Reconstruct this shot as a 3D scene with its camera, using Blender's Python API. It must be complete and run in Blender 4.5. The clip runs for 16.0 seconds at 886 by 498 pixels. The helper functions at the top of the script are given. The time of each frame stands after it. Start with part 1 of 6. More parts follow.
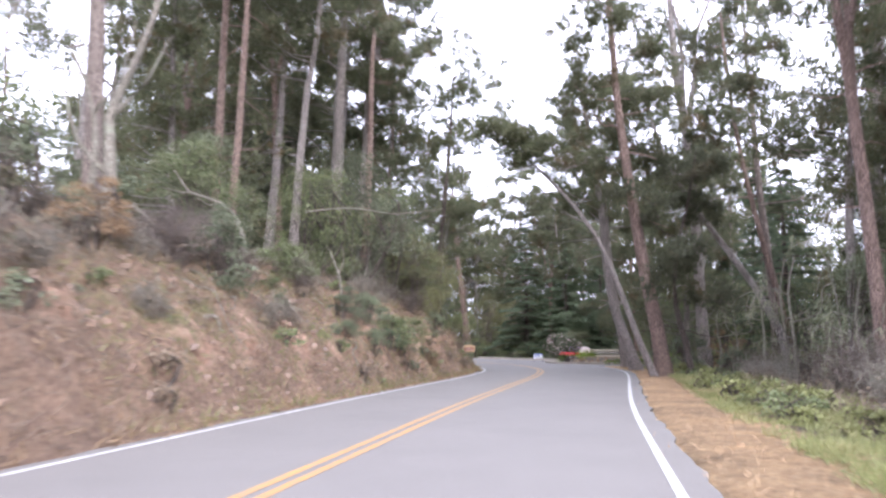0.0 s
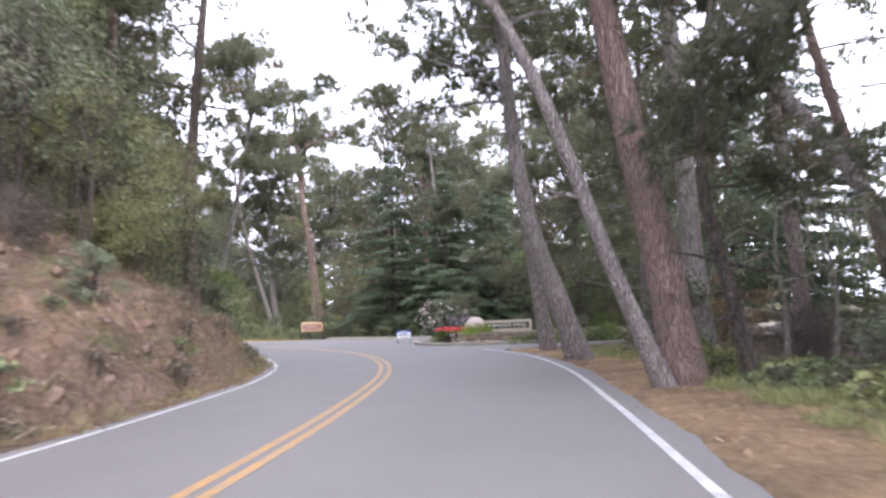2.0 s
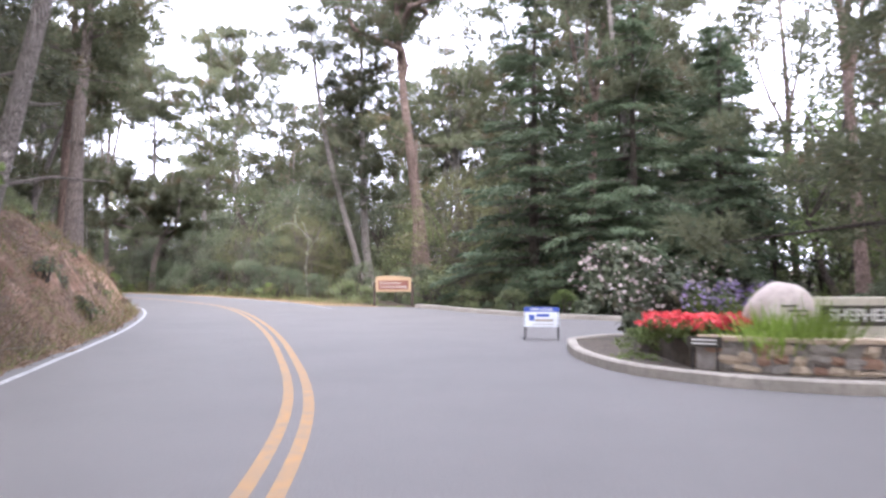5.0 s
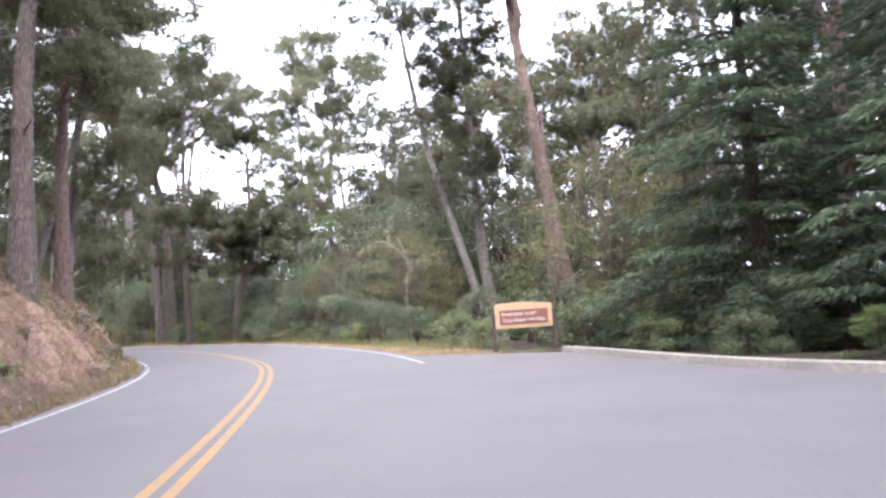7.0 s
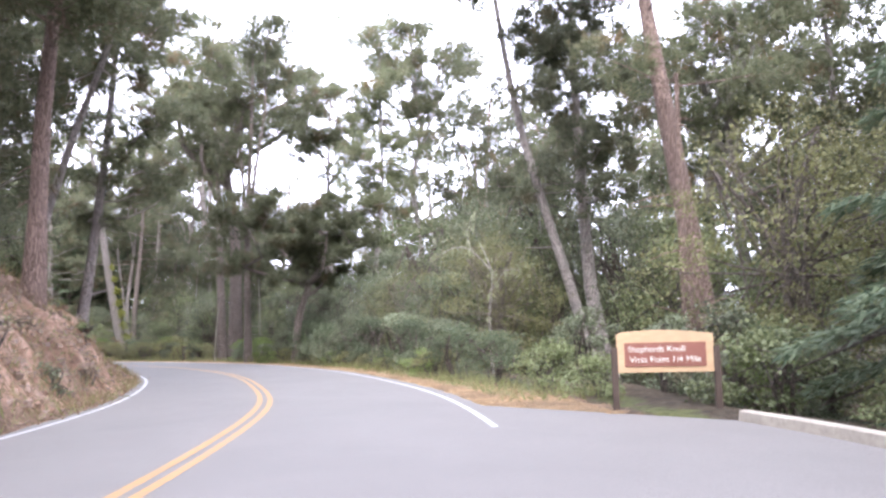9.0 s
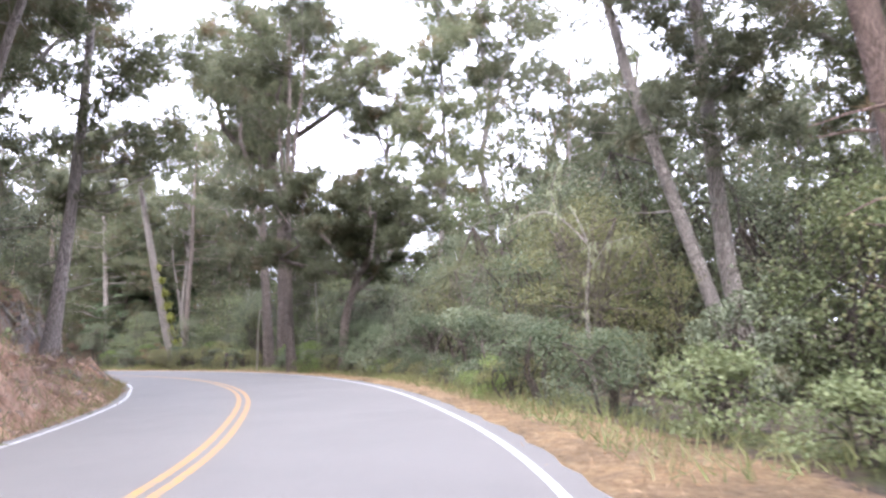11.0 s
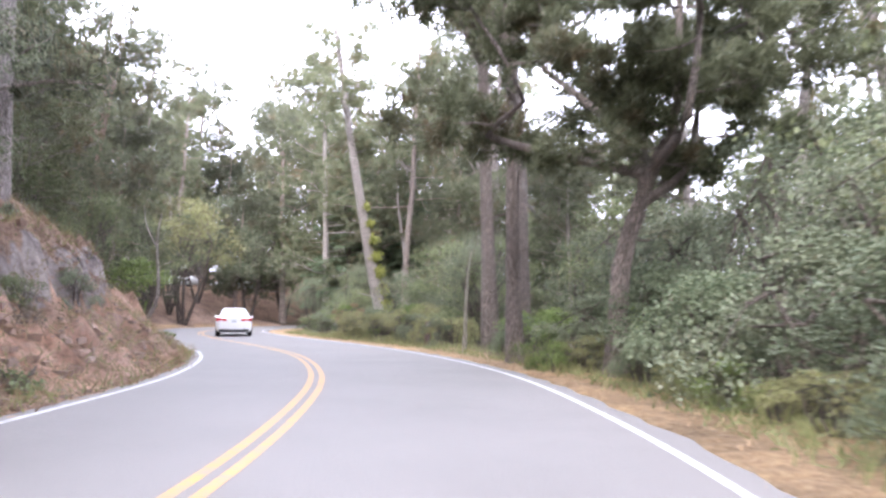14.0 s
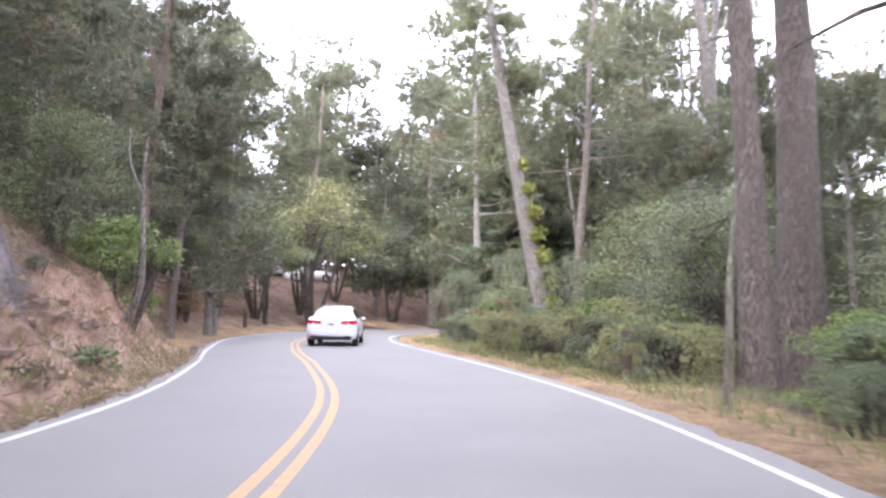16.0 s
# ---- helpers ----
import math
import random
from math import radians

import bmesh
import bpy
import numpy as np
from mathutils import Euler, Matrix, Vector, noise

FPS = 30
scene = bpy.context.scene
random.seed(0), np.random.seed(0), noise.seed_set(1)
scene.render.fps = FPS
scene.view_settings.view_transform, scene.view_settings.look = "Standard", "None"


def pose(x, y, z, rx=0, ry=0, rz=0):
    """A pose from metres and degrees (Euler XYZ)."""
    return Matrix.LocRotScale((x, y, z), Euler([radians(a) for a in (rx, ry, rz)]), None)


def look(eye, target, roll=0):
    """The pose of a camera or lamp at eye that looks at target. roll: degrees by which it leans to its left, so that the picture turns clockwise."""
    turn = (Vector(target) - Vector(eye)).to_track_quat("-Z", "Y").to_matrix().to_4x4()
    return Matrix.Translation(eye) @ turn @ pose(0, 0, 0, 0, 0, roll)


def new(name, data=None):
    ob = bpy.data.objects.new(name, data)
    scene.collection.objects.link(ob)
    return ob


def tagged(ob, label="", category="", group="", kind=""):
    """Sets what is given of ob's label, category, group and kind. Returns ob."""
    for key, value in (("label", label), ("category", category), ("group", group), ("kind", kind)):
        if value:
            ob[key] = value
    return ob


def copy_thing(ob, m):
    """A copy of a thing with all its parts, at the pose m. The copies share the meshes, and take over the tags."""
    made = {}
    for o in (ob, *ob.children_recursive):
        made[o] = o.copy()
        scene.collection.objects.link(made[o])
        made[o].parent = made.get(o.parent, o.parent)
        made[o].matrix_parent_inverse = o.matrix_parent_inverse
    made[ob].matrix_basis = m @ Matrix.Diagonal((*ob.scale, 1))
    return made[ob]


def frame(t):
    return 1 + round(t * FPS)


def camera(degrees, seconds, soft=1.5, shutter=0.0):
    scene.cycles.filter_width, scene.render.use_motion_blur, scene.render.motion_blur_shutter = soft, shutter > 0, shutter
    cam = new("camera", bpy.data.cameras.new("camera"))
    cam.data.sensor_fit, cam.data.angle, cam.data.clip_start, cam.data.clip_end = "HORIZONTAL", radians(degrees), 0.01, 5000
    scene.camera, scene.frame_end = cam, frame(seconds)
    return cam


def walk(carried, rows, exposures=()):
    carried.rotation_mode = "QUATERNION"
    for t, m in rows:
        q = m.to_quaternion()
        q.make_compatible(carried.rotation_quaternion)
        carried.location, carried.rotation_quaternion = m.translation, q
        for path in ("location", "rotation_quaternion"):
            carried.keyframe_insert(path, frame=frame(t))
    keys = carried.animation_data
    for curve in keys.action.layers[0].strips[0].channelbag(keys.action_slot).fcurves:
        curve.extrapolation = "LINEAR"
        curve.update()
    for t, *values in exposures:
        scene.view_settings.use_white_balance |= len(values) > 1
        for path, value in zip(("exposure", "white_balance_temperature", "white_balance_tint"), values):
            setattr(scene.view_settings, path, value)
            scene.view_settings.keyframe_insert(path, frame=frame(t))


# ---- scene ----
cam = camera(61.0, 16.0, soft=2.5, shutter=0.35)
# ---------------------------------------------------------------- camera
PATH = [
    (0, (0.0, -0.0, 1.284), (0.0, 9.92, 2.546), 0.28),
    (0.5, (0.783, 5.251, 1.252), (1.2, 15.171, 2.442), -1.52),
    (1, (1.677, 10.495, 1.245), (2.648, 20.393, 2.294), -2.96),
    (1.5, (2.732, 15.838, 1.259), (4.07, 25.7, 2.239), -2.64),
    (2, (3.741, 20.763, 1.245), (5.247, 30.608, 2.144), -2.27),
    (2.5, (4.681, 25.446, 1.193), (6.169, 35.299, 2.04), -1.24),
    (3, (5.508, 30.022, 1.228), (6.689, 39.932, 1.856), 0.34),
    (3.5, (6.026, 34.032, 1.207), (6.674, 44.006, 1.54), 1.93),
    (4, (6.294, 37.275, 1.245), (6.602, 47.269, 1.39), 2.67),
    (4.2, (6.359, 38.419, 1.293), (6.5, 48.417, 1.392), 2.21),
    (6.3, (5.468, 51.832, 1.26), (3.866, 61.661, 2.172), -2.45),
    (6.5, (5.283, 52.866, 1.263), (3.511, 62.673, 2.09), -2.71),
    (7, (4.915, 55.215, 1.259), (2.693, 64.935, 2.033), -3.96),
    (7.5, (4.508, 57.259, 1.246), (1.913, 66.881, 2.073), -4.69),
    (8, (4.147, 59.045, 1.257), (1.219, 68.532, 2.45), -4.16),
    (8.5, (3.749, 60.693, 1.255), (0.577, 70.082, 2.595), -1.90),
    (9, (3.346, 62.265, 1.24), (-0.079, 71.588, 2.397), -1.32),
    (9.2, (3.173, 62.831, 1.234), (-0.295, 72.146, 2.331), -1.77),
    (11.3, (0.112, 70.714, 1.277), (-4.479, 79.507, 2.549), -1.70),
    (11.5, (-0.332, 71.608, 1.268), (-5.101, 80.283, 2.682), -1.20),
    (12, (-1.622, 74.034, 1.257), (-6.981, 82.324, 2.86), 0.01),
    (12.5, (-3.156, 76.571, 1.266), (-8.973, 84.554, 2.823), -0.10),
    (13, (-5.022, 79.129, 1.274), (-11.343, 86.753, 2.653), -0.42),
    (13.5, (-7.198, 81.706, 1.248), (-13.927, 89.013, 2.402), 0.20),
    (14, (-9.562, 84.255, 1.225), (-16.69, 91.214, 2.104), 0.70),
    (14.5, (-11.974, 86.695, 1.236), (-19.532, 93.196, 2.02), 1.46),
    (15, (-14.604, 89.17, 1.24), (-22.491, 95.275, 1.973), 1.24),
    (15.5, (-17.135, 91.207, 1.223), (-25.322, 96.897, 1.988), 1.06),
    (16, (-19.721, 93.085, 1.219), (-28.228, 98.269, 2.09), 1.18),
]
walk(cam, [(t, look(eye, target, roll)) for t, eye, target, roll in PATH], exposures=[(0, 1.36, 6300, 12), (0.5, 1.55, 6300, 12), (1, 1.5, 6300, 12), (1.5, 1.42, 6300, 12), (2, 1.5, 6300, 12), (2.5, 1.62, 6300, 12), (3, 1.6, 6300, 12), (4, 1.72, 6300, 12), (6.5, 1.72, 6300, 12), (8.5, 1.92, 6300, 12), (11.5, 2.05, 6300, 12), (12.5, 2.3, 6300, 12), (13.5, 2.45, 6300, 12), (14.5, 2.25, 6300, 12), (16, 2.38, 6300, 12)])

# ---------------------------------------------------------------- world and light: bright overcast sky
world = bpy.data.worlds.new("overcast_sky")
scene.world = world
world.use_nodes = True
wn, wl_ = world.node_tree.nodes, world.node_tree.links
wn.clear()
sky = wn.new("ShaderNodeTexSky")
sky.sky_type, sky.sun_disc = "NISHITA", False
sky.sun_elevation, sky.sun_rotation = radians(38), radians(156)
sky.air_density, sky.dust_density = 1.0, 6.0
cloud = wn.new("ShaderNodeMix")
cloud.data_type = "RGBA"
cloud.inputs[0].default_value = 0.9
cloud.inputs[7].default_value = (13.8, 14.0, 17.0, 1)
wl_.new(sky.outputs[0], cloud.inputs[6])
bg = wn.new("ShaderNodeBackground")
bg.inputs[1].default_value = 0.115
wl_.new(cloud.outputs[2], bg.inputs[0])
wo = wn.new("ShaderNodeOutputWorld")
wl_.new(bg.outputs[0], wo.inputs[0])

sun_data = bpy.data.lights.new("sun", "SUN")
sun_data.energy, sun_data.angle, sun_data.color = 1.5, radians(40), (1.0, 0.99, 0.97)
sun = new("sun", sun_data)
sun.matrix_world = look((0, 0, 60), (-31, 70, 0))


# ---------------------------------------------------------------- materials
def shader(name):
    m = bpy.data.materials.new(name)
    m.use_nodes = True
    n, l = m.node_tree.nodes, m.node_tree.links
    return m, n, l, n["Principled BSDF"]


def ramp(n, l, source, stops):
    r = n.new("ShaderNodeValToRGB")
    while len(r.color_ramp.elements) < len(stops):
        r.color_ramp.elements.new(0.5)
    for e, (at, c) in zip(r.color_ramp.elements, stops):
        e.position, e.color = at, (*c, 1)
    l.new(source, r.inputs[0])
    return r.outputs[0]


def noise_tex(n, l, scale, detail=4, rough=0.6, stretch=None, coords="Object"):
    tc = n.new("ShaderNodeTexCoord")
    t = n.new("ShaderNodeTexNoise")
    t.inputs["Scale"].default_value, t.inputs["Detail"].default_value, t.inputs["Roughness"].default_value = scale, detail, rough
    if stretch:
        mp = n.new("ShaderNodeMapping")
        mp.inputs["Scale"].default_value = stretch
        l.new(tc.outputs[coords], mp.inputs[0])
        l.new(mp.outputs[0], t.inputs["Vector"])
    else:
        l.new(tc.outputs[coords], t.inputs["Vector"])
    return t.outputs["Fac"]


def mix(n, l, fac, a, b, mode="MIX"):
    m = n.new("ShaderNodeMix")
    m.data_type, m.blend_type = "RGBA", mode
    for sock, v in ((m.inputs[0], fac), (m.inputs[6], a), (m.inputs[7], b)):
        if hasattr(v, "links"):
            l.new(v, sock)
        else:
            sock.default_value = v if isinstance(v, (int, float)) else (*v, 1)
    return m.outputs[2]


def bump(n, l, height, strength, dist, bsdf):
    b = n.new("ShaderNodeBump")
    b.inputs["Strength"].default_value, b.inputs["Distance"].default_value = strength, dist
    l.new(height, b.inputs["Height"])
    l.new(b.outputs[0], bsdf.inputs["Normal"])


def surface(name, stops, scale, rough=0.8, big=None, bump_scale=None, bump_amount=0.4, bump_dist=0.02, stretch=None, metal=0.0, detail=6):
    """Grain from one noise, patches from a larger one, relief from a third."""
    m, n, l, p = shader(name)
    c = ramp(n, l, noise_tex(n, l, scale, detail, 0.65, stretch), stops)
    if big:
        c = mix(n, l, ramp(n, l, noise_tex(n, l, big[0], 3), [(0.35, (0, 0, 0)), (0.7, (1, 1, 1))]), c, big[1])
    l.new(c, p.inputs["Base Color"])
    p.inputs["Roughness"].default_value, p.inputs["Metallic"].default_value = rough, metal
    if bump_scale:
        bump(n, l, noise_tex(n, l, bump_scale, 5, 0.7, stretch), bump_amount, bump_dist, p)
    return m


def leaf_material(name, dark, light, dry=None, through_light=0.5, rough=0.55, vivid=0.93):
    m, n, l, p = shader(name)
    geo, info = n.new("ShaderNodeNewGeometry"), n.new("ShaderNodeObjectInfo")
    c = mix(n, l, geo.outputs["Random Per Island"], dark, light)
    c = mix(n, l, ramp(n, l, noise_tex(n, l, 0.9, 3), [(0.35, (0, 0, 0)), (0.68, (1, 1, 1))]), c, tuple(0.62 * v for v in light))
    if dry:
        c = mix(n, l, ramp(n, l, noise_tex(n, l, 0.55, 2, coords="Object"), [(0.56, (0, 0, 0)), (0.7, (0.75, 0.75, 0.75))]), c, dry)
    hsv = n.new("ShaderNodeHueSaturation")
    mr = n.new("ShaderNodeMapRange")
    mr.inputs[3].default_value, mr.inputs[4].default_value = 0.75, 1.3
    l.new(info.outputs["Random"], mr.inputs[0])
    l.new(mr.outputs[0], hsv.inputs["Value"])
    hsv.inputs["Hue"].default_value, hsv.inputs["Saturation"].default_value = 0.492, vivid
    l.new(c, hsv.inputs["Color"])
    l.new(hsv.outputs[0], p.inputs["Base Color"])
    p.inputs["Roughness"].default_value = rough
    p.inputs["Specular IOR Level"].default_value = 0.3
    tr = n.new("ShaderNodeBsdfTranslucent")
    l.new(hsv.outputs[0], tr.inputs[0])
    ms = n.new("ShaderNodeMixShader")
    ms.inputs[0].default_value = through_light
    l.new(p.outputs[0], ms.inputs[1])
    l.new(tr.outputs[0], ms.inputs[2])
    l.new(ms.outputs[0], n["Material Output"].inputs[0])
    return m


def bark_material(name, ridge, furrow, lichen, lichen_at=0.62):
    m, n, l, p = shader(name)
    tc, mp, vo = n.new("ShaderNodeTexCoord"), n.new("ShaderNodeMapping"), n.new("ShaderNodeTexVoronoi")
    mp.inputs["Scale"].default_value = (8, 8, 0.6)
    warp = n.new("ShaderNodeVectorMath")
    warp.operation = "MULTIPLY_ADD"
    warp.inputs[1].default_value = (0.05, 0.05, 0.6)
    nz = n.new("ShaderNodeTexNoise")
    nz.inputs["Scale"].default_value, nz.inputs["Detail"].default_value = 3.5, 4
    l.new(tc.outputs["Object"], nz.inputs["Vector"])
    l.new(nz.outputs["Color"], warp.inputs[0])
    l.new(tc.outputs["Object"], warp.inputs[2])
    l.new(warp.outputs[0], mp.inputs[0])
    vo.feature = "DISTANCE_TO_EDGE"
    l.new(mp.outputs[0], vo.inputs["Vector"])
    plates = ramp(n, l, vo.outputs["Distance"], [(0.0, (0, 0, 0)), (0.22, (0.6, 0.6, 0.6)), (0.5, (1, 1, 1))])
    grain = noise_tex(n, l, 9.0, 6, 0.7, (1.6, 1.6, 0.14))
    ridges = mix(n, l, 0.3, plates, grain)
    c = ramp(n, l, ridges, [(0.2, furrow), (0.52, ridge), (0.8, tuple(min(1, 1.35 * v) for v in ridge))])
    c = mix(n, l, ramp(n, l, noise_tex(n, l, 0.7, 3), [(0.4, (0, 0, 0)), (0.65, (0.6, 0.6, 0.6))]), c, tuple(0.6 * v for v in ridge))
    c = mix(n, l, ramp(n, l, noise_tex(n, l, 1.3, 4), [(lichen_at, (0, 0, 0)), (lichen_at + 0.14, (0.8, 0.8, 0.8))]), c, lichen)
    l.new(c, p.inputs["Base Color"])
    p.inputs["Roughness"].default_value = 0.9
    bump(n, l, ridges, 1.0, 0.07, p)
    return m


BARK = bark_material("pine_bark", (0.43, 0.345, 0.305), (0.11, 0.087, 0.076), (0.31, 0.29, 0.26))
BARK_RED = bark_material("red_bark", (0.42, 0.295, 0.245), (0.11, 0.075, 0.062), (0.27, 0.24, 0.21), 0.68)
BARK_GREY = bark_material("grey_bark", (0.49, 0.425, 0.395), (0.13, 0.11, 0.10), (0.37, 0.35, 0.32))
BARK_OLD = bark_material("old_brown_bark", (0.29, 0.235, 0.205), (0.085, 0.068, 0.06), (0.33, 0.31, 0.28))
BARK_DARK = bark_material("dark_bark", (0.19, 0.15, 0.125), (0.05, 0.04, 0.034), (0.2, 0.2, 0.16))
DEADWOOD = bark_material("dead_wood", (0.42, 0.38, 0.32), (0.20, 0.17, 0.14), (0.45, 0.46, 0.36), 0.55)
NEEDLES = leaf_material("pine_needles", (0.085, 0.108, 0.057), (0.23, 0.245, 0.138), (0.20, 0.13, 0.07))
NEEDLES_DARK = leaf_material("dark_pine_needles", (0.06, 0.075, 0.046), (0.17, 0.18, 0.11), (0.17, 0.13, 0.07))
OAK = leaf_material("oak_leaves", (0.095, 0.132, 0.058), (0.265, 0.305, 0.145), None, 0.28)
OAK_GREY = leaf_material("grey_oak_leaves", (0.105, 0.135, 0.08), (0.25, 0.28, 0.175), (0.26, 0.21, 0.12), 0.25)
CYPRESS = leaf_material("conifer_sprays", (0.05, 0.088, 0.052), (0.19, 0.245, 0.14), None, 0.45)
LAUREL = leaf_material("laurel_leaves", (0.07, 0.105, 0.058), (0.21, 0.25, 0.145), None, 0.28)
SAGE = leaf_material("sage_green_leaves", (0.085, 0.118, 0.075), (0.22, 0.26, 0.165), None, 0.28)
FRESH = leaf_material("fresh_leaves", (0.10, 0.155, 0.042), (0.25, 0.33, 0.105), None, 0.45)
DRY = leaf_material("dry_leaves", (0.17, 0.115, 0.065), (0.36, 0.26, 0.155), None, 0.3, vivid=1.0)
IVY = leaf_material("yellow_green_ivy", (0.14, 0.165, 0.04), (0.36, 0.38, 0.11), None, 0.4, vivid=1.0)
GRASS = leaf_material("grass_blades", (0.14, 0.17, 0.05), (0.38, 0.38, 0.15), (0.5, 0.40, 0.2), 0.4)


def ground_material():
    m, n, l, p = shader("forest_floor")
    litter = ramp(n, l, noise_tex(n, l, 6.0, 8, 0.72), [(0.3, (0.06, 0.045, 0.03)), (0.5, (0.14, 0.105, 0.07)), (0.72, (0.25, 0.19, 0.125))])
    straw = ramp(n, l, noise_tex(n, l, 9.0, 8, 0.75), [(0.3, (0.13, 0.075, 0.05)), (0.46, (0.29, 0.19, 0.14)), (0.58, (0.42, 0.285, 0.205)), (0.75, (0.58, 0.44, 0.34))])
    earth = ramp(n, l, noise_tex(n, l, 2.2, 8, 0.7, (1, 1, 0.6)), [(0.3, (0.16, 0.09, 0.06)), (0.43, (0.48, 0.29, 0.205)), (0.64, (0.70, 0.50, 0.395))])
    green = ramp(n, l, noise_tex(n, l, 7.0, 6, 0.7), [(0.3, (0.10, 0.12, 0.04)), (0.6, (0.22, 0.24, 0.09)), (0.75, (0.35, 0.31, 0.14))])
    at = []
    for key in ("straw", "cut", "green", "dark", "tan"):
        a = n.new("ShaderNodeAttribute")
        a.attribute_name = key
        at.append(a.outputs["Fac"])
    def edged(fac, scale):
        add = n.new("ShaderNodeMath")
        add.operation = "MULTIPLY_ADD"
        add.inputs[1].default_value = 1.0
        l.new(noise_tex(n, l, scale, 5, 0.7), add.inputs[0])
        l.new(fac, add.inputs[2])
        return ramp(n, l, add.outputs[0], [(0.86, (0, 0, 0)), (1.1, (1, 1, 1))])
    c = mix(n, l, edged(at[0], 0.8), litter, straw)
    c = mix(n, l, edged(at[2], 0.7), c, green)
    c = mix(n, l, edged(at[1], 0.9), c, earth)
    tan = ramp(n, l, noise_tex(n, l, 9.0, 8, 0.75), [(0.3, (0.26, 0.16, 0.085)), (0.5, (0.47, 0.315, 0.175)), (0.72, (0.62, 0.46, 0.29))])
    c = mix(n, l, edged(at[4], 0.8), c, tan)
    # lilac-grey rock of the undercut, its low stops dark with the overhang's shade
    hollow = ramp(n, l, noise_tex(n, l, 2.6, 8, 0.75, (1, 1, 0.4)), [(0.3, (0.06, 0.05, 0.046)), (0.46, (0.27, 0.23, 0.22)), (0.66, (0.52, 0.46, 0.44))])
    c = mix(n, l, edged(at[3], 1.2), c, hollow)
    p.inputs["Roughness"].default_value = 0.95
    patch = ramp(n, l, noise_tex(n, l, 0.55, 5, 0.65), [(0.38, (0.58, 0.57, 0.55)), (0.5, (0.95, 0.94, 0.93)), (0.62, (1.2, 1.17, 1.12))])
    c = mix(n, l, 0.8, c, patch, "MULTIPLY")
    streak = ramp(n, l, noise_tex(n, l, 3.2, 7, 0.8, (1, 1, 2.2)), [(0.34, (0.42, 0.40, 0.39)), (0.45, (0.95, 0.94, 0.93)), (0.6, (1.2, 1.18, 1.15))])
    l.new(mix(n, l, 0.75, c, streak, "MULTIPLY"), p.inputs["Base Color"])
    bump(n, l, noise_tex(n, l, 3.4, 10, 0.82), 1.0, 0.42, p)
    return m


GROUND = ground_material()


def asphalt_material():
    m, n, l, p = shader("worn_asphalt")
    c = ramp(n, l, noise_tex(n, l, 60, 5, 0.7), [(0.3, (0.11, 0.101, 0.095)), (0.55, (0.168, 0.155, 0.146)), (0.8, (0.25, 0.232, 0.22))])
    c = mix(n, l, ramp(n, l, noise_tex(n, l, 0.5, 5, 0.6), [(0.4, (0, 0, 0)), (0.75, (0.6, 0.6, 0.6))]), c, (0.125, 0.115, 0.108))
    l.new(c, p.inputs["Base Color"])
    p.inputs["Roughness"].default_value = 0.72
    bump(n, l, noise_tex(n, l, 90, 3, 0.7), 0.3, 0.008, p)
    return m


ASPHALT = asphalt_material()
PAINT_WHITE = surface("worn_white_paint", [(0.34, (0.24, 0.235, 0.235)), (0.58, (0.56, 0.55, 0.54))], 5, 0.65, (0.9, (0.38, 0.375, 0.37)))
PAINT_YELLOW = surface("worn_yellow_paint", [(0.34, (0.21, 0.175, 0.13)), (0.58, (0.43, 0.22, 0.06))], 5, 0.65, (0.9, (0.31, 0.19, 0.09)))


# ---------------------------------------------------------------- mesh helpers
def mesh_from(name, verts, faces, material, smooth=False):
    me = bpy.data.meshes.new(name)
    verts, faces = np.asarray(verts, float), np.asarray(faces, int)
    me.vertices.add(len(verts))
    me.vertices.foreach_set("co", verts.ravel())
    k = faces.shape[1]
    me.loops.add(faces.size)
    me.loops.foreach_set("vertex_index", faces.ravel())
    me.polygons.add(len(faces))
    me.polygons.foreach_set("loop_start", np.arange(len(faces)) * k)
    me.polygons.foreach_set("loop_total", np.full(len(faces), k))
    me.polygons.foreach_set("use_smooth", np.full(len(faces), bool(smooth)))
    me.update(calc_edges=True)
    me.validate()
    if material:
        me.materials.append(material)
    return me


def part_from(name, verts, faces, material, parent=None, label="", smooth=False):
    ob = new(name, mesh_from(name, verts, faces, material, smooth))
    ob.parent = parent
    if label:
        tagged(ob, label)
    return ob


def part(name, bm, material, parent=None, label="", smooth=False):
    me = bpy.data.meshes.new(name)
    if smooth:
        for fc in bm.faces:
            fc.smooth = True
    bm.to_mesh(me)
    bm.free()
    me.materials.append(material)
    ob = new(name, me)
    ob.parent = parent
    if label:
        tagged(ob, label)
    return ob


def thing(name, at, label, category, group="", turn=0.0):
    e = new(name)
    e.empty_display_size = 0.3
    e.matrix_basis = pose(*at, 0, 0, turn)
    return tagged(e, label, category, group)


def spline(points, step=0.5):
    """Catmull-Rom through rows of numbers, the first two being x and y."""
    p = np.array(points, float)
    p = np.vstack([2 * p[0] - p[1], p, 2 * p[-1] - p[-2]])
    out = []
    for i in range(1, len(p) - 2):
        a, b, c, d = p[i - 1 : i + 3]
        k = max(2, int(np.linalg.norm((c - b)[:2]) / step))
        u = np.linspace(0, 1, k, endpoint=False)[:, None]
        out.append(0.5 * (2 * b + (c - a) * u + (2 * a - 5 * b + 4 * c - d) * u**2 + (3 * b - a - 3 * c + d) * u**3))
    return np.vstack([*out, p[-2:-1]])


def sstep(v):
    v = np.clip(v, 0, 1)
    return v * v * (3 - 2 * v)


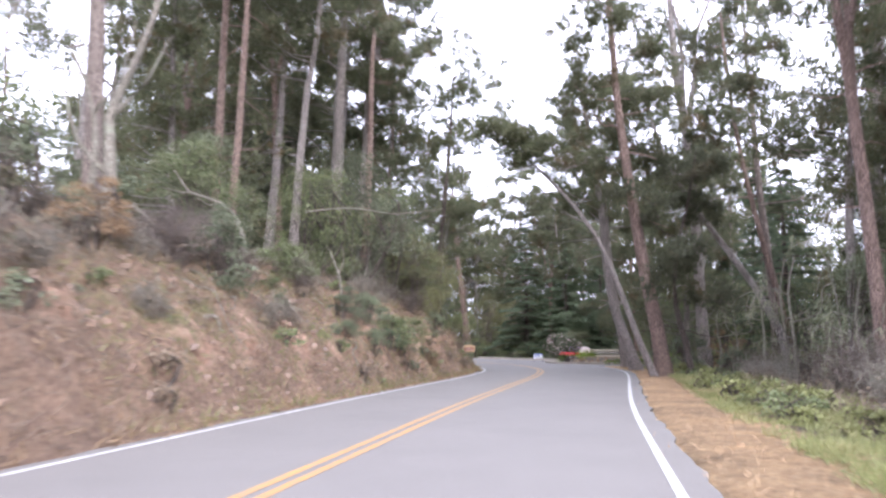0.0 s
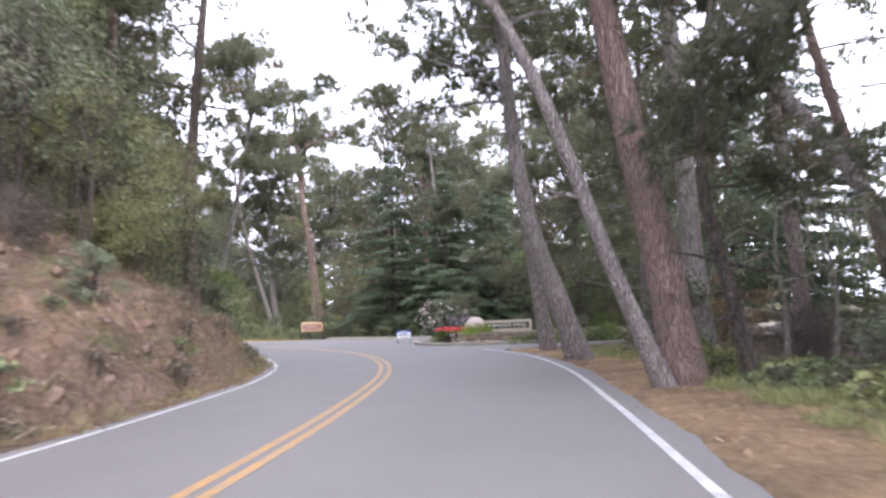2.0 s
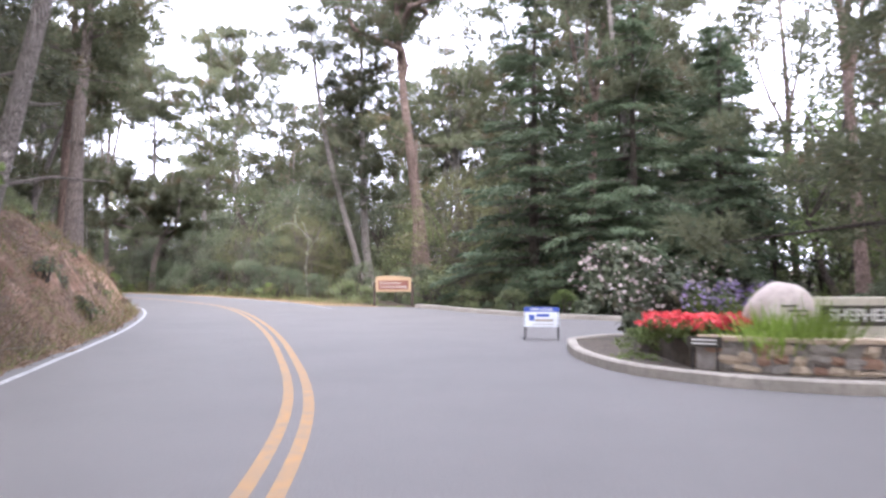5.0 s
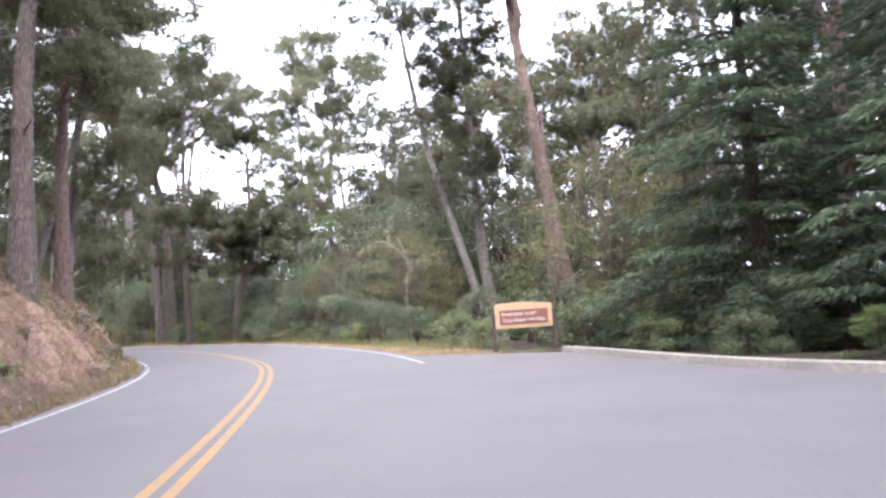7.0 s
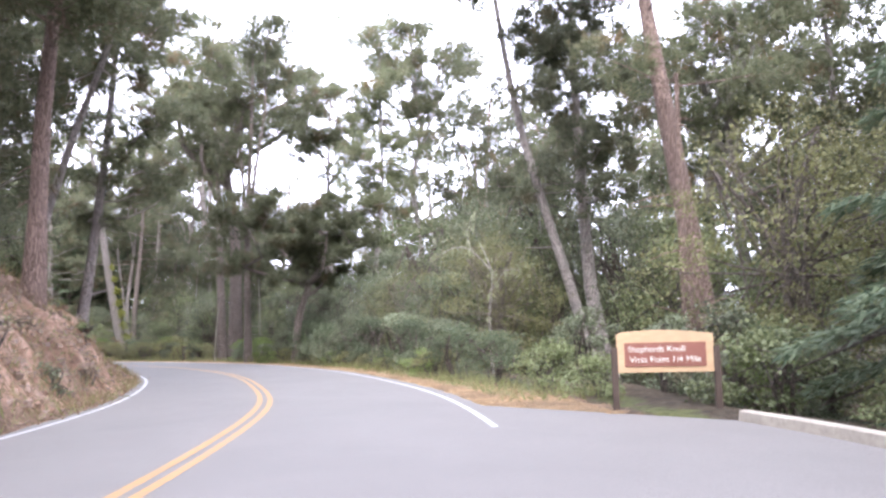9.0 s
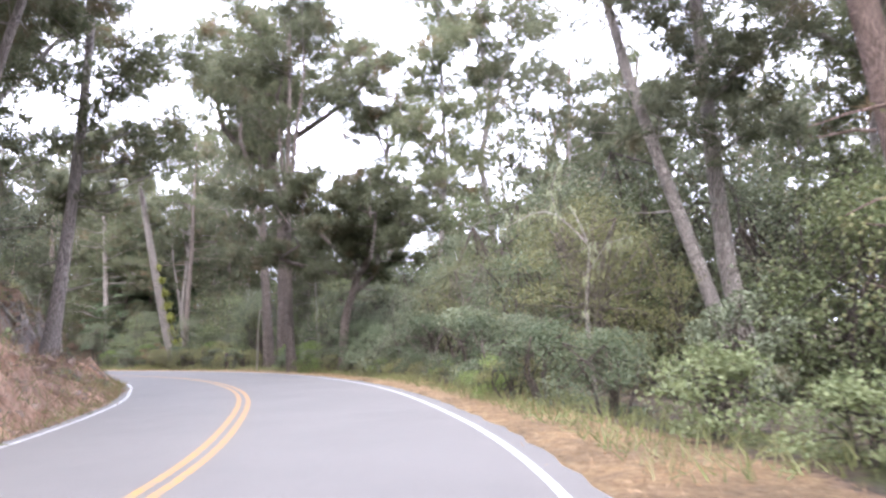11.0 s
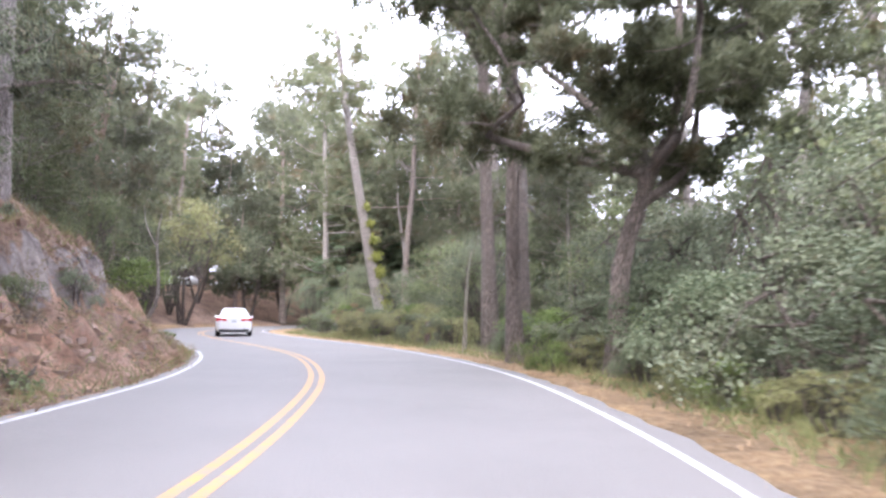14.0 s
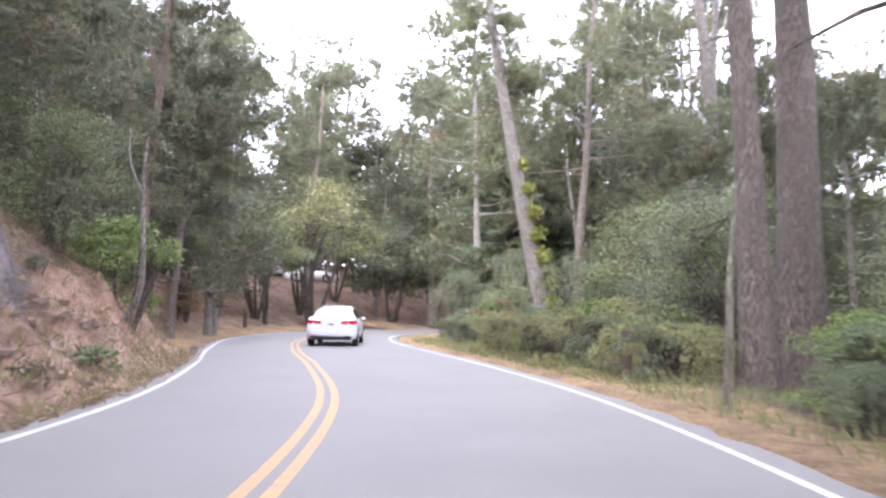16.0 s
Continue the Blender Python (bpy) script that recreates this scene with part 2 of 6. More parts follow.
# ---------------------------------------------------------------- road line: x, y of the centre, width of the two lanes
LINE = spline([
    (-12, -40, 3.6, 2.8), (-7.5, -20, 3.6, 2.8), (-3.0, 0, 3.6, 2.8), (0.2, 15.5, 3.6, 2.8), (2.2, 24.5, 3.7, 2.7), (3.8, 31.5, 3.8, 2.7), (4.9, 38, 4.1, 2.8),
    (5.2, 44, 4.4, 3.1), (4.6, 50, 4.4, 3.4), (2.9, 56, 4.0, 3.4), (0.6, 62.5, 3.7, 3.2), (-2.2, 69.3, 3.6, 3.1),
    (-5.0, 74.8, 3.6, 3.1), (-8.3, 79.5, 3.7, 3.0), (-12.6, 84.7, 3.8, 3.0), (-17, 89, 3.9, 3.0), (-22.5, 93.3, 4.0, 2.75),
    (-29, 97, 4.0, 2.65), (-36, 99.6, 4.2, 2.6), (-43, 101.8, 4.3, 2.7), (-51, 105, 4.0, 3.0), (-59, 110, 3.5, 3.4),
    (-66, 117, 3.5, 3.4), (-71, 126, 3.5, 3.4), (-74, 138, 3.5, 3.4), (-75, 160, 3.5, 3.4)])
ALONG = np.r_[0, np.cumsum(np.hypot(*np.diff(LINE[:, :2], axis=0).T))]
AHEAD = np.gradient(LINE[:, :2], axis=0)
AHEAD /= np.linalg.norm(AHEAD, axis=1)[:, None]
RIGHT = np.stack([AHEAD[:, 1], -AHEAD[:, 0]], -1)


def station(x, y):
    """Nearest place on the road's line: distance along it, signed distance to its right, and the two half widths."""
    q = np.stack([np.ravel(x), np.ravel(y)], -1)
    best = np.empty(len(q), int)
    for i in range(0, len(q), 4000):
        d = q[i : i + 4000, None] - LINE[None, :, :2]
        best[i : i + 4000] = (d**2).sum(-1).argmin(1)
    off = q - LINE[best, :2]
    side = (off * RIGHT[best]).sum(-1)
    far = np.hypot(*off.T)
    return ALONG[best], np.where(side >= 0, far, -far), LINE[best, 2], LINE[best, 3]


def wave(x, y, size):
    """Gentle unevenness, about -1 to 1."""
    a, b = np.asarray(x) / size, np.asarray(y) / size
    return (np.sin(1.7 * a + 1.3 * np.sin(0.9 * b)) + np.sin(2.1 * b + 1.1 * np.sin(1.3 * a + 2)) + 0.6 * np.sin(3.9 * a + 2.7 * b)) / 2.6


BANK_U, BANK_Z = (0, 0.3, 0.95, 2.3, 4.3, 8, 20, 80), (0, 0.4, 1.45, 2.6, 3.6, 4.4, 5.8, 8.0)
WORN_U, WORN_Z = (0, 0.5, 1.75, 2.0, 2.45, 3.2, 4.5, 8, 20, 80), (0, 0.38, 1.25, 1.35, 2.6, 3.2, 4.1, 5.0, 6.2, 8.2)  # undercut, rooty stretch
S_LOW = ALONG[np.hypot(LINE[:, 0] - 4.6, LINE[:, 1] - 36).argmin()]
S_BANK_END = ALONG[np.hypot(LINE[:, 0] + 45, LINE[:, 1] - 102.5).argmin()]


def by_road(along_y, side, off):
    """A place beside the road near a given y of its line: off metres outside the edge line."""
    k = int(np.abs(ALONG - np.interp(along_y, LINE[:, 1], ALONG)).argmin())
    half = LINE[k, 2] if side > 0 else LINE[k, 3]
    p = LINE[k, :2] + side * RIGHT[k] * (half + off)
    return float(p[0]), float(p[1])


FAR_KERB = spline([(3.5, 73.6), (4.1, 72.7), (5.3, 70.4), (6.9, 67.8), (8.8, 65.8), (12, 63.9), (17, 62.8), (27, 62.5), (40, 63)], 0.6)
MOUTH = np.array([tuple(p) for p in FAR_KERB] + [(40, 51.5), (27, 50.2), (17, 49.8), (14, 49.3), (12.2, 48.4)] + [by_road(yy, 1, -0.5) for yy in (46.6, 48.5, 51, 55, 59, 63, 67, 71, 74.5)])


def in_mouth(x, y):
    """Whether points lie inside the outline of the side road's mouth."""
    inside = np.zeros(np.shape(x), bool)
    for (ax, ay), (bx, by) in zip(MOUTH, np.roll(MOUTH, -1, 0)):
        cross = (ay > y) != (by > y)
        with np.errstate(divide="ignore", invalid="ignore"):
            inside ^= cross & (x < (bx - ax) * (y - ay) / (by - ay) + ax)
    return inside


def side_clear(x, y):
    """1 on the level ground of the side road's mouth and the planted entrance, 0 away from it."""
    return sstep((np.asarray(x) - 3) / 4) * sstep((14 - np.abs(np.asarray(y) - 59)) / 4)


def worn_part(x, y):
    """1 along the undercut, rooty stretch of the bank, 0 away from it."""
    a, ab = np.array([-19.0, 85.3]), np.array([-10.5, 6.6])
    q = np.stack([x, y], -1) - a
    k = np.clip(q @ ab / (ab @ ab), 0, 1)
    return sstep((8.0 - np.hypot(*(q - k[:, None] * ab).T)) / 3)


def height(x, y):
    x, y = np.ravel(x).astype(float), np.ravel(y).astype(float)
    s, d, wr, wl = station(x, y)
    u = -d - wl - 0.65 + 0.25 * wave(x, y, 2.3)
    cut = sstep((S_BANK_END - s) / 10)
    rough_face = 0.25 * wave(x, y, 0.9) + 0.22 * wave(y, x, 0.42) + 0.12 * wave(x, y, 0.23)
    bank = np.interp(u, BANK_U, BANK_Z) * (1 - 0.22 * sstep((s - S_LOW) / 8) * sstep((S_LOW + 30 - s) / 8))
    worn = worn_part(x, y)
    bank = (1 - worn) * bank + worn * np.interp(u + 0.22 * wave(x, y, 0.33) + 0.2 * wave(y, x, 0.8), WORN_U, WORN_Z)
    bank += rough_face * sstep(u / 0.8) * (1 - 0.6 * sstep((u - 3) / 3))
    far = 0.7 * sstep((u - 1) / 3) + 3.1 * sstep((u - 4) / 6) + 3.2 * sstep((u - 13) / 16) + 0.25 * wave(x, y, 3) * sstep(u / 3)
    left = cut * bank + (1 - cut) * far
    v = d - wr - 0.9
    right = (-(0.5 + 0.7 * sstep((y - 68) / 8) * sstep((104 - y) / 8)) * sstep((v - 2.5) / 9) + 0.16 * wave(x, y, 2.0) * sstep(v / 2) + 0.012 * np.clip(v - 15, 0, 300)) * (1 - side_clear(x, y))
    z = np.where(d < 0, np.where(u > 0, left, 0), np.where(v > 0, right, 0))
    on_road = (d < wr + 0.5) & (-d < wl + 0.3)
    return np.where(on_road, -0.06, np.where(in_mouth(x, y), np.minimum(z, -0.05), z))


def floor_at(x, y):
    return float(height([x], [y])[0])


# ---------------------------------------------------------------- ground: one sheet to the horizon
def axis_ticks(a, b, step, reach, grow=1.35):
    mid = list(np.arange(a, b, step))
    out, lo, hi, k = [], a, mid[-1], step
    while lo > a - reach:
        k *= grow
        lo -= k
        hi += k
        out.append(lo)
        mid.append(hi)
    return np.array(out[::-1] + mid)


gx, gy = axis_ticks(-58, 20, 0.3, 1800, 1.3), axis_ticks(-6, 118, 0.3, 1800, 1.3)
mx, my = np.meshgrid(gx, gy)
gz = height(mx, my)
gs, gd, gr, gl = station(mx, my)
idx = np.arange(mx.size).reshape(mx.shape)
quads = np.stack([idx[:-1, :-1], idx[:-1, 1:], idx[1:, 1:], idx[1:, :-1]], -1).reshape(-1, 4)
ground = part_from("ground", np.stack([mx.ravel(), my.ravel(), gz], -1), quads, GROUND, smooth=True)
tagged(ground, "forest floor of brown leaf litter, pine straw and bare earth", "ground", kind="structure")
bank_u = -gd - gl
verge = np.clip(1 - np.abs(gd - gr - 1.4) / 2.2, 0, 1)
late = sstep((my.ravel() - 60) / 15)
zones = {
    "straw": np.clip(0.75 * verge + 0.7 * sstep((bank_u + 0.1) / 0.3) * sstep((np.where(gs > S_BANK_END - 4, 34, 9) - bank_u) / 5), 0, 1),
    "cut": (0.44 + 0.26 * late) * sstep((bank_u - 0.8 + 0.7 * late) / 0.6) * sstep((3.4 - bank_u) / 1.6) * (gs < S_BANK_END),
    "tan": np.clip(1.25 - np.abs(gd - gr - 1.0) / 1.5, 0, 0.8) + 0.55 * sstep((bank_u - 0.2) / 0.5) * sstep((5 - bank_u) / 3) * sstep((gs - S_BANK_END + 8) / 6),
    # band inside the undercut: rock colour plus painted shade of the overhang
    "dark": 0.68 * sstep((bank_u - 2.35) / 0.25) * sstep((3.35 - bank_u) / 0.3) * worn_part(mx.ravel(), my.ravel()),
    "green": 0.6 * np.clip(1 - np.abs(gd - gr - 2.9) / 1.1, 0, 1) * (1 - side_clear(mx.ravel(), my.ravel())) + 0.32 * sstep((bank_u - 0.5) / 0.5) * sstep((4.8 - bank_u) / 1.5) * sstep((66 - my.ravel()) / 8)}
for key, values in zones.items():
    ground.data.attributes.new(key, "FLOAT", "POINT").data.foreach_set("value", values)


def ribbon(name, lo, hi, z, material, a=0, b=None, parent=None, wobble=0.0, thick=0.0):
    """A strip along the road between two offsets to the right, which may change along it."""
    b = len(LINE) if b is None else b
    lo, hi = (np.broadcast_to(v, len(LINE))[a:b] for v in (lo, hi))
    c, r = LINE[a:b, :2], RIGHT[a:b]
    k = len(c)
    w = wobble * wave(c[:, 0] * 3, c[:, 1] * 3, 1.0)
    rows = [np.c_[c + r * (lo + w)[:, None], np.full(k, z - thick)], np.c_[c + r * (lo + w)[:, None], np.full(k, z)],
            np.c_[c + r * (hi - w)[:, None], np.full(k, z)], np.c_[c + r * (hi - w)[:, None], np.full(k, z - thick)]]
    i = np.arange(k - 1)
    faces = [np.stack([j * k + i, (j + 1) * k + i, (j + 1) * k + i + 1, j * k + i + 1], -1) for j in ((0, 1, 2) if thick else (1,))]
    return part_from(name, np.vstack(rows), np.vstack(faces), material, parent)


WR, WL = LINE[:, 2], LINE[:, 3]
road = ribbon("road", -WL - 0.25, WR + 0.35, 0.0, ASPHALT, wobble=0.08, thick=0.1)
tagged(road, "winding two-lane road of pale worn grey asphalt", "road", kind="structure")
i_mouth, i_past = (int(np.abs(LINE[:, 1] - v).argmin()) for v in (48.6, 70.8))
for side, a, b in ((WR, 0, i_mouth), (WR, i_past, None), (-WL, 0, None)):
    ribbon("edge_line", side - 0.05, side + 0.05, 0.004, PAINT_WHITE, a, b, parent=road)
for off in (-0.16, 0.05):
    ribbon("centre_line", off - 0.0, off + 0.11, 0.004, PAINT_YELLOW, parent=road)


# ---------------------------------------------------------------- trees
def tube(points, radii, sides=9, lumps=0.0, seed=0):
    """A tapered tube along points. Returns vertices and quads."""
    p, rad = np.asarray(points, float), np.asarray(radii, float)
    d = np.gradient(p, axis=0)
    d /= np.linalg.norm(d, axis=1)[:, None] + 1e-9
    ref = np.where(np.abs(d[:, 2:3]) > 0.8, [[1.0, 0, 0]], [[0, 0, 1.0]])
    a = np.cross(d, ref)
    a /= np.linalg.norm(a, axis=1)[:, None]
    b = np.cross(d, a)
    th = np.linspace(0, 2 * np.pi, sides, endpoint=False)
    rr = rad[:, None] * (1 + lumps * np.sin(3 * th[None] + seed) * np.cos(1.7 * np.arange(len(p))[:, None] + seed) + 0.6 * lumps * np.sin(5 * th + 2 * seed)[None])
    v = p[:, None] + rr[..., None] * (np.cos(th)[None, :, None] * a[:, None] + np.sin(th)[None, :, None] * b[:, None])
    i, j = np.meshgrid(np.arange(len(p) - 1), np.arange(sides), indexing="ij")
    f = np.stack([i * sides + j, i * sides + (j + 1) % sides, (i + 1) * sides + (j + 1) % sides, (i + 1) * sides + j], -1).reshape(-1, 4)
    return v.reshape(-1, 3), f


def joined(pieces):
    vs, fs, k = [], [], 0
    for v, f in pieces:
        vs.append(v)
        fs.append(f + k)
        k += len(v)
    return np.vstack(vs), np.vstack(fs)


def blades(centres, aims, rng, count, length, width, spread=0.8):
    """Tufts of narrow needles: count triangles round every centre, leaning along its aim."""
    k = len(centres)
    d = aims[:, None] + spread * rng.normal(size=(k, count, 3))
    d /= np.linalg.norm(d, axis=-1)[..., None] + 1e-9
    w = np.cross(d, rng.normal(size=(k, count, 3)))
    w /= np.linalg.norm(w, axis=-1)[..., None] + 1e-9
    ln = length * rng.uniform(0.6, 1.25, (k, count, 1))
    c = centres[:, None] + 0.15 * ln * rng.normal(size=(k, count, 3))
    v = np.stack([c - w * width, c + w * width, c + d * ln], 2).reshape(-1, 3)
    return v, np.arange(len(v)).reshape(-1, 3)


def leaves(centres, rng, size, flat=0.0, long=1.5, upward=0.0):
    """Small pointed leaves, each a folded pair of triangles."""
    k = len(centres)
    d = rng.normal(size=(k, 3))
    d[:, 2] *= 1 - flat
    d /= np.linalg.norm(d, axis=1)[:, None] + 1e-9
    w = np.cross(d, rng.normal(size=(k, 3)) + [0, 0, upward])
    w /= np.linalg.norm(w, axis=1)[:, None] + 1e-9
    up = np.cross(d, w)
    s = size * rng.uniform(0.55, 1.35, (k, 1))
    v = np.stack([centres - d * s * long * 0.5, centres + w * s * 0.5 + up * s * 0.12, centres + d * s * long * 0.5, centres - w * s * 0.5 + up * s * 0.12], 1)
    i = 4 * np.arange(k)[:, None]
    return v.reshape(-1, 3), np.vstack([i + [0, 1, 2], i + [0, 2, 3]])


def cloud_points(rng, k, centre, radii, hollow=0.45):
    """Points in a shell of an uneven ellipsoid."""
    d = rng.normal(size=(k, 3))
    d /= np.linalg.norm(d, axis=1)[:, None]
    r = rng.uniform(hollow, 1, (k, 1)) ** 0.6 * (1 + 0.18 * np.sin(3.1 * d[:, :1] + 4 * d[:, 1:2]) + 0.14 * np.sin(5 * d[:, 2:3] + 3 * d[:, :1]))
    return np.asarray(centre) + d * r * np.asarray(radii), d


def stem_line(rng, tall, lean=(0, 0), crook=0.25, steps=9):
    """A trunk's line from its foot: lean in metres at the top, and a little wander."""
    u = np.linspace(0, 1, steps)
    w = np.cumsum(rng.normal(scale=crook, size=(steps, 2)), 0) * 0.45
    w -= w[:1]
    return np.c_[lean[0] * u + w[:, 0] * u, lean[1] * u + w[:, 1] * u, tall * u]


def along(line, u):
    k = np.clip(u, 0, 1) * (len(line) - 1)
    i = min(int(k), len(line) - 2)
    return line[i] + (line[i + 1] - line[i]) * (k - i)


def pine(name, seed, tall, girth, bark, needles, lean=(0, 0), crook=0.25, bare=0.45, pads=15, reach=3.6, tufts=80, line=None, stubs=6, pad_size=1.25, label="", flat=0.5, near=True, blade=(0.3, 0.021), per=9, split=False, fork=0, spread=3.0, lift=(-0.1, 0.6)):
    """A Monterey pine: bare lower trunk with broken stubs, crooked limbs, and ragged pads made of many small puffs of needles.
    fork: heavy limbs that part from the trunk and carry the crown; spread: how far out they end, in metres."""
    rng = np.random.default_rng(seed)
    e = new(name)
    tagged(e, label or "tall Monterey pine with a bare trunk and ragged needle pads", "tree")
    ln = stem_line(rng, tall, lean, crook) if line is None else spline(line, 0.8)
    top = ln[-1, 2]
    u = np.linspace(0, 1, len(ln))
    rad = girth / 2 * (1 - 0.72 * u) * (1 + 0.28 * np.exp(-u * tall / 0.4))
    sink = np.vstack([ln[0] - [0, 0, 0.6], ln])
    part_from("trunk", *tube(sink, np.r_[rad[0] * 1.1, rad], 14 if near else 7, 0.06, seed), bark, e, smooth=True)
    limbs, tips, aims = [], [], []
    arms = []
    for i in range(fork):
        at = bare - 0.08 + 0.22 * (i + rng.uniform(0, 0.6)) / fork
        a, th = along(ln, at), 2 * np.pi * (i + rng.uniform(-0.25, 0.25)) / fork + seed
        h, rise = np.array([math.cos(th), math.sin(th), 0]), top * rng.uniform(0.8, 1.0) - a[2]
        out = spread * rng.uniform(0.6, 1.15)
        kink = rng.normal(scale=0.16 * out, size=(3, 3)) * [1, 1, 0.5]
        arm = spline([a, a + h * out * 0.28 + [0, 0, rise * 0.3] + kink[0], a + h * out * 0.62 + [0, 0, rise * 0.6] + kink[1], a + h * out * 0.8 + [0, 0, rise * 0.82] + kink[2], a + h * out + [0, 0, rise]], 0.7)
        limbs.append(tube(arm, girth * 0.26 * np.linspace(1, 0.18, len(arm)), 9 if near else 6, 0.05, i))
        arms.append(arm)
    for i in range(pads):
        at = bare + (1 - bare) * (i + rng.uniform(0, 0.8)) / pads
        a = along(ln, min(at, 0.98))
        if arms and i % (len(arms) + 1):
            a = along(arms[i % (len(arms) + 1) - 1], 0.3 + 0.68 * (at - bare) / (1 - bare))
        th = rng.uniform(0, 2 * np.pi)
        out = reach * (1.05 - 0.55 * (at - bare) / (1 - bare)) * rng.uniform(0.4, 1.2)
        rise = rng.uniform(*lift) * out
        h = np.array([math.cos(th), math.sin(th), 0])
        side = np.array([-h[1], h[0], 0]) * rng.normal() * 0.3 * out
        pts = np.array([a, a + h * out * 0.3 + side * 0.6 + [0, 0, rise * 0.1], a + h * out * 0.62 + side + [0, 0, rise * 0.5], a + h * out + side * 0.7 + [0, 0, rise]])
        r0 = max(0.03, girth * (0.13 if arms else 0.17) * (1.1 - at))
        limbs.append(tube(pts, r0 * np.array([1, 0.75, 0.5, 0.2]), 6 if near else 4))
        side_tip = pts[2] + np.array([-h[1], h[0], 0.25]) * rng.choice([-1, 1]) * out * 0.4
        limbs.append(tube([pts[1], (pts[1] + side_tip) / 2 + [0, 0, 0.1], side_tip], r0 * np.array([0.55, 0.35, 0.12]), 5 if near else 3))
        for q, wgt in ((pts[3], 1.0), (pts[2], 0.6), (side_tip, 0.75)):
            k = max(2, int(6.5 * wgt * rng.uniform(0.6, 1.2)))
            puffs, _ = cloud_points(rng, k, q + [0, 0, 0.15], pad_size * rng.uniform(0.6, 1.15) * np.array([1.0, 1.0, flat]), 0.25)
            for puff in puffs:
                if near:
                    limbs.append(tube([q, (q + puff) / 2 + [0, 0, -0.05], puff], np.array([0.45, 0.3, 0.12]) * r0 * 0.5, 3))
                n_t = max(3, int(tufts * wgt / k * rng.uniform(0.6, 1.3)))
                c, d = cloud_points(rng, n_t, puff, pad_size * rng.uniform(0.22, 0.42) * np.array([1.0, 1.0, 0.72]), 0.15)
                tips.append(c)
                aims.append(0.8 * d + [0, 0, 0.3])
    for i in range(stubs):
        a = along(ln, rng.uniform(0.15, bare + 0.1))
        th, out = rng.uniform(0, 2 * np.pi), rng.uniform(0.3, 1.6)
        h = np.array([math.cos(th), math.sin(th), rng.uniform(-0.35, 0.3)])
        limbs.append(tube([a, a + h * out * 0.5, a + h * out + [0, 0, rng.uniform(-0.2, 0.1)]], np.array([0.03, 0.02, 0.008]) * (1 + girth), 5))
    if split:
        heavy = [p for p in limbs if len(p[0]) > 12]
        limbs = [p for p in limbs if len(p[0]) <= 12]
        for v, f in heavy:
            part_from("limb", v, f, bark, e, smooth=True)
    if limbs:
        tagged(part_from("branchwork", *joined(limbs), bark, e, smooth=True), kind="stuff")
    c, d = np.vstack(tips), np.vstack(aims)
    part_from("crown", *blades(c, d, rng, per, *blade, 0.75), needles, e)
    return e


def bushy(name, seed, tall, wide, stems, leaf, material, bark, clumps=16, per=240, label="", category="shrub", low=0.15, spread=1.0, twigs=True):
    """An evergreen oak or shrub: several crooked stems and many clumps of small leaves with gaps."""
    rng = np.random.default_rng(seed)
    e = new(name)
    tagged(e, label, category)
    wood, pts = [], []
    tops = []
    for i in range(stems):
        th = 2 * np.pi * i / stems + rng.uniform(-0.5, 0.5)
        r = wide * 0.32 * rng.uniform(0.3, 1.0)
        top = np.array([math.cos(th) * r, math.sin(th) * r, tall * rng.uniform(0.6, 0.85)])
        mid = top * [0.35, 0.35, 0.5] + rng.normal(size=3) * 0.12 * wide * np.array([1, 1, 0.3])
        wood.append(tube(spline([[0.1 * math.cos(th), 0.1 * math.sin(th), -0.3], mid, top], 0.6), np.linspace(0.06, 0.015, len(spline([[0.1 * math.cos(th), 0.1 * math.sin(th), -0.3], mid, top], 0.6))) * (0.5 + tall * 0.22), 6))
        tops += [mid, top]
    for i in range(clumps):
        th, zz = rng.uniform(0, 2 * np.pi), rng.uniform(low, 1)
        bulge = math.sin(math.pi * min(1, 0.18 + 0.82 * zz)) ** 0.6
        r = wide / 2 * bulge * rng.uniform(0.35, 1.0) * spread
        q = np.array([math.cos(th) * r, math.sin(th) * r, tall * zz * 0.92])
        k = wide * rng.uniform(0.1, 0.19)
        c, _ = cloud_points(rng, int(per * rng.uniform(0.6, 1.3)), q, k * np.array([1.2, 1.2, 0.66]), 0.3)
        pts.append(c)
        if twigs:
            base = tops[rng.integers(len(tops))]
            wood.append(tube([base, (base + q) / 2 + rng.normal(size=3) * 0.1, q], np.array([0.022, 0.015, 0.006]) * (0.6 + 0.15 * tall), 4))
    tagged(part_from("branchwork", *joined(wood), bark, e, smooth=True), kind="stuff")
    part_from("foliage", *leaves(np.vstack(pts), rng, leaf, 0.1, 1.4, 0.8), material, e)
    return e


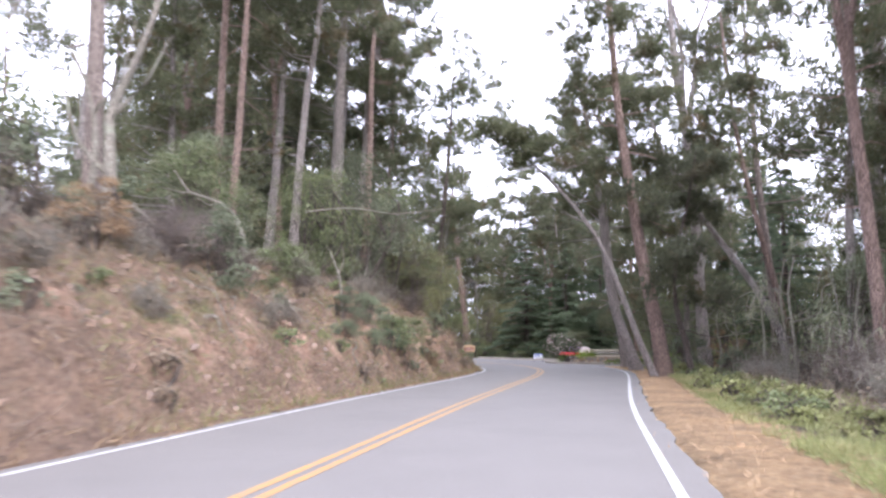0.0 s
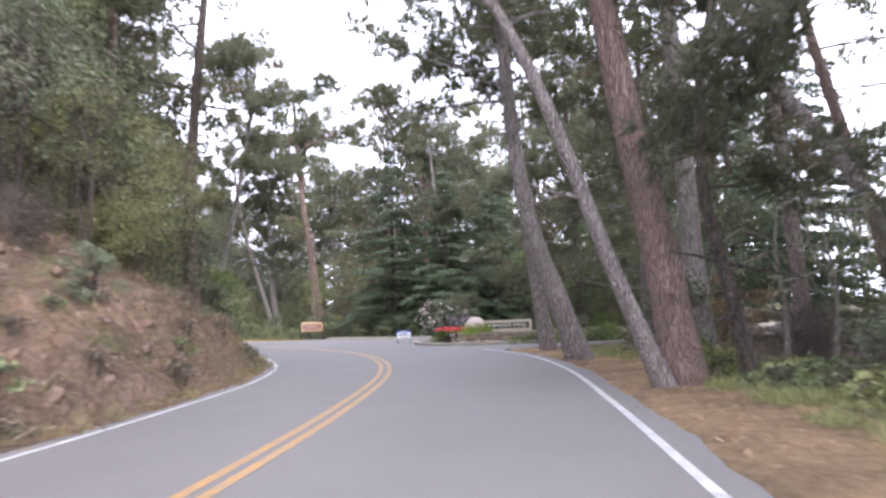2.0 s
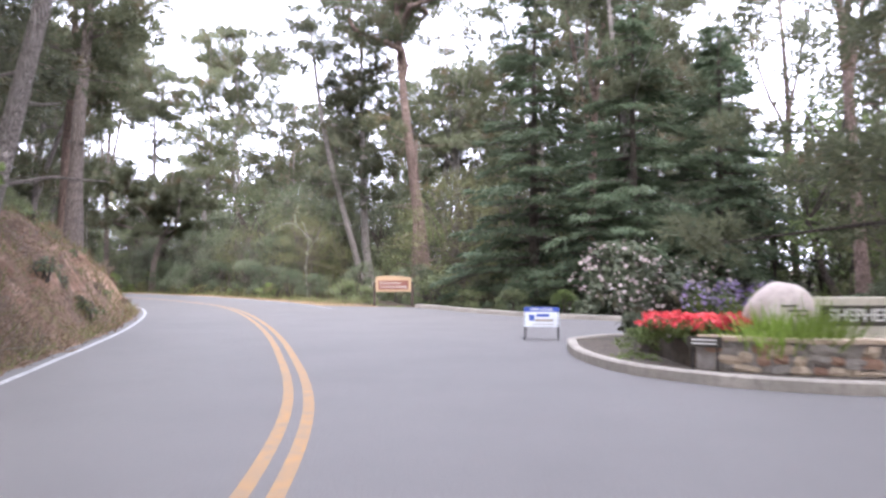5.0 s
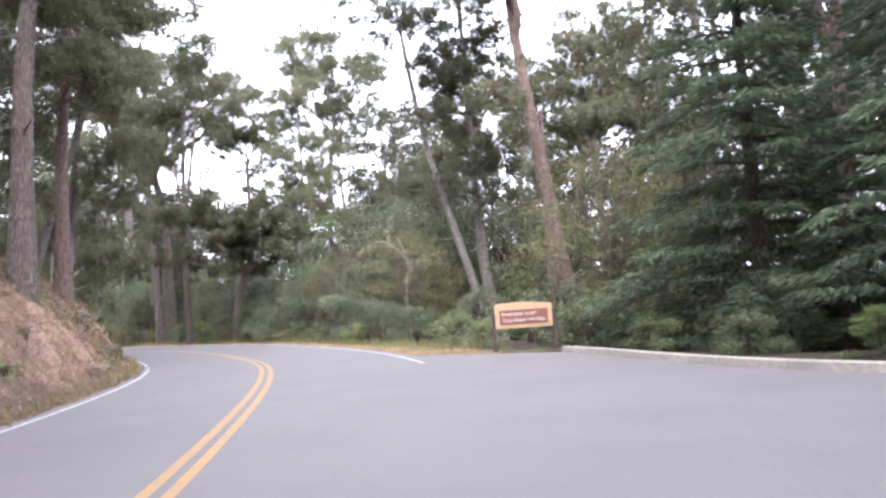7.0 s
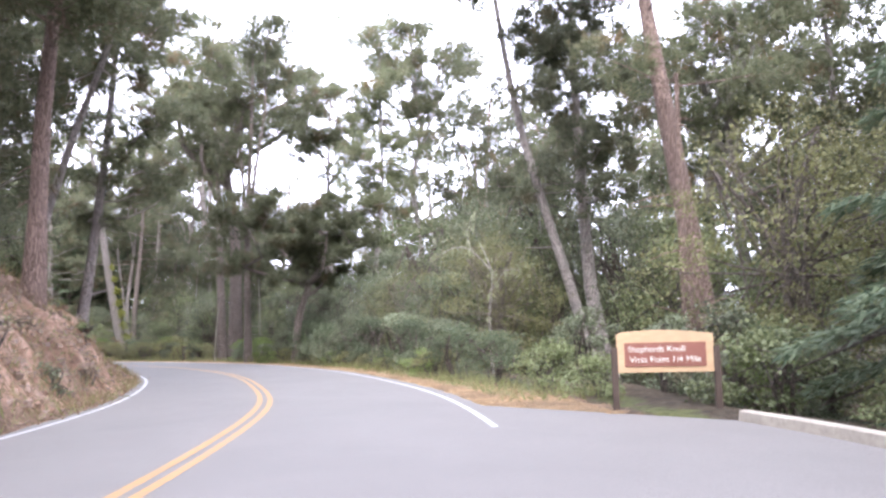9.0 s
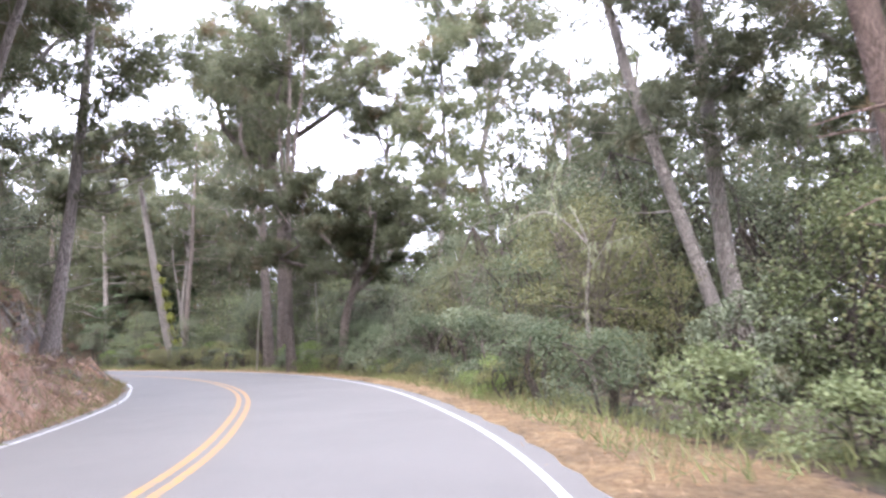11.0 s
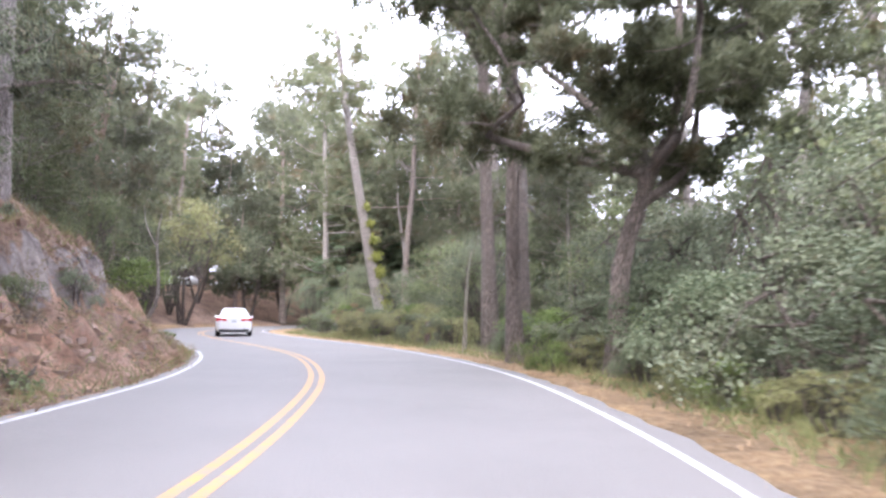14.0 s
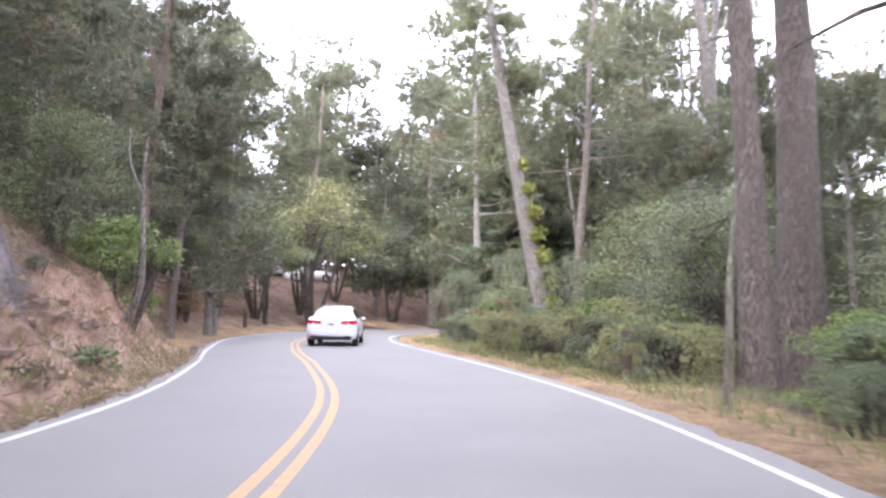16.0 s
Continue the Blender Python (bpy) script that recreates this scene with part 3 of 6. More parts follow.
def conifer(name, seed, tall, wide, material, label="", bare=0.07, whorls=25, per=9):
    """A dense dark conifer: tiers of drooping flat sprays round a straight trunk."""
    rng = np.random.default_rng(seed)
    e = new(name)
    tagged(e, label or "dense dark-green conifer with tiers of drooping sprays", "tree")
    ln = stem_line(rng, tall, (0, 0), 0.06)
    u = np.linspace(0, 1, len(ln))
    part_from("trunk", *tube(np.vstack([ln[0] - [0, 0, 0.4], ln]), np.r_[tall * 0.02, tall * 0.018 * (1 - 0.92 * u)], 9, 0.05), BARK_DARK, e, smooth=True)
    tri_v, wood = [], []
    for i in range(whorls):
        at = bare + (1 - bare) * (i / whorls) ** 0.92
        for j in range(max(4, int(per * (1.1 - at)))):
            a = along(ln, min(0.985, at + rng.uniform(-0.012, 0.012)))
            th = rng.uniform(0, 2 * np.pi)
            ln_b = wide / 2 * (1 - at) ** 0.75 * rng.uniform(0.6, 1.15) + 0.25
            h = np.array([math.cos(th), math.sin(th), 0])
            s = np.array([-h[1], h[0], 0])
            droop = rng.uniform(0.1, 0.32)
            if j % 2 == 0:
                wood.append(tube([a, a + h * ln_b * 0.5 + [0, 0, -0.02 * ln_b], a + h * ln_b * 0.95 - [0, 0, droop * ln_b * 0.8]], np.array([0.035, 0.022, 0.006]) * (1 + ln_b * 0.25), 4))
            k = int(60 + 95 * ln_b)
            t = rng.uniform(0.12, 1, k) ** 0.8
            w = (0.34 * ln_b * (1.05 - t) + 0.16) * rng.uniform(-1, 1, k)
            c = a + t[:, None] * ln_b * h + w[:, None] * s + np.c_[0 * t, 0 * t, 0.1 * ln_b * t - droop * ln_b * t**2 - 0.12 * np.abs(w) + rng.normal(scale=0.05, size=k)]
            out = (h + 0.8 * np.sign(w)[:, None] * s + [0, 0, -0.15]) + 0.35 * rng.normal(size=(k, 3))
            out /= np.linalg.norm(out, axis=1)[:, None]
            across = np.cross(out, [0, 0, 1.0] + 0.5 * rng.normal(size=(k, 3)))
            across /= np.linalg.norm(across, axis=1)[:, None] + 1e-9
            size = rng.uniform(0.13, 0.3, (k, 1))
            tri_v.append(np.stack([c + across * size * 0.13, c - across * size * 0.13, c + out * size + [0, 0, -0.05]], 1).reshape(-1, 3))
    tagged(part_from("branchwork", *joined(wood), BARK_DARK, e), kind="stuff")
    v = np.vstack(tri_v)
    part_from("crown", v, np.arange(len(v)).reshape(-1, 3), material, e)
    return e


def plant(ob, x, y, turn=0.0, size=1.0, sink=0.05):
    ob.matrix_basis = pose(x, y, floor_at(x, y) - sink, 0, 0, turn) @ Matrix.Scale(size, 4)
    return ob


def again(ob, x, y, turn=0.0, size=1.0, sink=0.05):
    return copy_thing_scaled(ob, pose(x, y, floor_at(x, y) - sink, 0, 0, turn), size)


def copy_thing_scaled(ob, m, size):
    c = copy_thing(ob, m)
    c.matrix_basis = m @ Matrix.Scale(size, 4)
    return c


# single trees by the road, each with its own stem
plant(pine("pine_tree", 11, 17, 0.62, BARK_GREY, NEEDLES, line=[(0, 0, 0), (-0.6, 0, 1.8), (-1.1, 0.1, 3.4), (-1.45, 0.2, 5.6), (-1.6, 0.2, 8), (-1.9, 0.4, 11), (-2.6, 0.6, 16)], split=True, bare=0.6, label="grey-barked pine with a curved leaning trunk beside the road"), 10.2, 39.9)
plant(pine("pine_tree", 12, 15, 0.5, BARK_GREY, NEEDLES, line=[(0, 0, 0), (-0.4, 0, 3), (-0.78, 0, 6), (-1.0, 0.2, 10), (-0.9, 0.3, 15)], split=True, bare=0.66, label="slightly leaning grey-barked pine at the side road's mouth"), 11.02, 45.6)
plant(pine("pine_tree", 13, 14, 0.29, BARK_GREY, NEEDLES, line=[(0, 0, 0), (-0.88, 0, 2.2), (-1.65, 0, 4.4), (-2.45, 0.1, 6.2), (-3.8, 0.2, 8), (-5.4, 0.3, 9.6), (-6.7, 0.5, 10.6)], split=True, bare=0.74, pads=8, reach=2.2, label="thin pine leaning far over towards the road"), 9.0, 32.2)
plant(pine("pine_tree", 14, 19, 0.72, BARK_RED, NEEDLES, line=[(0, 0, 0), (-0.25, 0, 2), (-0.75, 0.1, 5), (-1.3, 0.2, 9), (-1.7, 0.3, 13), (-2, 0.4, 19)], split=True, bare=0.62, label="thick red-barked pine standing beside the road"), 9.5, 32.6)
plant(pine("pine_tree", 15, 10, 0.28, BARK_DARK, NEEDLES_DARK, line=[(0, 0, 0), (-0.25, 0, 1.5), (-0.6, 0, 3), (-0.55, 0.1, 5), (0.1, 0.2, 7.5), (0.6, 0.2, 10)], split=True, bare=0.4, pads=10, label="thin dark crooked pine"), 10.7, 32.6)
plant(pine("pine_tree", 16, 21, 0.85, BARK_RED, NEEDLES, line=[(0, 0, 0), (-0.5, 0, 4), (-1.1, 0, 9), (-1.7, 0, 14), (-2.2, 0, 22)], split=True, bare=0.78, fork=3, spread=4.8, pads=26, reach=3.4, pad_size=1.5, flat=0.4, label="tall straight red-barked pine behind the wooden sign"), 3.2, 86.2)
plant(pine("pine_tree", 17, 8, 0.42, BARK_RED, NEEDLES, line=[(0, 0, 0), (-0.1, 0, 4), (0, 0, 9.5)], split=True, bare=0.95, pads=2, stubs=12, label="broken red-barked pine trunk with short stubs"), 2.5, 85.0)
plant(pine("pine_tree", 18, 18, 0.6, BARK_GREY, NEEDLES_DARK, line=[(0, 0, 0), (-0.7, 0, 4), (-0.9, 0, 9), (-1, 0.1, 13), (-1.1, 0.1, 19)], split=True, bare=0.4, pads=26, reach=3.0, flat=0.8, label="upright pine with dark needle pads"), -0.6, 91.2)
plant(pine("pine_tree", 19, 15, 0.46, BARK_GREY, NEEDLES_DARK, line=[(0, 0, 0), (-1.1, 0, 4), (-2.6, 0, 9.5), (-3.4, 0, 14), (-3.9, 0, 18)], split=True, bare=0.6, pads=10, label="slanting thin pine with a broken limb"), -0.9, 90.4)
plant(pine("pine_tree", 20, 8.4, 0.44, BARK_OLD, NEEDLES, line=[(0, 0, 0), (0.1, 0.1, 2.2), (0.35, 0.3, 3.4), (0.7, 0.55, 4.5), (1.0, 0.8, 5.6), (1.1, 0.9, 9.2)], split=True, bare=0.5, fork=6, spread=4.9, pads=46, reach=2.2, tufts=74, stubs=6, flat=0.42, pad_size=0.92, lift=(-0.2, 0.5), label="low dark pine with a forked trunk and a spreading crown"), -18.1, 97.5)
plant(pine("pine_tree", 21, 20, 0.44, BARK_OLD, NEEDLES, line=[(0, 0, 0), (-0.1, 0, 4), (-0.1, 0, 9), (0.1, 0, 14), (0.2, 0, 21)], split=True, bare=0.4, fork=2, spread=3.2, pads=24, reach=3.0, pad_size=1.5, flat=0.4, label="tall grey-brown pine trunk close to the road"), -22.6, 99.7)
plant(pine("pine_tree", 22, 22, 0.95, BARK_OLD, NEEDLES, line=[(0, 0, 0), (0, 0, 7), (-0.3, 0, 11), (-1.2, 0.2, 15), (-1.6, 0.2, 24)], split=True, bare=0.66, fork=6, spread=6.4, pads=56, reach=3.0, pad_size=1.5, flat=0.36, label="tall forked pine with thick grey trunk"), -29.5, 108.0)
plant(pine("pine_tree", 23, 21, 0.6, BARK_OLD, NEEDLES, line=[(0, 0, 0), (-0.3, 0, 7), (-0.6, 0, 14), (-0.8, 0.2, 23)], split=True, bare=0.58, fork=3, spread=4.4, pads=32, reach=3.0, pad_size=1.5, flat=0.4), -28.6, 105.4)
plant(pine("pine_tree", 24, 22, 0.42, BARK_GREY, NEEDLES, line=[(0, 0, 0), (0, 0, 7), (0.5, 0, 12), (0.3, 0.2, 22)], split=True, bare=0.46, pads=34, reach=3.4, pad_size=1.35, flat=0.4), -18.0, 107.5)
plant(pine("pine_tree", 25, 24, 0.55, BARK_GREY, NEEDLES, line=[(0, 0, 0), (0.5, 0, 8), (-0.2, 0, 13), (0.6, 0, 17), (-0.4, 0.2, 26)], split=True, bare=0.68, fork=4, spread=4.8, pads=34, reach=2.6, pad_size=1.4, flat=0.36), -17.2, 112.4)
plant(pine("pine_tree", 26, 20, 0.85, BARK_GREY, NEEDLES, line=[(0, 0, 0), (-0.6, -0.6, 4), (-0.9, -1.6, 9), (-1.0, -2.6, 14), (-1.2, -3.4, 19)], split=True, bare=0.6, pads=9, reach=2.6, label="leaning pine with yellow-green ivy on its trunk"), -45.2, 114.2)
plant(pine("pine_tree", 27, 17, 0.5, BARK_GREY, NEEDLES, line=[(0, 0, 0), (0.05, 0.1, 1), (0.17, 0.3, 3), (0.4, 0.6, 7), (0.6, 0.8, 12), (0.7, 0.9, 17)], split=True, bare=0.46, pads=24, reach=3.4, pad_size=1.4, flat=0.4, label="grey pine rooted on the eroded bank"), -19.3, 84.15)
plant(pine("pine_tree", 28, 18, 0.5, BARK_RED, NEEDLES, line=[(0, 0, 0), (0.1, 0, 5), (0.3, 0.2, 10), (0.3, 0.2, 18)], split=True, bare=0.44, pads=24, reach=3.0, pad_size=1.3, flat=0.4, label="red-barked pine on the bank beside the road"), -12.6, 76.2)
plant(pine("pine_tree", 29, 18, 0.58, BARK_OLD, NEEDLES, line=[(0, 0, 0), (0.2, 0, 5), (0.5, 0.2, 10), (0.6, 0.2, 18)], split=True, bare=0.42, pads=24, reach=3.0, pad_size=1.3, flat=0.4), -8.9, 70.4)
plant(pine("pine_tree", 30, 16, 0.4, BARK_GREY, NEEDLES, line=[(0, 0, 0), (0.4, 0, 1.6), (1.0, 0, 4), (1.8, 0.2, 8), (2.4, 0.4, 13)], split=True, bare=0.6, label="slanting grey pine on top of the bank"), -1.6, 54.5)
plant(pine("pine_tree", 31, 17, 0.45, BARK_DARK, NEEDLES, line=[(0, 0, 0), (-0.05, 0, 3), (0.1, 0, 6), (0.5, 0.2, 11), (0.8, 0.3, 16)], split=True, bare=0.5, reach=4.4, label="dark pine leaning a little out from the bank"), -0.2, 43.5)
for k, (x, y, g) in enumerate([(-5.7, 38.1, 0.8), (-3.9, 36.4, 0.42), (-6.5, 44, 0.55), (-3.6, 47, 0.4), (-8, 34, 0.45), (-5.4, 52, 0.45), (-9.5, 47, 0.5), (-9, 29, 0.4), (-12, 24, 0.4), (-7.5, 26, 0.3)]):
    plant(pine("pine_tree", 40 + k, 19, g, BARK_RED if k % 2 else BARK_GREY, NEEDLES, lean=(0.8, 0.3), split=True, bare=0.55), x, y)

plant(pine("pine_tree", 55, 16, 0.42, BARK_GREY, NEEDLES, line=[(0, 0, 0), (-0.3, 0.15, 2), (-1.4, 0.8, 4.6), (-3.3, 1.9, 8), (-4.6, 2.7, 11), (-5.6, 3.2, 15)], split=True, bare=0.66, pads=10, label="slanting grey pine in the roadside wood"), 15.6, 34.0)
plant(pine("pine_tree", 56, 19, 0.4, BARK_RED, NEEDLES, line=[(0, 0, 0), (-0.4, 0.2, 3), (-1.3, 0.8, 8), (-2.0, 1.2, 13), (-2.4, 1.4, 19)], split=True, bare=0.6, pads=10), 17.0, 36.5)

plant(pine("pine_tree", 57, 15, 0.5, BARK_DARK, NEEDLES, line=[(0, 0, 0), (0.1, 0, 4), (-0.1, 0.1, 9), (0, 0.2, 15)], split=True, bare=0.2, pads=36, reach=4.8, tufts=85, flat=0.22, pad_size=1.35, lift=(-0.25, 0.2), label="dark broad cedar with layered limbs and ivy on its trunk"), 15.9, 56.6)
plant(pine("pine_tree", 58, 24, 0.5, BARK_GREY, NEEDLES, line=[(0, 0, 0), (0.1, 0, 7), (-0.1, 0.2, 14), (0.2, 0.3, 24)], split=True, bare=0.72, fork=2, pads=14), 9.4, 89.5)
plant(pine("pine_tree", 59, 22, 0.42, BARK_GREY, NEEDLES, line=[(0, 0, 0), (0.4, 0, 6), (1.3, 0, 11), (2.2, 0.2, 15), (2.0, 0.3, 22)], split=True, bare=0.66, fork=3, pads=16), 13.2, 86.0)

plant(pine("pine_tree", 33, 15, 0.32, BARK_GREY, NEEDLES, line=[(0, 0, 0), (0.4, 0.1, 1.5), (1.5, 0.4, 5), (2.8, 0.8, 9), (3.6, 1.0, 14)], split=True, bare=0.6, pads=14, label="slanting pale pine among upright trunks on the bank"), -16.4, 79.2)
plant(pine("pine_tree", 34, 23, 0.5, BARK_GREY, NEEDLES, line=[(0, 0, 0), (0.3, 0, 6), (-0.3, 0.2, 11), (0.5, 0.3, 15), (0.1, 0.4, 23)], split=True, bare=0.62, fork=5, spread=4.6, pads=26, reach=2.4, tufts=60, flat=0.3, label="old pine with bare twisted limbs and thin pads"), -50, 128)
plant(pine("pine_tree", 35, 20, 0.45, BARK_GREY, NEEDLES, line=[(0, 0, 0), (-0.3, 0, 6), (0.3, 0.2, 12), (0, 0.3, 20)], split=True, bare=0.66, fork=4, spread=4.4, pads=22, reach=2.4, tufts=60, flat=0.3, label="old pine with bare twisted limbs and thin pads"), -52.5, 122.5)

plant(pine("pine_tree", 36, 24, 0.45, BARK_GREY, NEEDLES, line=[(0, 0, 0), (0.2, 0, 7), (-0.2, 0.2, 14), (0.2, 0.3, 24)], split=True, bare=0.64, fork=4, spread=4.6, pads=30, reach=2.8, flat=0.34, label="old pine with a flat spreading crown above the wood"), -26.6, 116.6)

plant(pine("pine_tree", 37, 20, 0.4, BARK_GREY, NEEDLES, line=[(0, 0, 0), (0.3, 0, 5), (0.1, 0.1, 9), (0.8, 0.2, 13), (0.4, 0.3, 20)], split=True, bare=0.6, fork=5, spread=3.8, pads=14, reach=2.0, tufts=46, flat=0.3, label="pale pine with twisted bare limbs and few needles"), 3.0, 99.2)

# dark conifers behind the kerb
CON = conifer("conifer_tree", 60, 14, 8.0, CYPRESS)
plant(CON, 8.3, 74.6)
CON2 = conifer("conifer_tree", 61, 12, 7.5, CYPRESS)
plant(CON2, 11.7, 71.2)
for x, y, s, t in ((11.4, 81.5, 0.9, 50), (12.6, 78.5, 1.1, 120), (15.2, 72.6, 1.0, 200), (17.5, 80, 1.15, 280), (26, 70, 1.0, 20), (24, 56, 1.1, 140), (22, 48, 1.0, 60)):
    again(CON if t % 40 else CON2, x, y, t, s)
for x, y, s, t in ((-62, 124, 1.25, 10), (-66, 131, 1.35, 80), (-58, 128, 1.1, 200)):
    again(CON2, x, y, t, s)

# understory: oaks and shrubs, a near and a plainer far kind of each
OAKS = [bushy("oak_tree", 70 + i, 5.6 + i * 0.8, 5.6 + 0.6 * i, 4, 0.072, m, BARK_DARK, 36, 250, lab, "tree", 0.1)
        for i, (m, lab) in enumerate([(OAK, "coast live oak with dense small green leaves"), (OAK_GREY, "coast live oak with dull grey-green leaves"), (OAK, "rounded green coast live oak beside the road"), (OAK_GREY, "tall ragged coast live oak with grey-green leaves")])]
SHRUBS = [bushy("shrub", 80 + i, 1.5 + 0.3 * i, 2.4, 5, 0.055, m, BARK_DARK, 16, 210, lab, "shrub", 0.05, 1.0)
          for i, (m, lab) in enumerate([(OAK, "low dense green evergreen shrub"), (FRESH, "low bright-green leafy shrub"), (OAK_GREY, "low grey-green brushy shrub"), (DRY, "dry shrub with brown leaves")])]
NEAR_OAKS = [bushy("oak_tree", 75 + i, 4.4 + i, 4.8 + 0.6 * i, 5, 0.044, m, BARK_DARK, 32, 450, lab, "tree", 0.06)
             for i, (m, lab) in enumerate([(LAUREL, "bushy coast live oak close to the road"), (OAK_GREY, "bushy grey-green oak close to the road"), (SAGE, "rounded sage-green shrubby tree close to the road")])]
OLIVE = leaf_material("olive_green_leaves", (0.14, 0.15, 0.058), (0.33, 0.33, 0.145), None, 0.34)
OLIVE_OAK = bushy("oak_tree", 78, 7.6, 6.4, 5, 0.052, OLIVE, BARK_OLD, 46, 400, "tall olive-green oak with loose bright foliage beyond the sign", "tree", 0.05)
plant(OLIVE_OAK, 5.0, 81.2)
again(OLIVE_OAK, 8.3, 79.6, 140, 1.12)
again(OLIVE_OAK, -9.0, 98.2, 60, 0.95)
again(OLIVE_OAK, -1.5, 38.0, 200, 0.6)
again(OLIVE_OAK, -1.2, 41.5, 20, 0.62)
again(OLIVE_OAK, 18.4, 65.4, 300, 0.62)
again(OLIVE_OAK, 21.6, 65.2, 90, 0.55)
again(OLIVE_OAK, 25.0, 65.4, 190, 0.58)
again(OLIVE_OAK, -5.6, 93.6, 250, 0.9)
again(OLIVE_OAK, -4.4, 89.0, 30, 0.72)
again(OLIVE_OAK, -10.0, 93.8, 160, 0.66)
NEAR_SHRUBS = [bushy("shrub", 85 + i, 1.7, 2.5, 6, 0.034, m, BARK_DARK, 16, 480, lab, "shrub", 0.04)
               for i, (m, lab) in enumerate([(LAUREL, "dense green roadside shrub with small leaves"), (OAK_GREY, "grey-green roadside shrub with small leaves"), (FRESH, "bright-green leafy roadside shrub"), (OLIVE, "yellow-green bramble thicket beside the road")])]
FAR_OAKS = [bushy("oak_tree", 90 + i, 7.0 + i * 1.2, 7.5 + 0.6 * i, 3, 0.2, m, BARK_DARK, 30, 105, "distant evergreen oak in the forest", "tree", 0.08, twigs=False)
            for i, m in enumerate([OAK, OAK_GREY, OAK])]
FILL = [pine("pine_tree", 100 + i, 17 + 2 * i, 0.42 + 0.05 * i, (BARK_GREY, BARK_RED, BARK)[i % 3], (NEEDLES, NEEDLES_DARK)[i % 2], lean=((-1) ** i * 0.9, 0.5), crook=0.32, bare=0.5 - 0.03 * i, pads=17, tufts=44, per=8, reach=4.2, pad_size=1.4, blade=(0.34, 0.03), fork=(0, 2, 0, 3)[i], spread=2.6) for i in range(4)]
FAR_PINES = [pine("pine_tree", 110 + i, 18 + 2 * i, 0.5, (BARK_GREY, BARK_RED, BARK)[i % 3], (NEEDLES, NEEDLES_DARK)[i % 2], lean=((-1) ** i * 0.9, 0.4), crook=0.32, bare=0.36, pads=17, tufts=24, near=False, blade=(0.5, 0.05), per=5, fork=(0, 2, 3, 0)[i], reach=4.6, stubs=3, pad_size=1.7, label="distant Monterey pine in the forest") for i in range(4)]
FULL = [pine("pine_tree", 120 + i, 12.5 + 1.5 * i, 0.4, (BARK_GREY, BARK)[i % 2], (NEEDLES, NEEDLES_DARK, NEEDLES)[i], lean=(0.5, 0.3), crook=0.2, bare=0.14, pads=32, tufts=34, reach=3.8, pad_size=1.4, flat=0.62, blade=(0.36, 0.036), per=7, stubs=2, label="full-crowned young Monterey pine with low limbs") for i in range(3)]
BROAD = [pine("pine_tree", 130 + i, 18 + 2.5 * i, 0.62, (BARK_GREY, BARK)[i], NEEDLES, lean=(0.8, -0.4), crook=0.35, bare=0.5, pads=34, tufts=56, reach=4.4, pad_size=1.8, flat=0.36, blade=(0.36, 0.032), per=8, fork=4, spread=4.6, label="old Monterey pine with a broad flat-topped crown") for i in range(2)]
used = set()


def stand(kinds, i, x, y, turn=0.0, size=1.0):
    """Set the first of a kind itself, and copies after that."""
    ob = kinds[i % len(kinds)]
    if ob.name in used:
        return again(ob, x, y, turn, size)
    used.add(ob.name)
    return plant(ob, x, y, turn, size)


rng = np.random.default_rng(5)
taken = [(ob.matrix_basis.translation.x, ob.matrix_basis.translation.y) for ob in scene.objects if ob.name.startswith("pine_tree") and ob.parent is None]


# brush on top of the bank, thick from the start of the bend
for i, (yy, off, size) in enumerate([(22, 7.5, 0.7), (25, 9, 0.8), (28.5, 6.2, 0.72), (31.5, 5.0, 0.8), (33.5, 7.5, 0.95), (36, 4.6, 0.85), (39, 5.2, 0.95), (41, 7.6, 1.0), (43.5, 4.4, 0.8), (47, 5.5, 0.9), (50, 4.2, 0.7), (54, 5.5, 0.9), (58, 4.6, 0.7), (62, 6.0, 0.9), (66, 8.5, 0.7), (71, 9, 0.7), (76, 9, 0.8), (80, 10, 0.8), (85, 9, 0.8), (89, 7.5, 0.9), (92, 6.0, 0.8), (94.5, 5.5, 0.75), (97, 6.5, 0.9), (99, 7.0, 1.0), (100.5, 5.5, 0.8), (16, 11, 0.8), (12, 9, 0.7)]):
    stand(OAKS, i, *by_road(yy, -1, off), rng.uniform(0, 360), size)
# green wall on the outside of the second bend
for i, (x, y, size) in enumerate([(-7.2, 91.2, 0.95), (-12.4, 96.0, 0.9), (-15.0, 98.4, 0.8), (-16.6, 97.6, 0.55), (-31.6, 108.0, 0.85), (-20.6, 102.6, 0.6)]):
    stand(NEAR_OAKS, i, x, y, 75 * i, size)
for i, (x, y, size) in enumerate([(-3.4, 93.5, 1.0), (-7.5, 97, 1.1), (-12, 101, 1.1), (-20.5, 105.5, 0.8), (2.0, 97, 1.2), (6.5, 94, 1.2), (5.6, 85.5, 0.9), (-1, 103, 1.3), (-24.5, 108, 0.9), (-34.5, 111, 0.7), (-38.5, 111.2, 0.62), (-20, 110, 1.1), (-7, 104, 1.2), (-42, 112.5, 0.5), (-47.5, 113.6, 0.55), (-51, 117, 0.8), (-36, 115, 0.9)]):
    stand(OAKS, i + 2, x, y, rng.uniform(0, 360), size)
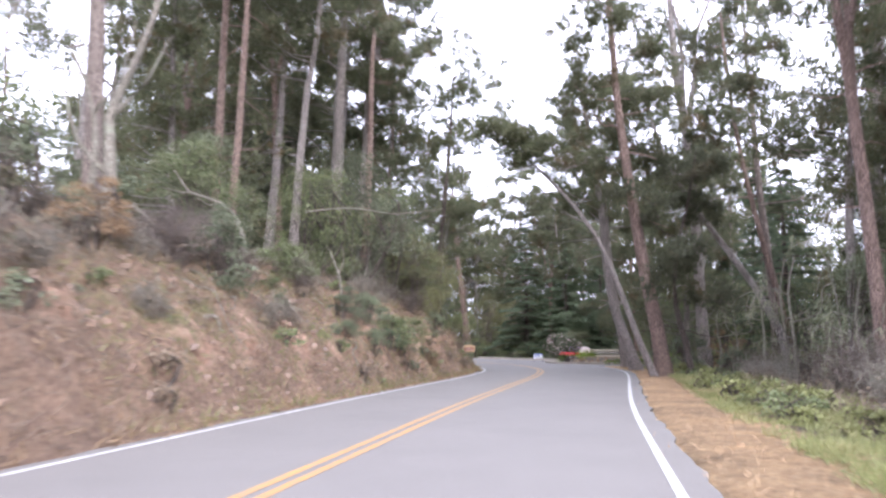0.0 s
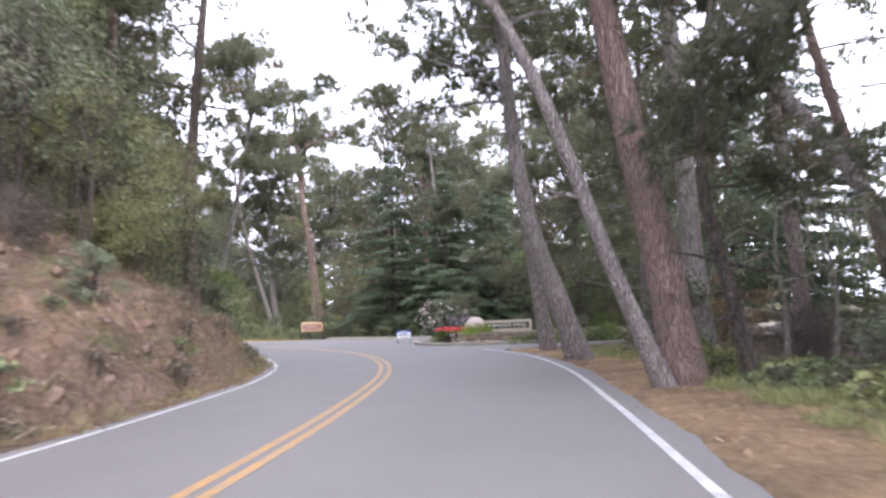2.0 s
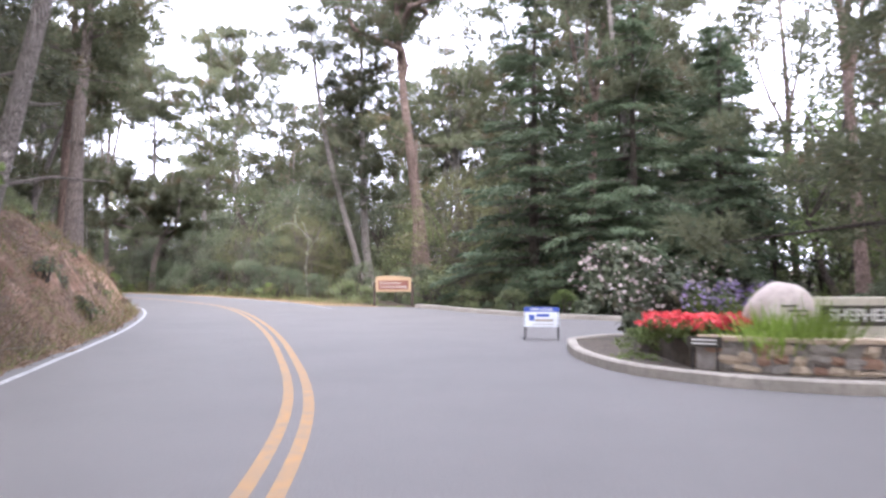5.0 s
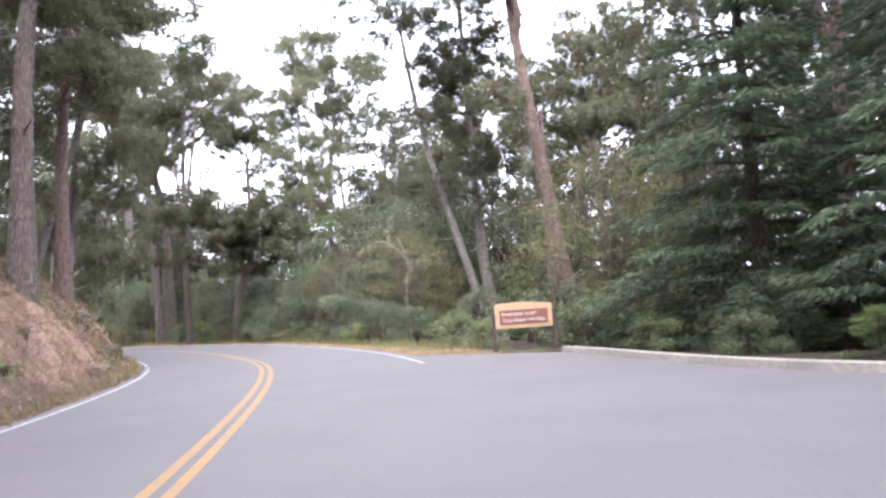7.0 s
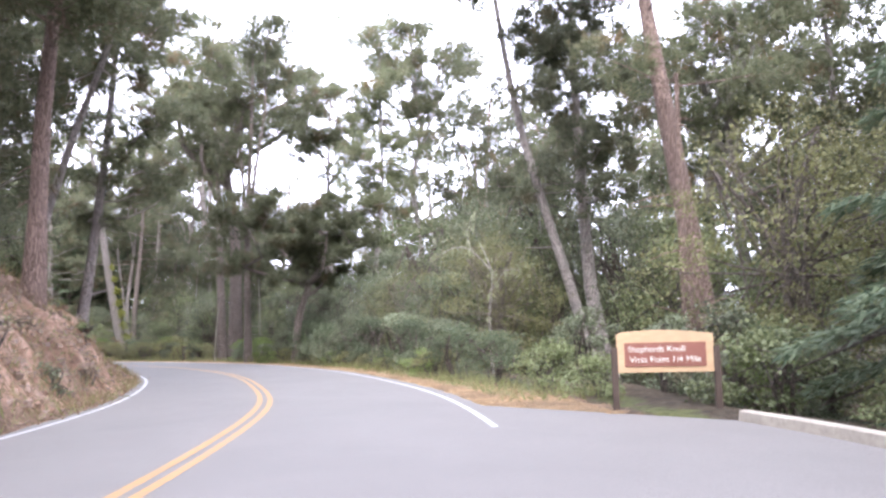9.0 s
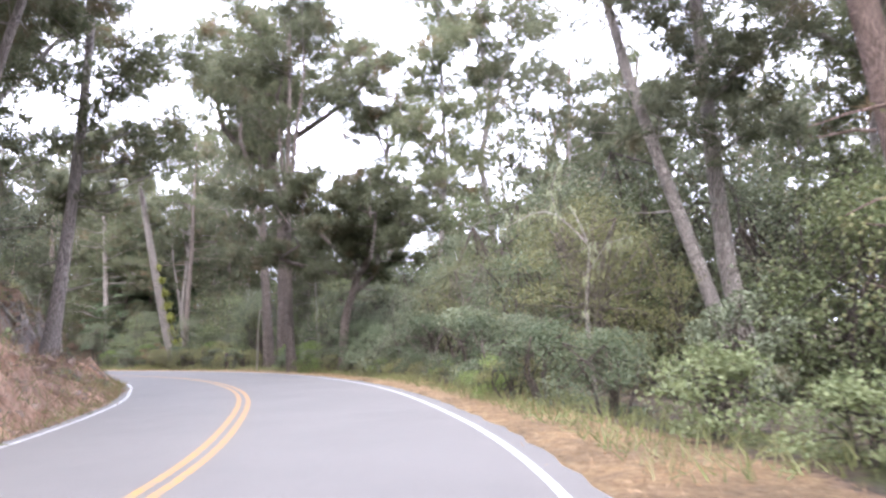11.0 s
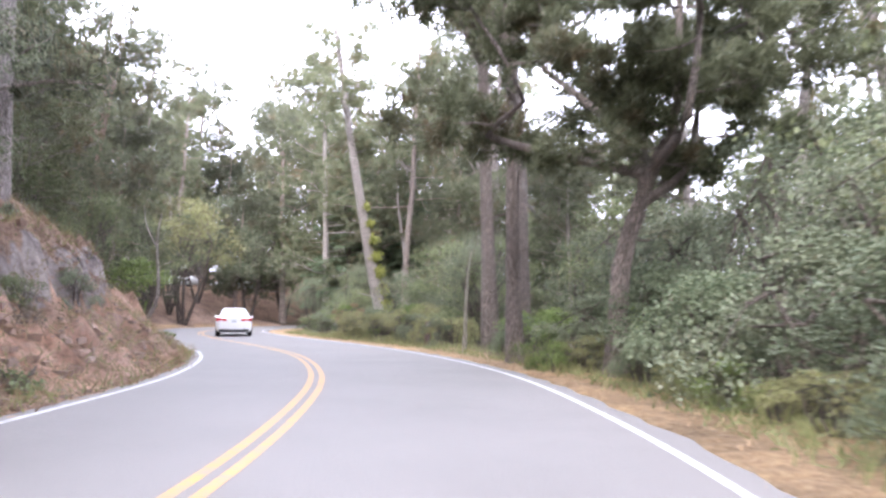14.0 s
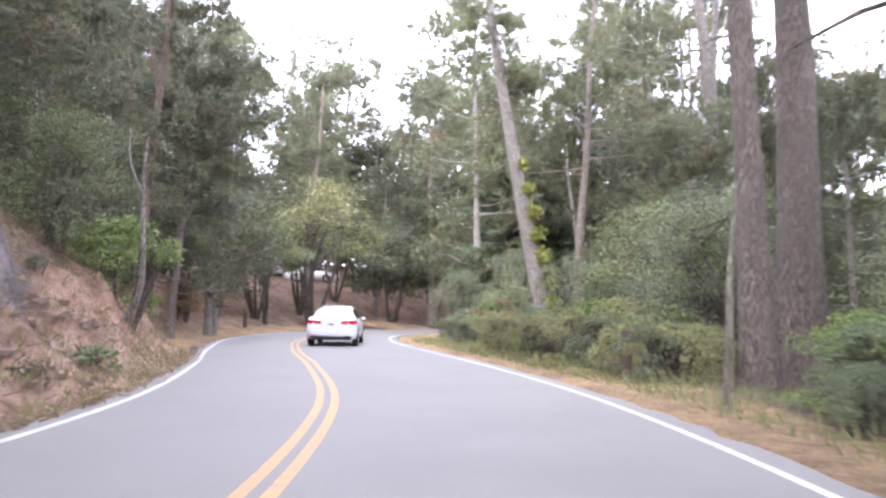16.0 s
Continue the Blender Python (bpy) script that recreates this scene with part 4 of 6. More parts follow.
for i, (x, y, size) in enumerate([(-5, 97.8, 1.2), (-11.5, 99.8, 1.25), (-3, 99.5, 1.5), (-9, 103, 1.6), (-15.5, 104, 1.15), (-17, 112, 1.2), (-1.8, 94.2, 1.1), (2.5, 92.5, 1.2), (-24, 112.5, 0.9), (-29, 113, 0.8), (-20.6, 113.5, 1.0)]):
    stand(OAKS, i + 1, x, y, 67 * i, size)
# brush in front of the leaning pine, and the dark edge of the woods behind the entrance
for i, (x, y, size) in enumerate([(-2.4, 43.4, 0.75), (-0.6, 45.6, 0.55)]):
    stand(NEAR_OAKS, i + 1, x, y, 50 + 95 * i, size)
for i, (x, y, size) in enumerate([(21, 76, 1.1), (24.2, 74.6, 1.2), (27.4, 77, 1.3), (30.5, 75, 1.2), (22.5, 81, 1.5), (33.5, 79, 1.4), (18.4, 78.5, 1.2), (36.5, 72.5, 1.3)]):
    stand(OAKS, i, x, y, 59 * i, size)
# dark trees on the slope past the bank, and on the far side of the last bend
HIGH_OAKS = [bushy("oak_tree", 95 + i, 7.4 + i, 6.6, 4, 0.08, m, BARK_DARK, 34, 220, "dark oak with a bare stem under a spreading crown", "tree", 0.52)
             for i, m in enumerate([OAK, OAK_GREY])]
for i, (x, y, size) in enumerate([(-60, 101.5, 1.0), (-65, 105, 1.1), (-70, 109, 1.1), (-75, 114, 1.05), (-80, 119, 1.0), (-77, 123, 1.2), (-80, 129, 1.3), (-84, 125, 1.3), (-68, 109, 0.9), (-56, 98, 1.0)]):
    stand(HIGH_OAKS, i, x, y, 71 * i, size)
plant(bushy("oak_tree", 98, 8.8, 7.2, 4, 0.085, OLIVE, BARK_DARK, 40, 230, "tall round-headed yellow-green oak past the last bend", "tree", 0.48), -71.5, 113.6, 0, 1.32)
for i, (x, y, size) in enumerate([(-48, 92, 0.9), (-52, 95.5, 1.0), (-57, 92, 1.3), (-64, 97, 1.3), (-72, 103, 1.4), (-44, 87, 1.0), (-52, 86, 1.2), (-82, 110, 1.3), (-56, 121, 0.9), (-60, 119, 0.7), (-50, 123, 1.1), (-90, 133, 1.7)]):
    stand(OAKS, i, x, y, rng.uniform(0, 360), size)
# brush beyond the verge at the start
for i, (yy, off, size) in enumerate([(10, 10, 0.6), (18, 10, 0.6), (25, 11, 0.7), (34, 9.5, 0.6), (38, 10.5, 0.7), (27, 14, 0.9), (33, 13, 1.1), (22, 8.5, 0.75), (29, 8.5, 0.8), (36.5, 8.2, 0.7), (31, 11.5, 1.0), (19, 14, 1.0), (40, 13, 1.0)]):
    stand(OAKS, i + 1, *by_road(yy, 1, off), rng.uniform(0, 360), size)


# fuller pines that close the view on both sides
for i, (x, y, size) in enumerate([(-26, 84, 0.95), (-31, 88, 1.0), (-36, 90, 0.9), (-41, 92.5, 0.95), (-46, 95, 0.85), (-24, 79, 1.1), (-43, 87, 1.1), (-51, 99.5, 0.85), (-57, 102.5, 0.9), (-62, 95, 1.15), (-68, 101, 1.2), (-55, 90, 1.2), (-73, 106, 1.1), (-78, 122, 0.9), (-18, 78, 0.9), (-16, 72, 1.0), (-9, 60, 0.8), (-7.5, 55, 0.8), (-12, 66, 0.9), (20.5, 34, 1.0), (17.5, 27, 0.9), (21, 30, 1.0), (16.4, 21, 0.8), (14.9, 46.4, 0.95), (22, 18, 1.2), (24, 28, 1.2), (25, 38, 1.1), (-12, 33, 1.0), (-11, 50, 1.0), (3, 102, 0.9), (-40, 116.5, 0.8), (-46, 121, 0.85), (10, 88, 1.0), (-88, 120, 1.1), (-52, 130, 1.0), (-72, 132, 1.2), (-66.5, 126, 0.9), (-60, 125, 1.0), (-63, 139, 1.3), (-79, 137, 1.3), (-71, 147, 1.4), (-85, 146, 1.4), (-56, 146, 1.4), (-92, 128, 1.2), (-62, 121.8, 1.5), (-69.5, 130, 1.7), (-77, 127, 1.6), (-58, 132, 1.6), (-86, 136, 1.8), (-96, 126, 1.8), (-67, 140, 1.8), (-92, 121, 1.5), (-92, 112, 1.7), (-74, 97, 1.6), (-64, 88, 1.6), (-100, 140, 1.9), (0, 110, 0.9), (7, 106, 0.85), (14, 99, 1.4), (5, 116, 0.85), (-3, 120, 0.85), (-26, 112, 0.6), (-29, 119, 0.72), (-21, 117, 0.75), (-14, 113, 0.85), (-10, 106, 0.8), (-5, 99, 0.8), (-7.5, 112, 0.95), (-34, 118, 0.65), (-13, 123, 1.1), (-38, 122, 0.75), (-23.5, 122, 0.8), (-18, 119, 0.85), (-32, 126, 0.9), (-27, 131, 1.0), (-44, 131, 1.0), (-20, 131, 1.1), (-11, 117, 1.0), (1, 104, 0.85), (-28, 77, 1.0), (-38, 80, 1.4), (-15, 64, 1.2), (-16, 56, 1.25), (-15, 47, 1.3), (20, 95, 1.4), (17, 88, 1.3), (-3.4, 47.5, 0.85), (-5.5, 52, 1.0), (-3.8, 57.5, 0.8), (7.5, 91.5, 1.05), (8.5, 97, 1.1), (22.2, 68.4, 1.2), (26.4, 68.6, 1.25), (31, 67.6, 1.25)]):
    stand(FULL, i, x, y, 61 * i, size)


def free_spots(count, box, gap, left, right, tries=9000, near=0, far=60, low=False):
    out = []
    for _ in range(tries):
        if len(out) >= count:
            break
        x, y = rng.uniform(box[0], box[1]), rng.uniform(box[2], box[3])
        s, d, wr, wl = (float(v[0]) for v in station([x], [y]))
        if (-d - wl < left if d < 0 else d - wr < right) or not near <= abs(d) <= far:
            continue
        if 46 < y < 72 and 2 < x < 34:
            continue
        if not low and d > 0 and -46 < x < 9 and y > 92 and rng.uniform(0, 1) < 0.85:
            continue
        if any((x - a) ** 2 + (y - b) ** 2 < gap * gap for a, b in out + taken):
            continue
        out.append((x, y))
    return out


for i, (x, y) in enumerate(free_spots(36, (-80, 45, 4, 140), 4.2, 7, 7.5, far=24)):
    stand(FILL, i, x, y, rng.uniform(0, 360), rng.uniform(0.8, 1.15))
for i, (x, y) in enumerate(free_spots(110, (-140, 75, 30, 200), 4.5, 18, 18, near=20, far=85)):
    stand(FAR_PINES, i, x, y, rng.uniform(0, 360), rng.uniform(0.8, 1.2))
for i, (x, y) in enumerate(free_spots(105, (-125, 70, 22, 180), 4.2, 12, 15, near=14, far=70, low=True)):
    stand(FAR_OAKS, i, x, y, rng.uniform(0, 360), rng.uniform(0.75, 1.25))
for i, (x, y) in enumerate([(-58, 103), (-66, 100), (-74, 108), (-70, 96), (-61, 90), (-50, 98), (-79, 116), (-86, 112), (-55, 125), (-62, 133), (-48, 118), (-40, 119), (-70, 140), (-81, 140)]):
    stand(FILL, i, x, y, 70 * i, 0.85 + 0.05 * (i % 4))
for i, (x, y) in enumerate([(-88, 141), (-96, 133), (-103, 126), (-108, 117), (-84, 150), (-94, 148), (-104, 140), (-112, 130), (-75, 154), (-65, 156), (-98, 108), (-90, 100), (-56, 150), (-46, 140)]):
    stand(FAR_OAKS, i, x, y, 37 * i, 2.1)
for i, (x, y) in enumerate([(-44, 128), (-21, 80), (-30, 89), (-14, 68.5), (-41, 90.5), (-9, 116), (4.5, 97)]):
    stand(BROAD, i, x, y, 83 * i, 0.9 + 0.05 * (i % 4))
# tall pines behind the brush at the start
for i, (x, y) in enumerate([(14.6, 27), (12.6, 21.5), (19.5, 44), (19, 33), (15.5, 18), (21, 25), (26, 46), (14.2, 41), (-6.2, 30.5), (-8.4, 38.5), (-10, 21), (-4.6, 41.5)]):
    stand(FILL, i, x, y, 47 * i, 0.95 + 0.06 * (i % 4))
for i, (x, y) in enumerate(free_spots(45, (-70, 32, 6, 125), 1.9, 3.6, 3.4, far=13)):
    stand(SHRUBS, (0, 2, 0, 1, 2, 0, 3, 2)[i % 8], x, y, rng.uniform(0, 360), rng.uniform(0.6, 1.2))
for i, (yy, off, size) in enumerate([(78, 2.4, 0.9), (80, 2.2, 1.0), (82.2, 2.5, 1.1), (84.5, 2.4, 1.2), (86, 2.8, 1.4), (88, 2.6, 1.3), (89.6, 3.0, 1.5), (91, 2.6, 1.3), (92.6, 3.0, 1.5), (94, 2.6, 1.1), (96.5, 2.8, 0.8), (99.2, 2.4, 0.8), (100.4, 2.6, 0.7), (101.2, 3.2, 0.9), (102.2, 2.6, 0.7), (103.4, 2.4, 0.7)]):
    stand(NEAR_SHRUBS, (0, 0, 1, 0, 1, 0, 1, 0, 0, 1, 0, 1, 2, 0, 0, 1)[i], *by_road(yy, 1, off), rng.uniform(0, 360), size)

for i, (x, y, size) in enumerate([(-35.2, 105.9, 0.9), (-33.4, 105.4, 1.0), (-36.8, 106.6, 1.0), (-31.6, 105.6, 0.9), (-38.9, 107.2, 0.9), (-34.2, 107.6, 1.2), (-29.6, 104.4, 0.8), (-41.0, 108.2, 0.9)]):
    stand(NEAR_SHRUBS, 3, x, y, 63 * i, size)

# ---------------------------------------------------------------- small materials
KERB = surface("weathered_concrete", [(0.3, (0.30, 0.265, 0.22)), (0.55, (0.45, 0.40, 0.335)), (0.8, (0.55, 0.50, 0.42))], 12, 0.9, (0.8, (0.30, 0.27, 0.23)), 30, 0.4, 0.01)
PLASTER = surface("pale_sandstone", [(0.3, (0.56, 0.51, 0.41)), (0.6, (0.70, 0.645, 0.53))], 9, 0.9, (1.5, (0.54, 0.49, 0.39)), 40, 0.3, 0.005)
DARK_PANEL = surface("dark_bronze_panel", [(0.3, (0.045, 0.038, 0.028)), (0.7, (0.08, 0.07, 0.05))], 14, 0.6)
LETTER = surface("pale_letters", [(0.3, (0.72, 0.70, 0.64)), (0.7, (0.84, 0.82, 0.77))], 30, 0.6)
BOULDER = surface("pale_granite", [(0.3, (0.44, 0.365, 0.32)), (0.55, (0.63, 0.54, 0.48)), (0.8, (0.76, 0.68, 0.61))], 7, 0.9, (1.2, (0.50, 0.41, 0.36)), 14, 0.6, 0.03)
SOIL = surface("planting_soil", [(0.3, (0.05, 0.04, 0.03)), (0.7, (0.14, 0.11, 0.08))], 8, 0.95, None, 12, 0.6, 0.03)
SIGN_TAN = surface("tan_painted_wood", [(0.3, (0.46, 0.30, 0.17)), (0.7, (0.58, 0.40, 0.245))], 5, 0.6, (2.0, (0.44, 0.30, 0.185)), 25, 0.2, 0.003, (1, 1, 4))
SIGN_BROWN = surface("brown_painted_board", [(0.3, (0.19, 0.07, 0.05)), (0.7, (0.25, 0.10, 0.075))], 6, 0.55)
POST_WOOD = surface("dark_post_wood", [(0.3, (0.045, 0.03, 0.025)), (0.7, (0.10, 0.07, 0.055))], 10, 0.85, None, 18, 0.5, 0.01, (2, 2, 0.3))
BLUE_SIGN = surface("blue_sign_plastic", [(0.3, (0.03, 0.07, 0.33)), (0.7, (0.04, 0.09, 0.40))], 4, 0.4)
WHITE_SIGN = surface("white_sign_plastic", [(0.3, (0.70, 0.72, 0.75)), (0.7, (0.78, 0.80, 0.82))], 4, 0.4)
BLACK_METAL = surface("black_steel", [(0.3, (0.015, 0.015, 0.016)), (0.7, (0.03, 0.03, 0.032))], 20, 0.5)
PETAL_RED = leaf_material("red_petals", (0.66, 0.05, 0.045), (0.92, 0.20, 0.17), None, 0.3, vivid=1.0)
PETAL_PURPLE = leaf_material("purple_petals", (0.26, 0.18, 0.36), (0.46, 0.36, 0.54), None, 0.3, vivid=1.0)
PETAL_PINK = leaf_material("pale_pink_petals", (0.45, 0.36, 0.34), (0.66, 0.55, 0.50), None, 0.3, vivid=1.0)
STONE_MATS = [surface("wall_stone_" + k, [(0.3, a), (0.7, b)], 8, 0.9, None, 20, 0.5, 0.015) for k, a, b in (
    ("tan", (0.38, 0.29, 0.20), (0.60, 0.49, 0.37)), ("rust", (0.27, 0.155, 0.105), (0.46, 0.30, 0.215)), ("grey", (0.24, 0.21, 0.18), (0.42, 0.375, 0.33)))]


def box_mesh(bm, sx, sy, sz, at=(0, 0, 0), bevel=0.0, turn=None):
    """A box with chamfered edges, added to bm."""
    m = Matrix.Translation(at) @ (turn or Matrix()) @ Matrix.Diagonal((sx, sy, sz, 1))
    got = bmesh.ops.create_cube(bm, size=1, matrix=m)
    if bevel:
        edges = list({e for v in got["verts"] for e in v.link_edges})
        bmesh.ops.bevel(bm, geom=edges, offset=bevel, segments=2, affect="EDGES", clamp_overlap=True)
    return bm


def lettering(text, size, material, parent, m, label="", depth=0.004, width=None, bold=0.012):
    c = bpy.data.curves.new("lettering", "FONT")
    c.body, c.size, c.extrude, c.align_x, c.align_y = text, size, depth, "CENTER", "CENTER"
    c.offset = bold * size
    c.materials.append(material)
    tmp = new("lettering", c)
    me = bpy.data.meshes.new_from_object(tmp.evaluated_get(bpy.context.evaluated_depsgraph_get()))
    bpy.data.objects.remove(tmp)
    co = np.empty(len(me.vertices) * 3)
    me.vertices.foreach_get("co", co)
    if width:
        span = np.ptp(co.reshape(-1, 3)[:, 0])
        m = m @ Matrix.Diagonal((width / span, 1, 1, 1))
    me.transform(m)
    ob = new("lettering", me)
    ob.parent = parent
    return tagged(ob, label) if label else ob


# ---------------------------------------------------------------- side road, kerbs and the planted entrance
def sheet(name, outline, z, material, thick=0.0, parent=None):
    bm = bmesh.new()
    f = bm.faces.new([bm.verts.new((x, y, z)) for x, y in outline])
    if thick:
        top = bmesh.ops.extrude_face_region(bm, geom=[f])
        for v in top["geom"]:
            if isinstance(v, bmesh.types.BMVert):
                v.co.z -= thick
    bmesh.ops.triangulate(bm, faces=[fc for fc in bm.faces if len(fc.verts) > 4])
    bmesh.ops.recalc_face_normals(bm, faces=bm.faces)
    return part(name, bm, material, parent)


side_outline = [tuple(v) for v in MOUTH]
side_road = sheet("side_road", side_outline, -0.004, ASPHALT, 0.1)
tagged(side_road, "pale asphalt mouth of a private side road", "road", kind="structure")


def kerb_run(name, pts, label, parent=None, wide=0.15, high=0.14):
    """Concrete kerb: one run cut into stones two metres long."""
    k = thing(name, (0, 0, 0), label, "kerb")
    tagged(k, kind="structure")
    p = spline(pts, 0.5)
    d = np.gradient(p[:, :2], axis=0)
    d /= np.linalg.norm(d, axis=1)[:, None]
    n = np.c_[d[:, 1], -d[:, 0]]
    for i in range(0, len(p) - 1, 4):
        j = min(i + 4, len(p) - 1)
        sec = np.array([(-wide, -0.1), (-wide, high - 0.02), (-wide + 0.03, high), (0, high), (0.02, high - 0.02), (0.05, -0.1)])
        rows = np.array([[*(p[q, :2] + n[q] * o), z] for q in range(i, j + 1) for o, z in sec])
        m = len(sec)
        faces = [[a * m + b, a * m + b + 1, (a + 1) * m + b + 1, (a + 1) * m + b] for a in range(j - i) for b in range(m - 1)]
        part_from("kerb_stone", rows, faces, KERB, k)
    return k


kerb_run("far_kerb", [tuple(v) for v in FAR_KERB[::3]], "low weathered concrete kerb along the side road")
ISLAND = spline([(7.9, 57.4), (7.8, 55.4), (8.3, 53.4), (9.6, 52.2), (11.5, 51.8), (14.5, 51.6), (18, 52.2), (19.5, 54.5), (18, 57.2), (14, 58.2), (10.5, 58.6), (8.6, 58.3), (7.9, 57.4)], 0.5)
kerb_run("island_kerb", [tuple(v) for v in ISLAND[::-2]], "low concrete kerb round the planted island")
terrace = sheet("planting_terrace", [(8.9, 53.5), (10.2, 52.9), (12, 52.65), (14.6, 52.55), (16.6, 53.05), (16.4, 55.6), (13, 56.4), (10, 56.6), (8.7, 55.6)], 0.42, SOIL, 0.35)
tagged(terrace, "raised terrace of dark planting soil behind the wall", "planting bed", kind="structure")
bed = sheet("planting_bed", [tuple(v) for v in ISLAND[:-1]], 0.10, SOIL)
tagged(bed, "raised planting bed of dark soil inside a kerb", "planting bed", kind="structure")

# stone wall: single stones with recessed joints
wall = thing("stone_wall", (0, 0, 0), "low dry-laid wall of tan and rust fieldstones", "wall")
wl_path = spline([(8.9, 53.2), (10.2, 52.65), (12, 52.4), (14.6, 52.3), (16.6, 52.8)], 0.2)
core = []
wd = np.gradient(wl_path[:, :2], axis=0)
wd /= np.linalg.norm(wd, axis=1)[:, None]
wn_ = np.c_[wd[:, 1], -wd[:, 0]]
sec = np.array([(-0.32, 0.05), (-0.32, 0.47), (-0.04, 0.47), (-0.04, 0.05)])
rows = np.array([[*(wl_path[q, :2] + wn_[q] * o), z] for q in range(len(wl_path)) for o, z in sec])
part_from("mortar_core", rows, [[a * 4 + b, a * 4 + b + 1, a * 4 + b + 5, a * 4 + b + 4] for a in range(len(wl_path) - 1) for b in range(3)], STONE_MATS[2], wall)
srng = np.random.default_rng(31)


def stone_mesh(seed, material):
    """A rough rounded block one unit across."""
    r = np.random.default_rng(seed)
    bm = bmesh.new()
    bmesh.ops.create_cube(bm, size=1)
    bmesh.ops.subdivide_edges(bm, edges=bm.edges, cuts=1, use_grid_fill=True)
    for v in bm.verts:
        k = (abs(v.co.x) ** 4 + abs(v.co.y) ** 4 + abs(v.co.z) ** 4) ** 0.25
        v.co *= 0.5 / max(k, 1e-6)
        v.co += Vector(r.normal(size=3)) * 0.045
    me = bpy.data.meshes.new("stone")
    bm.to_mesh(me)
    bm.free()
    me.materials.append(material)
    return me


STONES = [stone_mesh(200 + i, STONE_MATS[i % 3]) for i in range(9)]
total = np.r_[0, np.cumsum(np.hypot(*np.diff(wl_path[:, :2], axis=0).T))]
for course in range(3):
    at = srng.uniform(0, 0.2)
    while at < total[-1]:
        w = srng.uniform(0.14, 0.36)
        q = int(np.searchsorted(total, min(at + w / 2, total[-1] - 0.01)))
        ob = new("stone", STONES[srng.integers(9)])
        ob.parent = wall
        c = wl_path[q, :2] + wn_[q] * srng.uniform(-0.1, -0.07)
        ob.matrix_basis = pose(c[0], c[1], 0.125 + 0.132 * course + srng.uniform(-0.02, 0.02), 0, srng.uniform(-9, 9), math.degrees(math.atan2(wd[q][1], wd[q][0]))) @ Matrix.Diagonal((w * 1.0, srng.uniform(0.19, 0.25), srng.uniform(0.11, 0.165), 1))
        at += w

for q in range(0, len(wl_path) - 3, 3):
    (ax, ay), (bx, by) = wl_path[q, :2], wl_path[q + 3, :2]
    bm = bmesh.new()
    box_mesh(bm, math.hypot(bx - ax, by - ay) - 0.012, 0.38, 0.055, (0, 0, 0), 0.012)
    cap = part("cap_slab", bm, STONE_MATS[0], wall)
    n0 = wn_[q + 1]
    cap.matrix_basis = pose((ax + bx) / 2 - n0[0] * 0.14, (ay + by) / 2 - n0[1] * 0.14, 0.497 + 0.004 * math.sin(3 * q), 0, 0, math.degrees(math.atan2(by - ay, bx - ax)))

# name board of the entrance: stone frame, dark panel, pale letters
board = thing("entrance_sign", (11.45, 53.45, 0.44), "long sandstone entrance sign with a dark lettered panel", "sign", turn=3)
bm = bmesh.new()
box_mesh(bm, 2.25, 0.3, 0.5, (0, 0, 0.25 + 0.06), 0.025)
box_mesh(bm, 2.15, 0.34, 0.12, (0, 0, 0.02), 0.015)
part("stone_frame", bm, PLASTER, board)
bm = bmesh.new()
box_mesh(bm, 1.98, 0.03, 0.26, (0, -0.145, 0.33), 0.004)
part("lettered_panel", bm, DARK_PANEL, board)
lettering("SHEPHERD'S  KNOLL", 0.225, LETTER, board, pose(0, -0.164, 0.33, 90, 0, 0), "raised pale capital letters", width=1.8)

# boulder with plain carved marks
rock = thing("boulder", (10.05, 53.4, 0.3), "smooth pale boulder with small carved marks", "boulder")
bm = bmesh.new()
bmesh.ops.create_icosphere(bm, subdivisions=4, radius=1)
for v in bm.verts:
    v.co += v.co.normalized() * (0.10 * noise.noise(v.co * 1.3) + 0.03 * noise.noise(v.co * 4))
    v.co = Vector((v.co.x * 0.47, v.co.y * 0.34, max(v.co.z, -0.75) * 0.47 + 0.42))
part("stone_body", bm, BOULDER, rock, smooth=True)
for k, (x, z, w) in enumerate([(-0.08, 0.60, 0.2), (0.02, 0.54, 0.24), (0.05, 0.48, 0.18)]):
    bm = bmesh.new()
    box_mesh(bm, w, 0.05, 0.018, (x + 0.05, -0.30, z), 0.004)
    part("carved_mark", bm, DARK_PANEL, rock)


def flower_bed(name, x, y, wide, deep, high, petals, label, seed, count=420, size=0.07, at_z=0.1):
    r = np.random.default_rng(seed)
    e = thing(name, (x, y, at_z), label, "flowers")
    c, _ = cloud_points(r, count, (0, 0, high * 0.45), (wide / 2, deep / 2, high * 0.45), 0.1)
    part_from("green_leaves", *leaves(c, r, 0.07), FRESH, e)
    c, _ = cloud_points(r, count, (0, 0, high * 0.75), (wide / 2, deep / 2, high * 0.32), 0.5)
    part_from("blossoms", *leaves(c, r, size, 0.3, 1.0), petals, e)
    return e


for k, (x, y, w) in enumerate([(8.75, 54.0, 0.8), (9.15, 53.65, 0.8), (9.55, 53.5, 0.6)]):
    flower_bed("flower_clump", x, y, w, 0.6, 0.36, PETAL_RED, "clump of bright red flowers in the planted island", 300 + k, at_z=0.4)
for k, (x, y) in enumerate([(9.3, 54.6), (9.8, 54.7), (10.2, 54.5)]):
    flower_bed("flower_clump", x, y, 0.5, 0.4, 0.78, PETAL_PURPLE, "tall purple flowers behind the boulder", 310 + k, 120, 0.05, at_z=0.4)


LIME = leaf_material("lime_green_blades", (0.16, 0.26, 0.04), (0.36, 0.50, 0.12), None, 0.5, vivid=1.0)


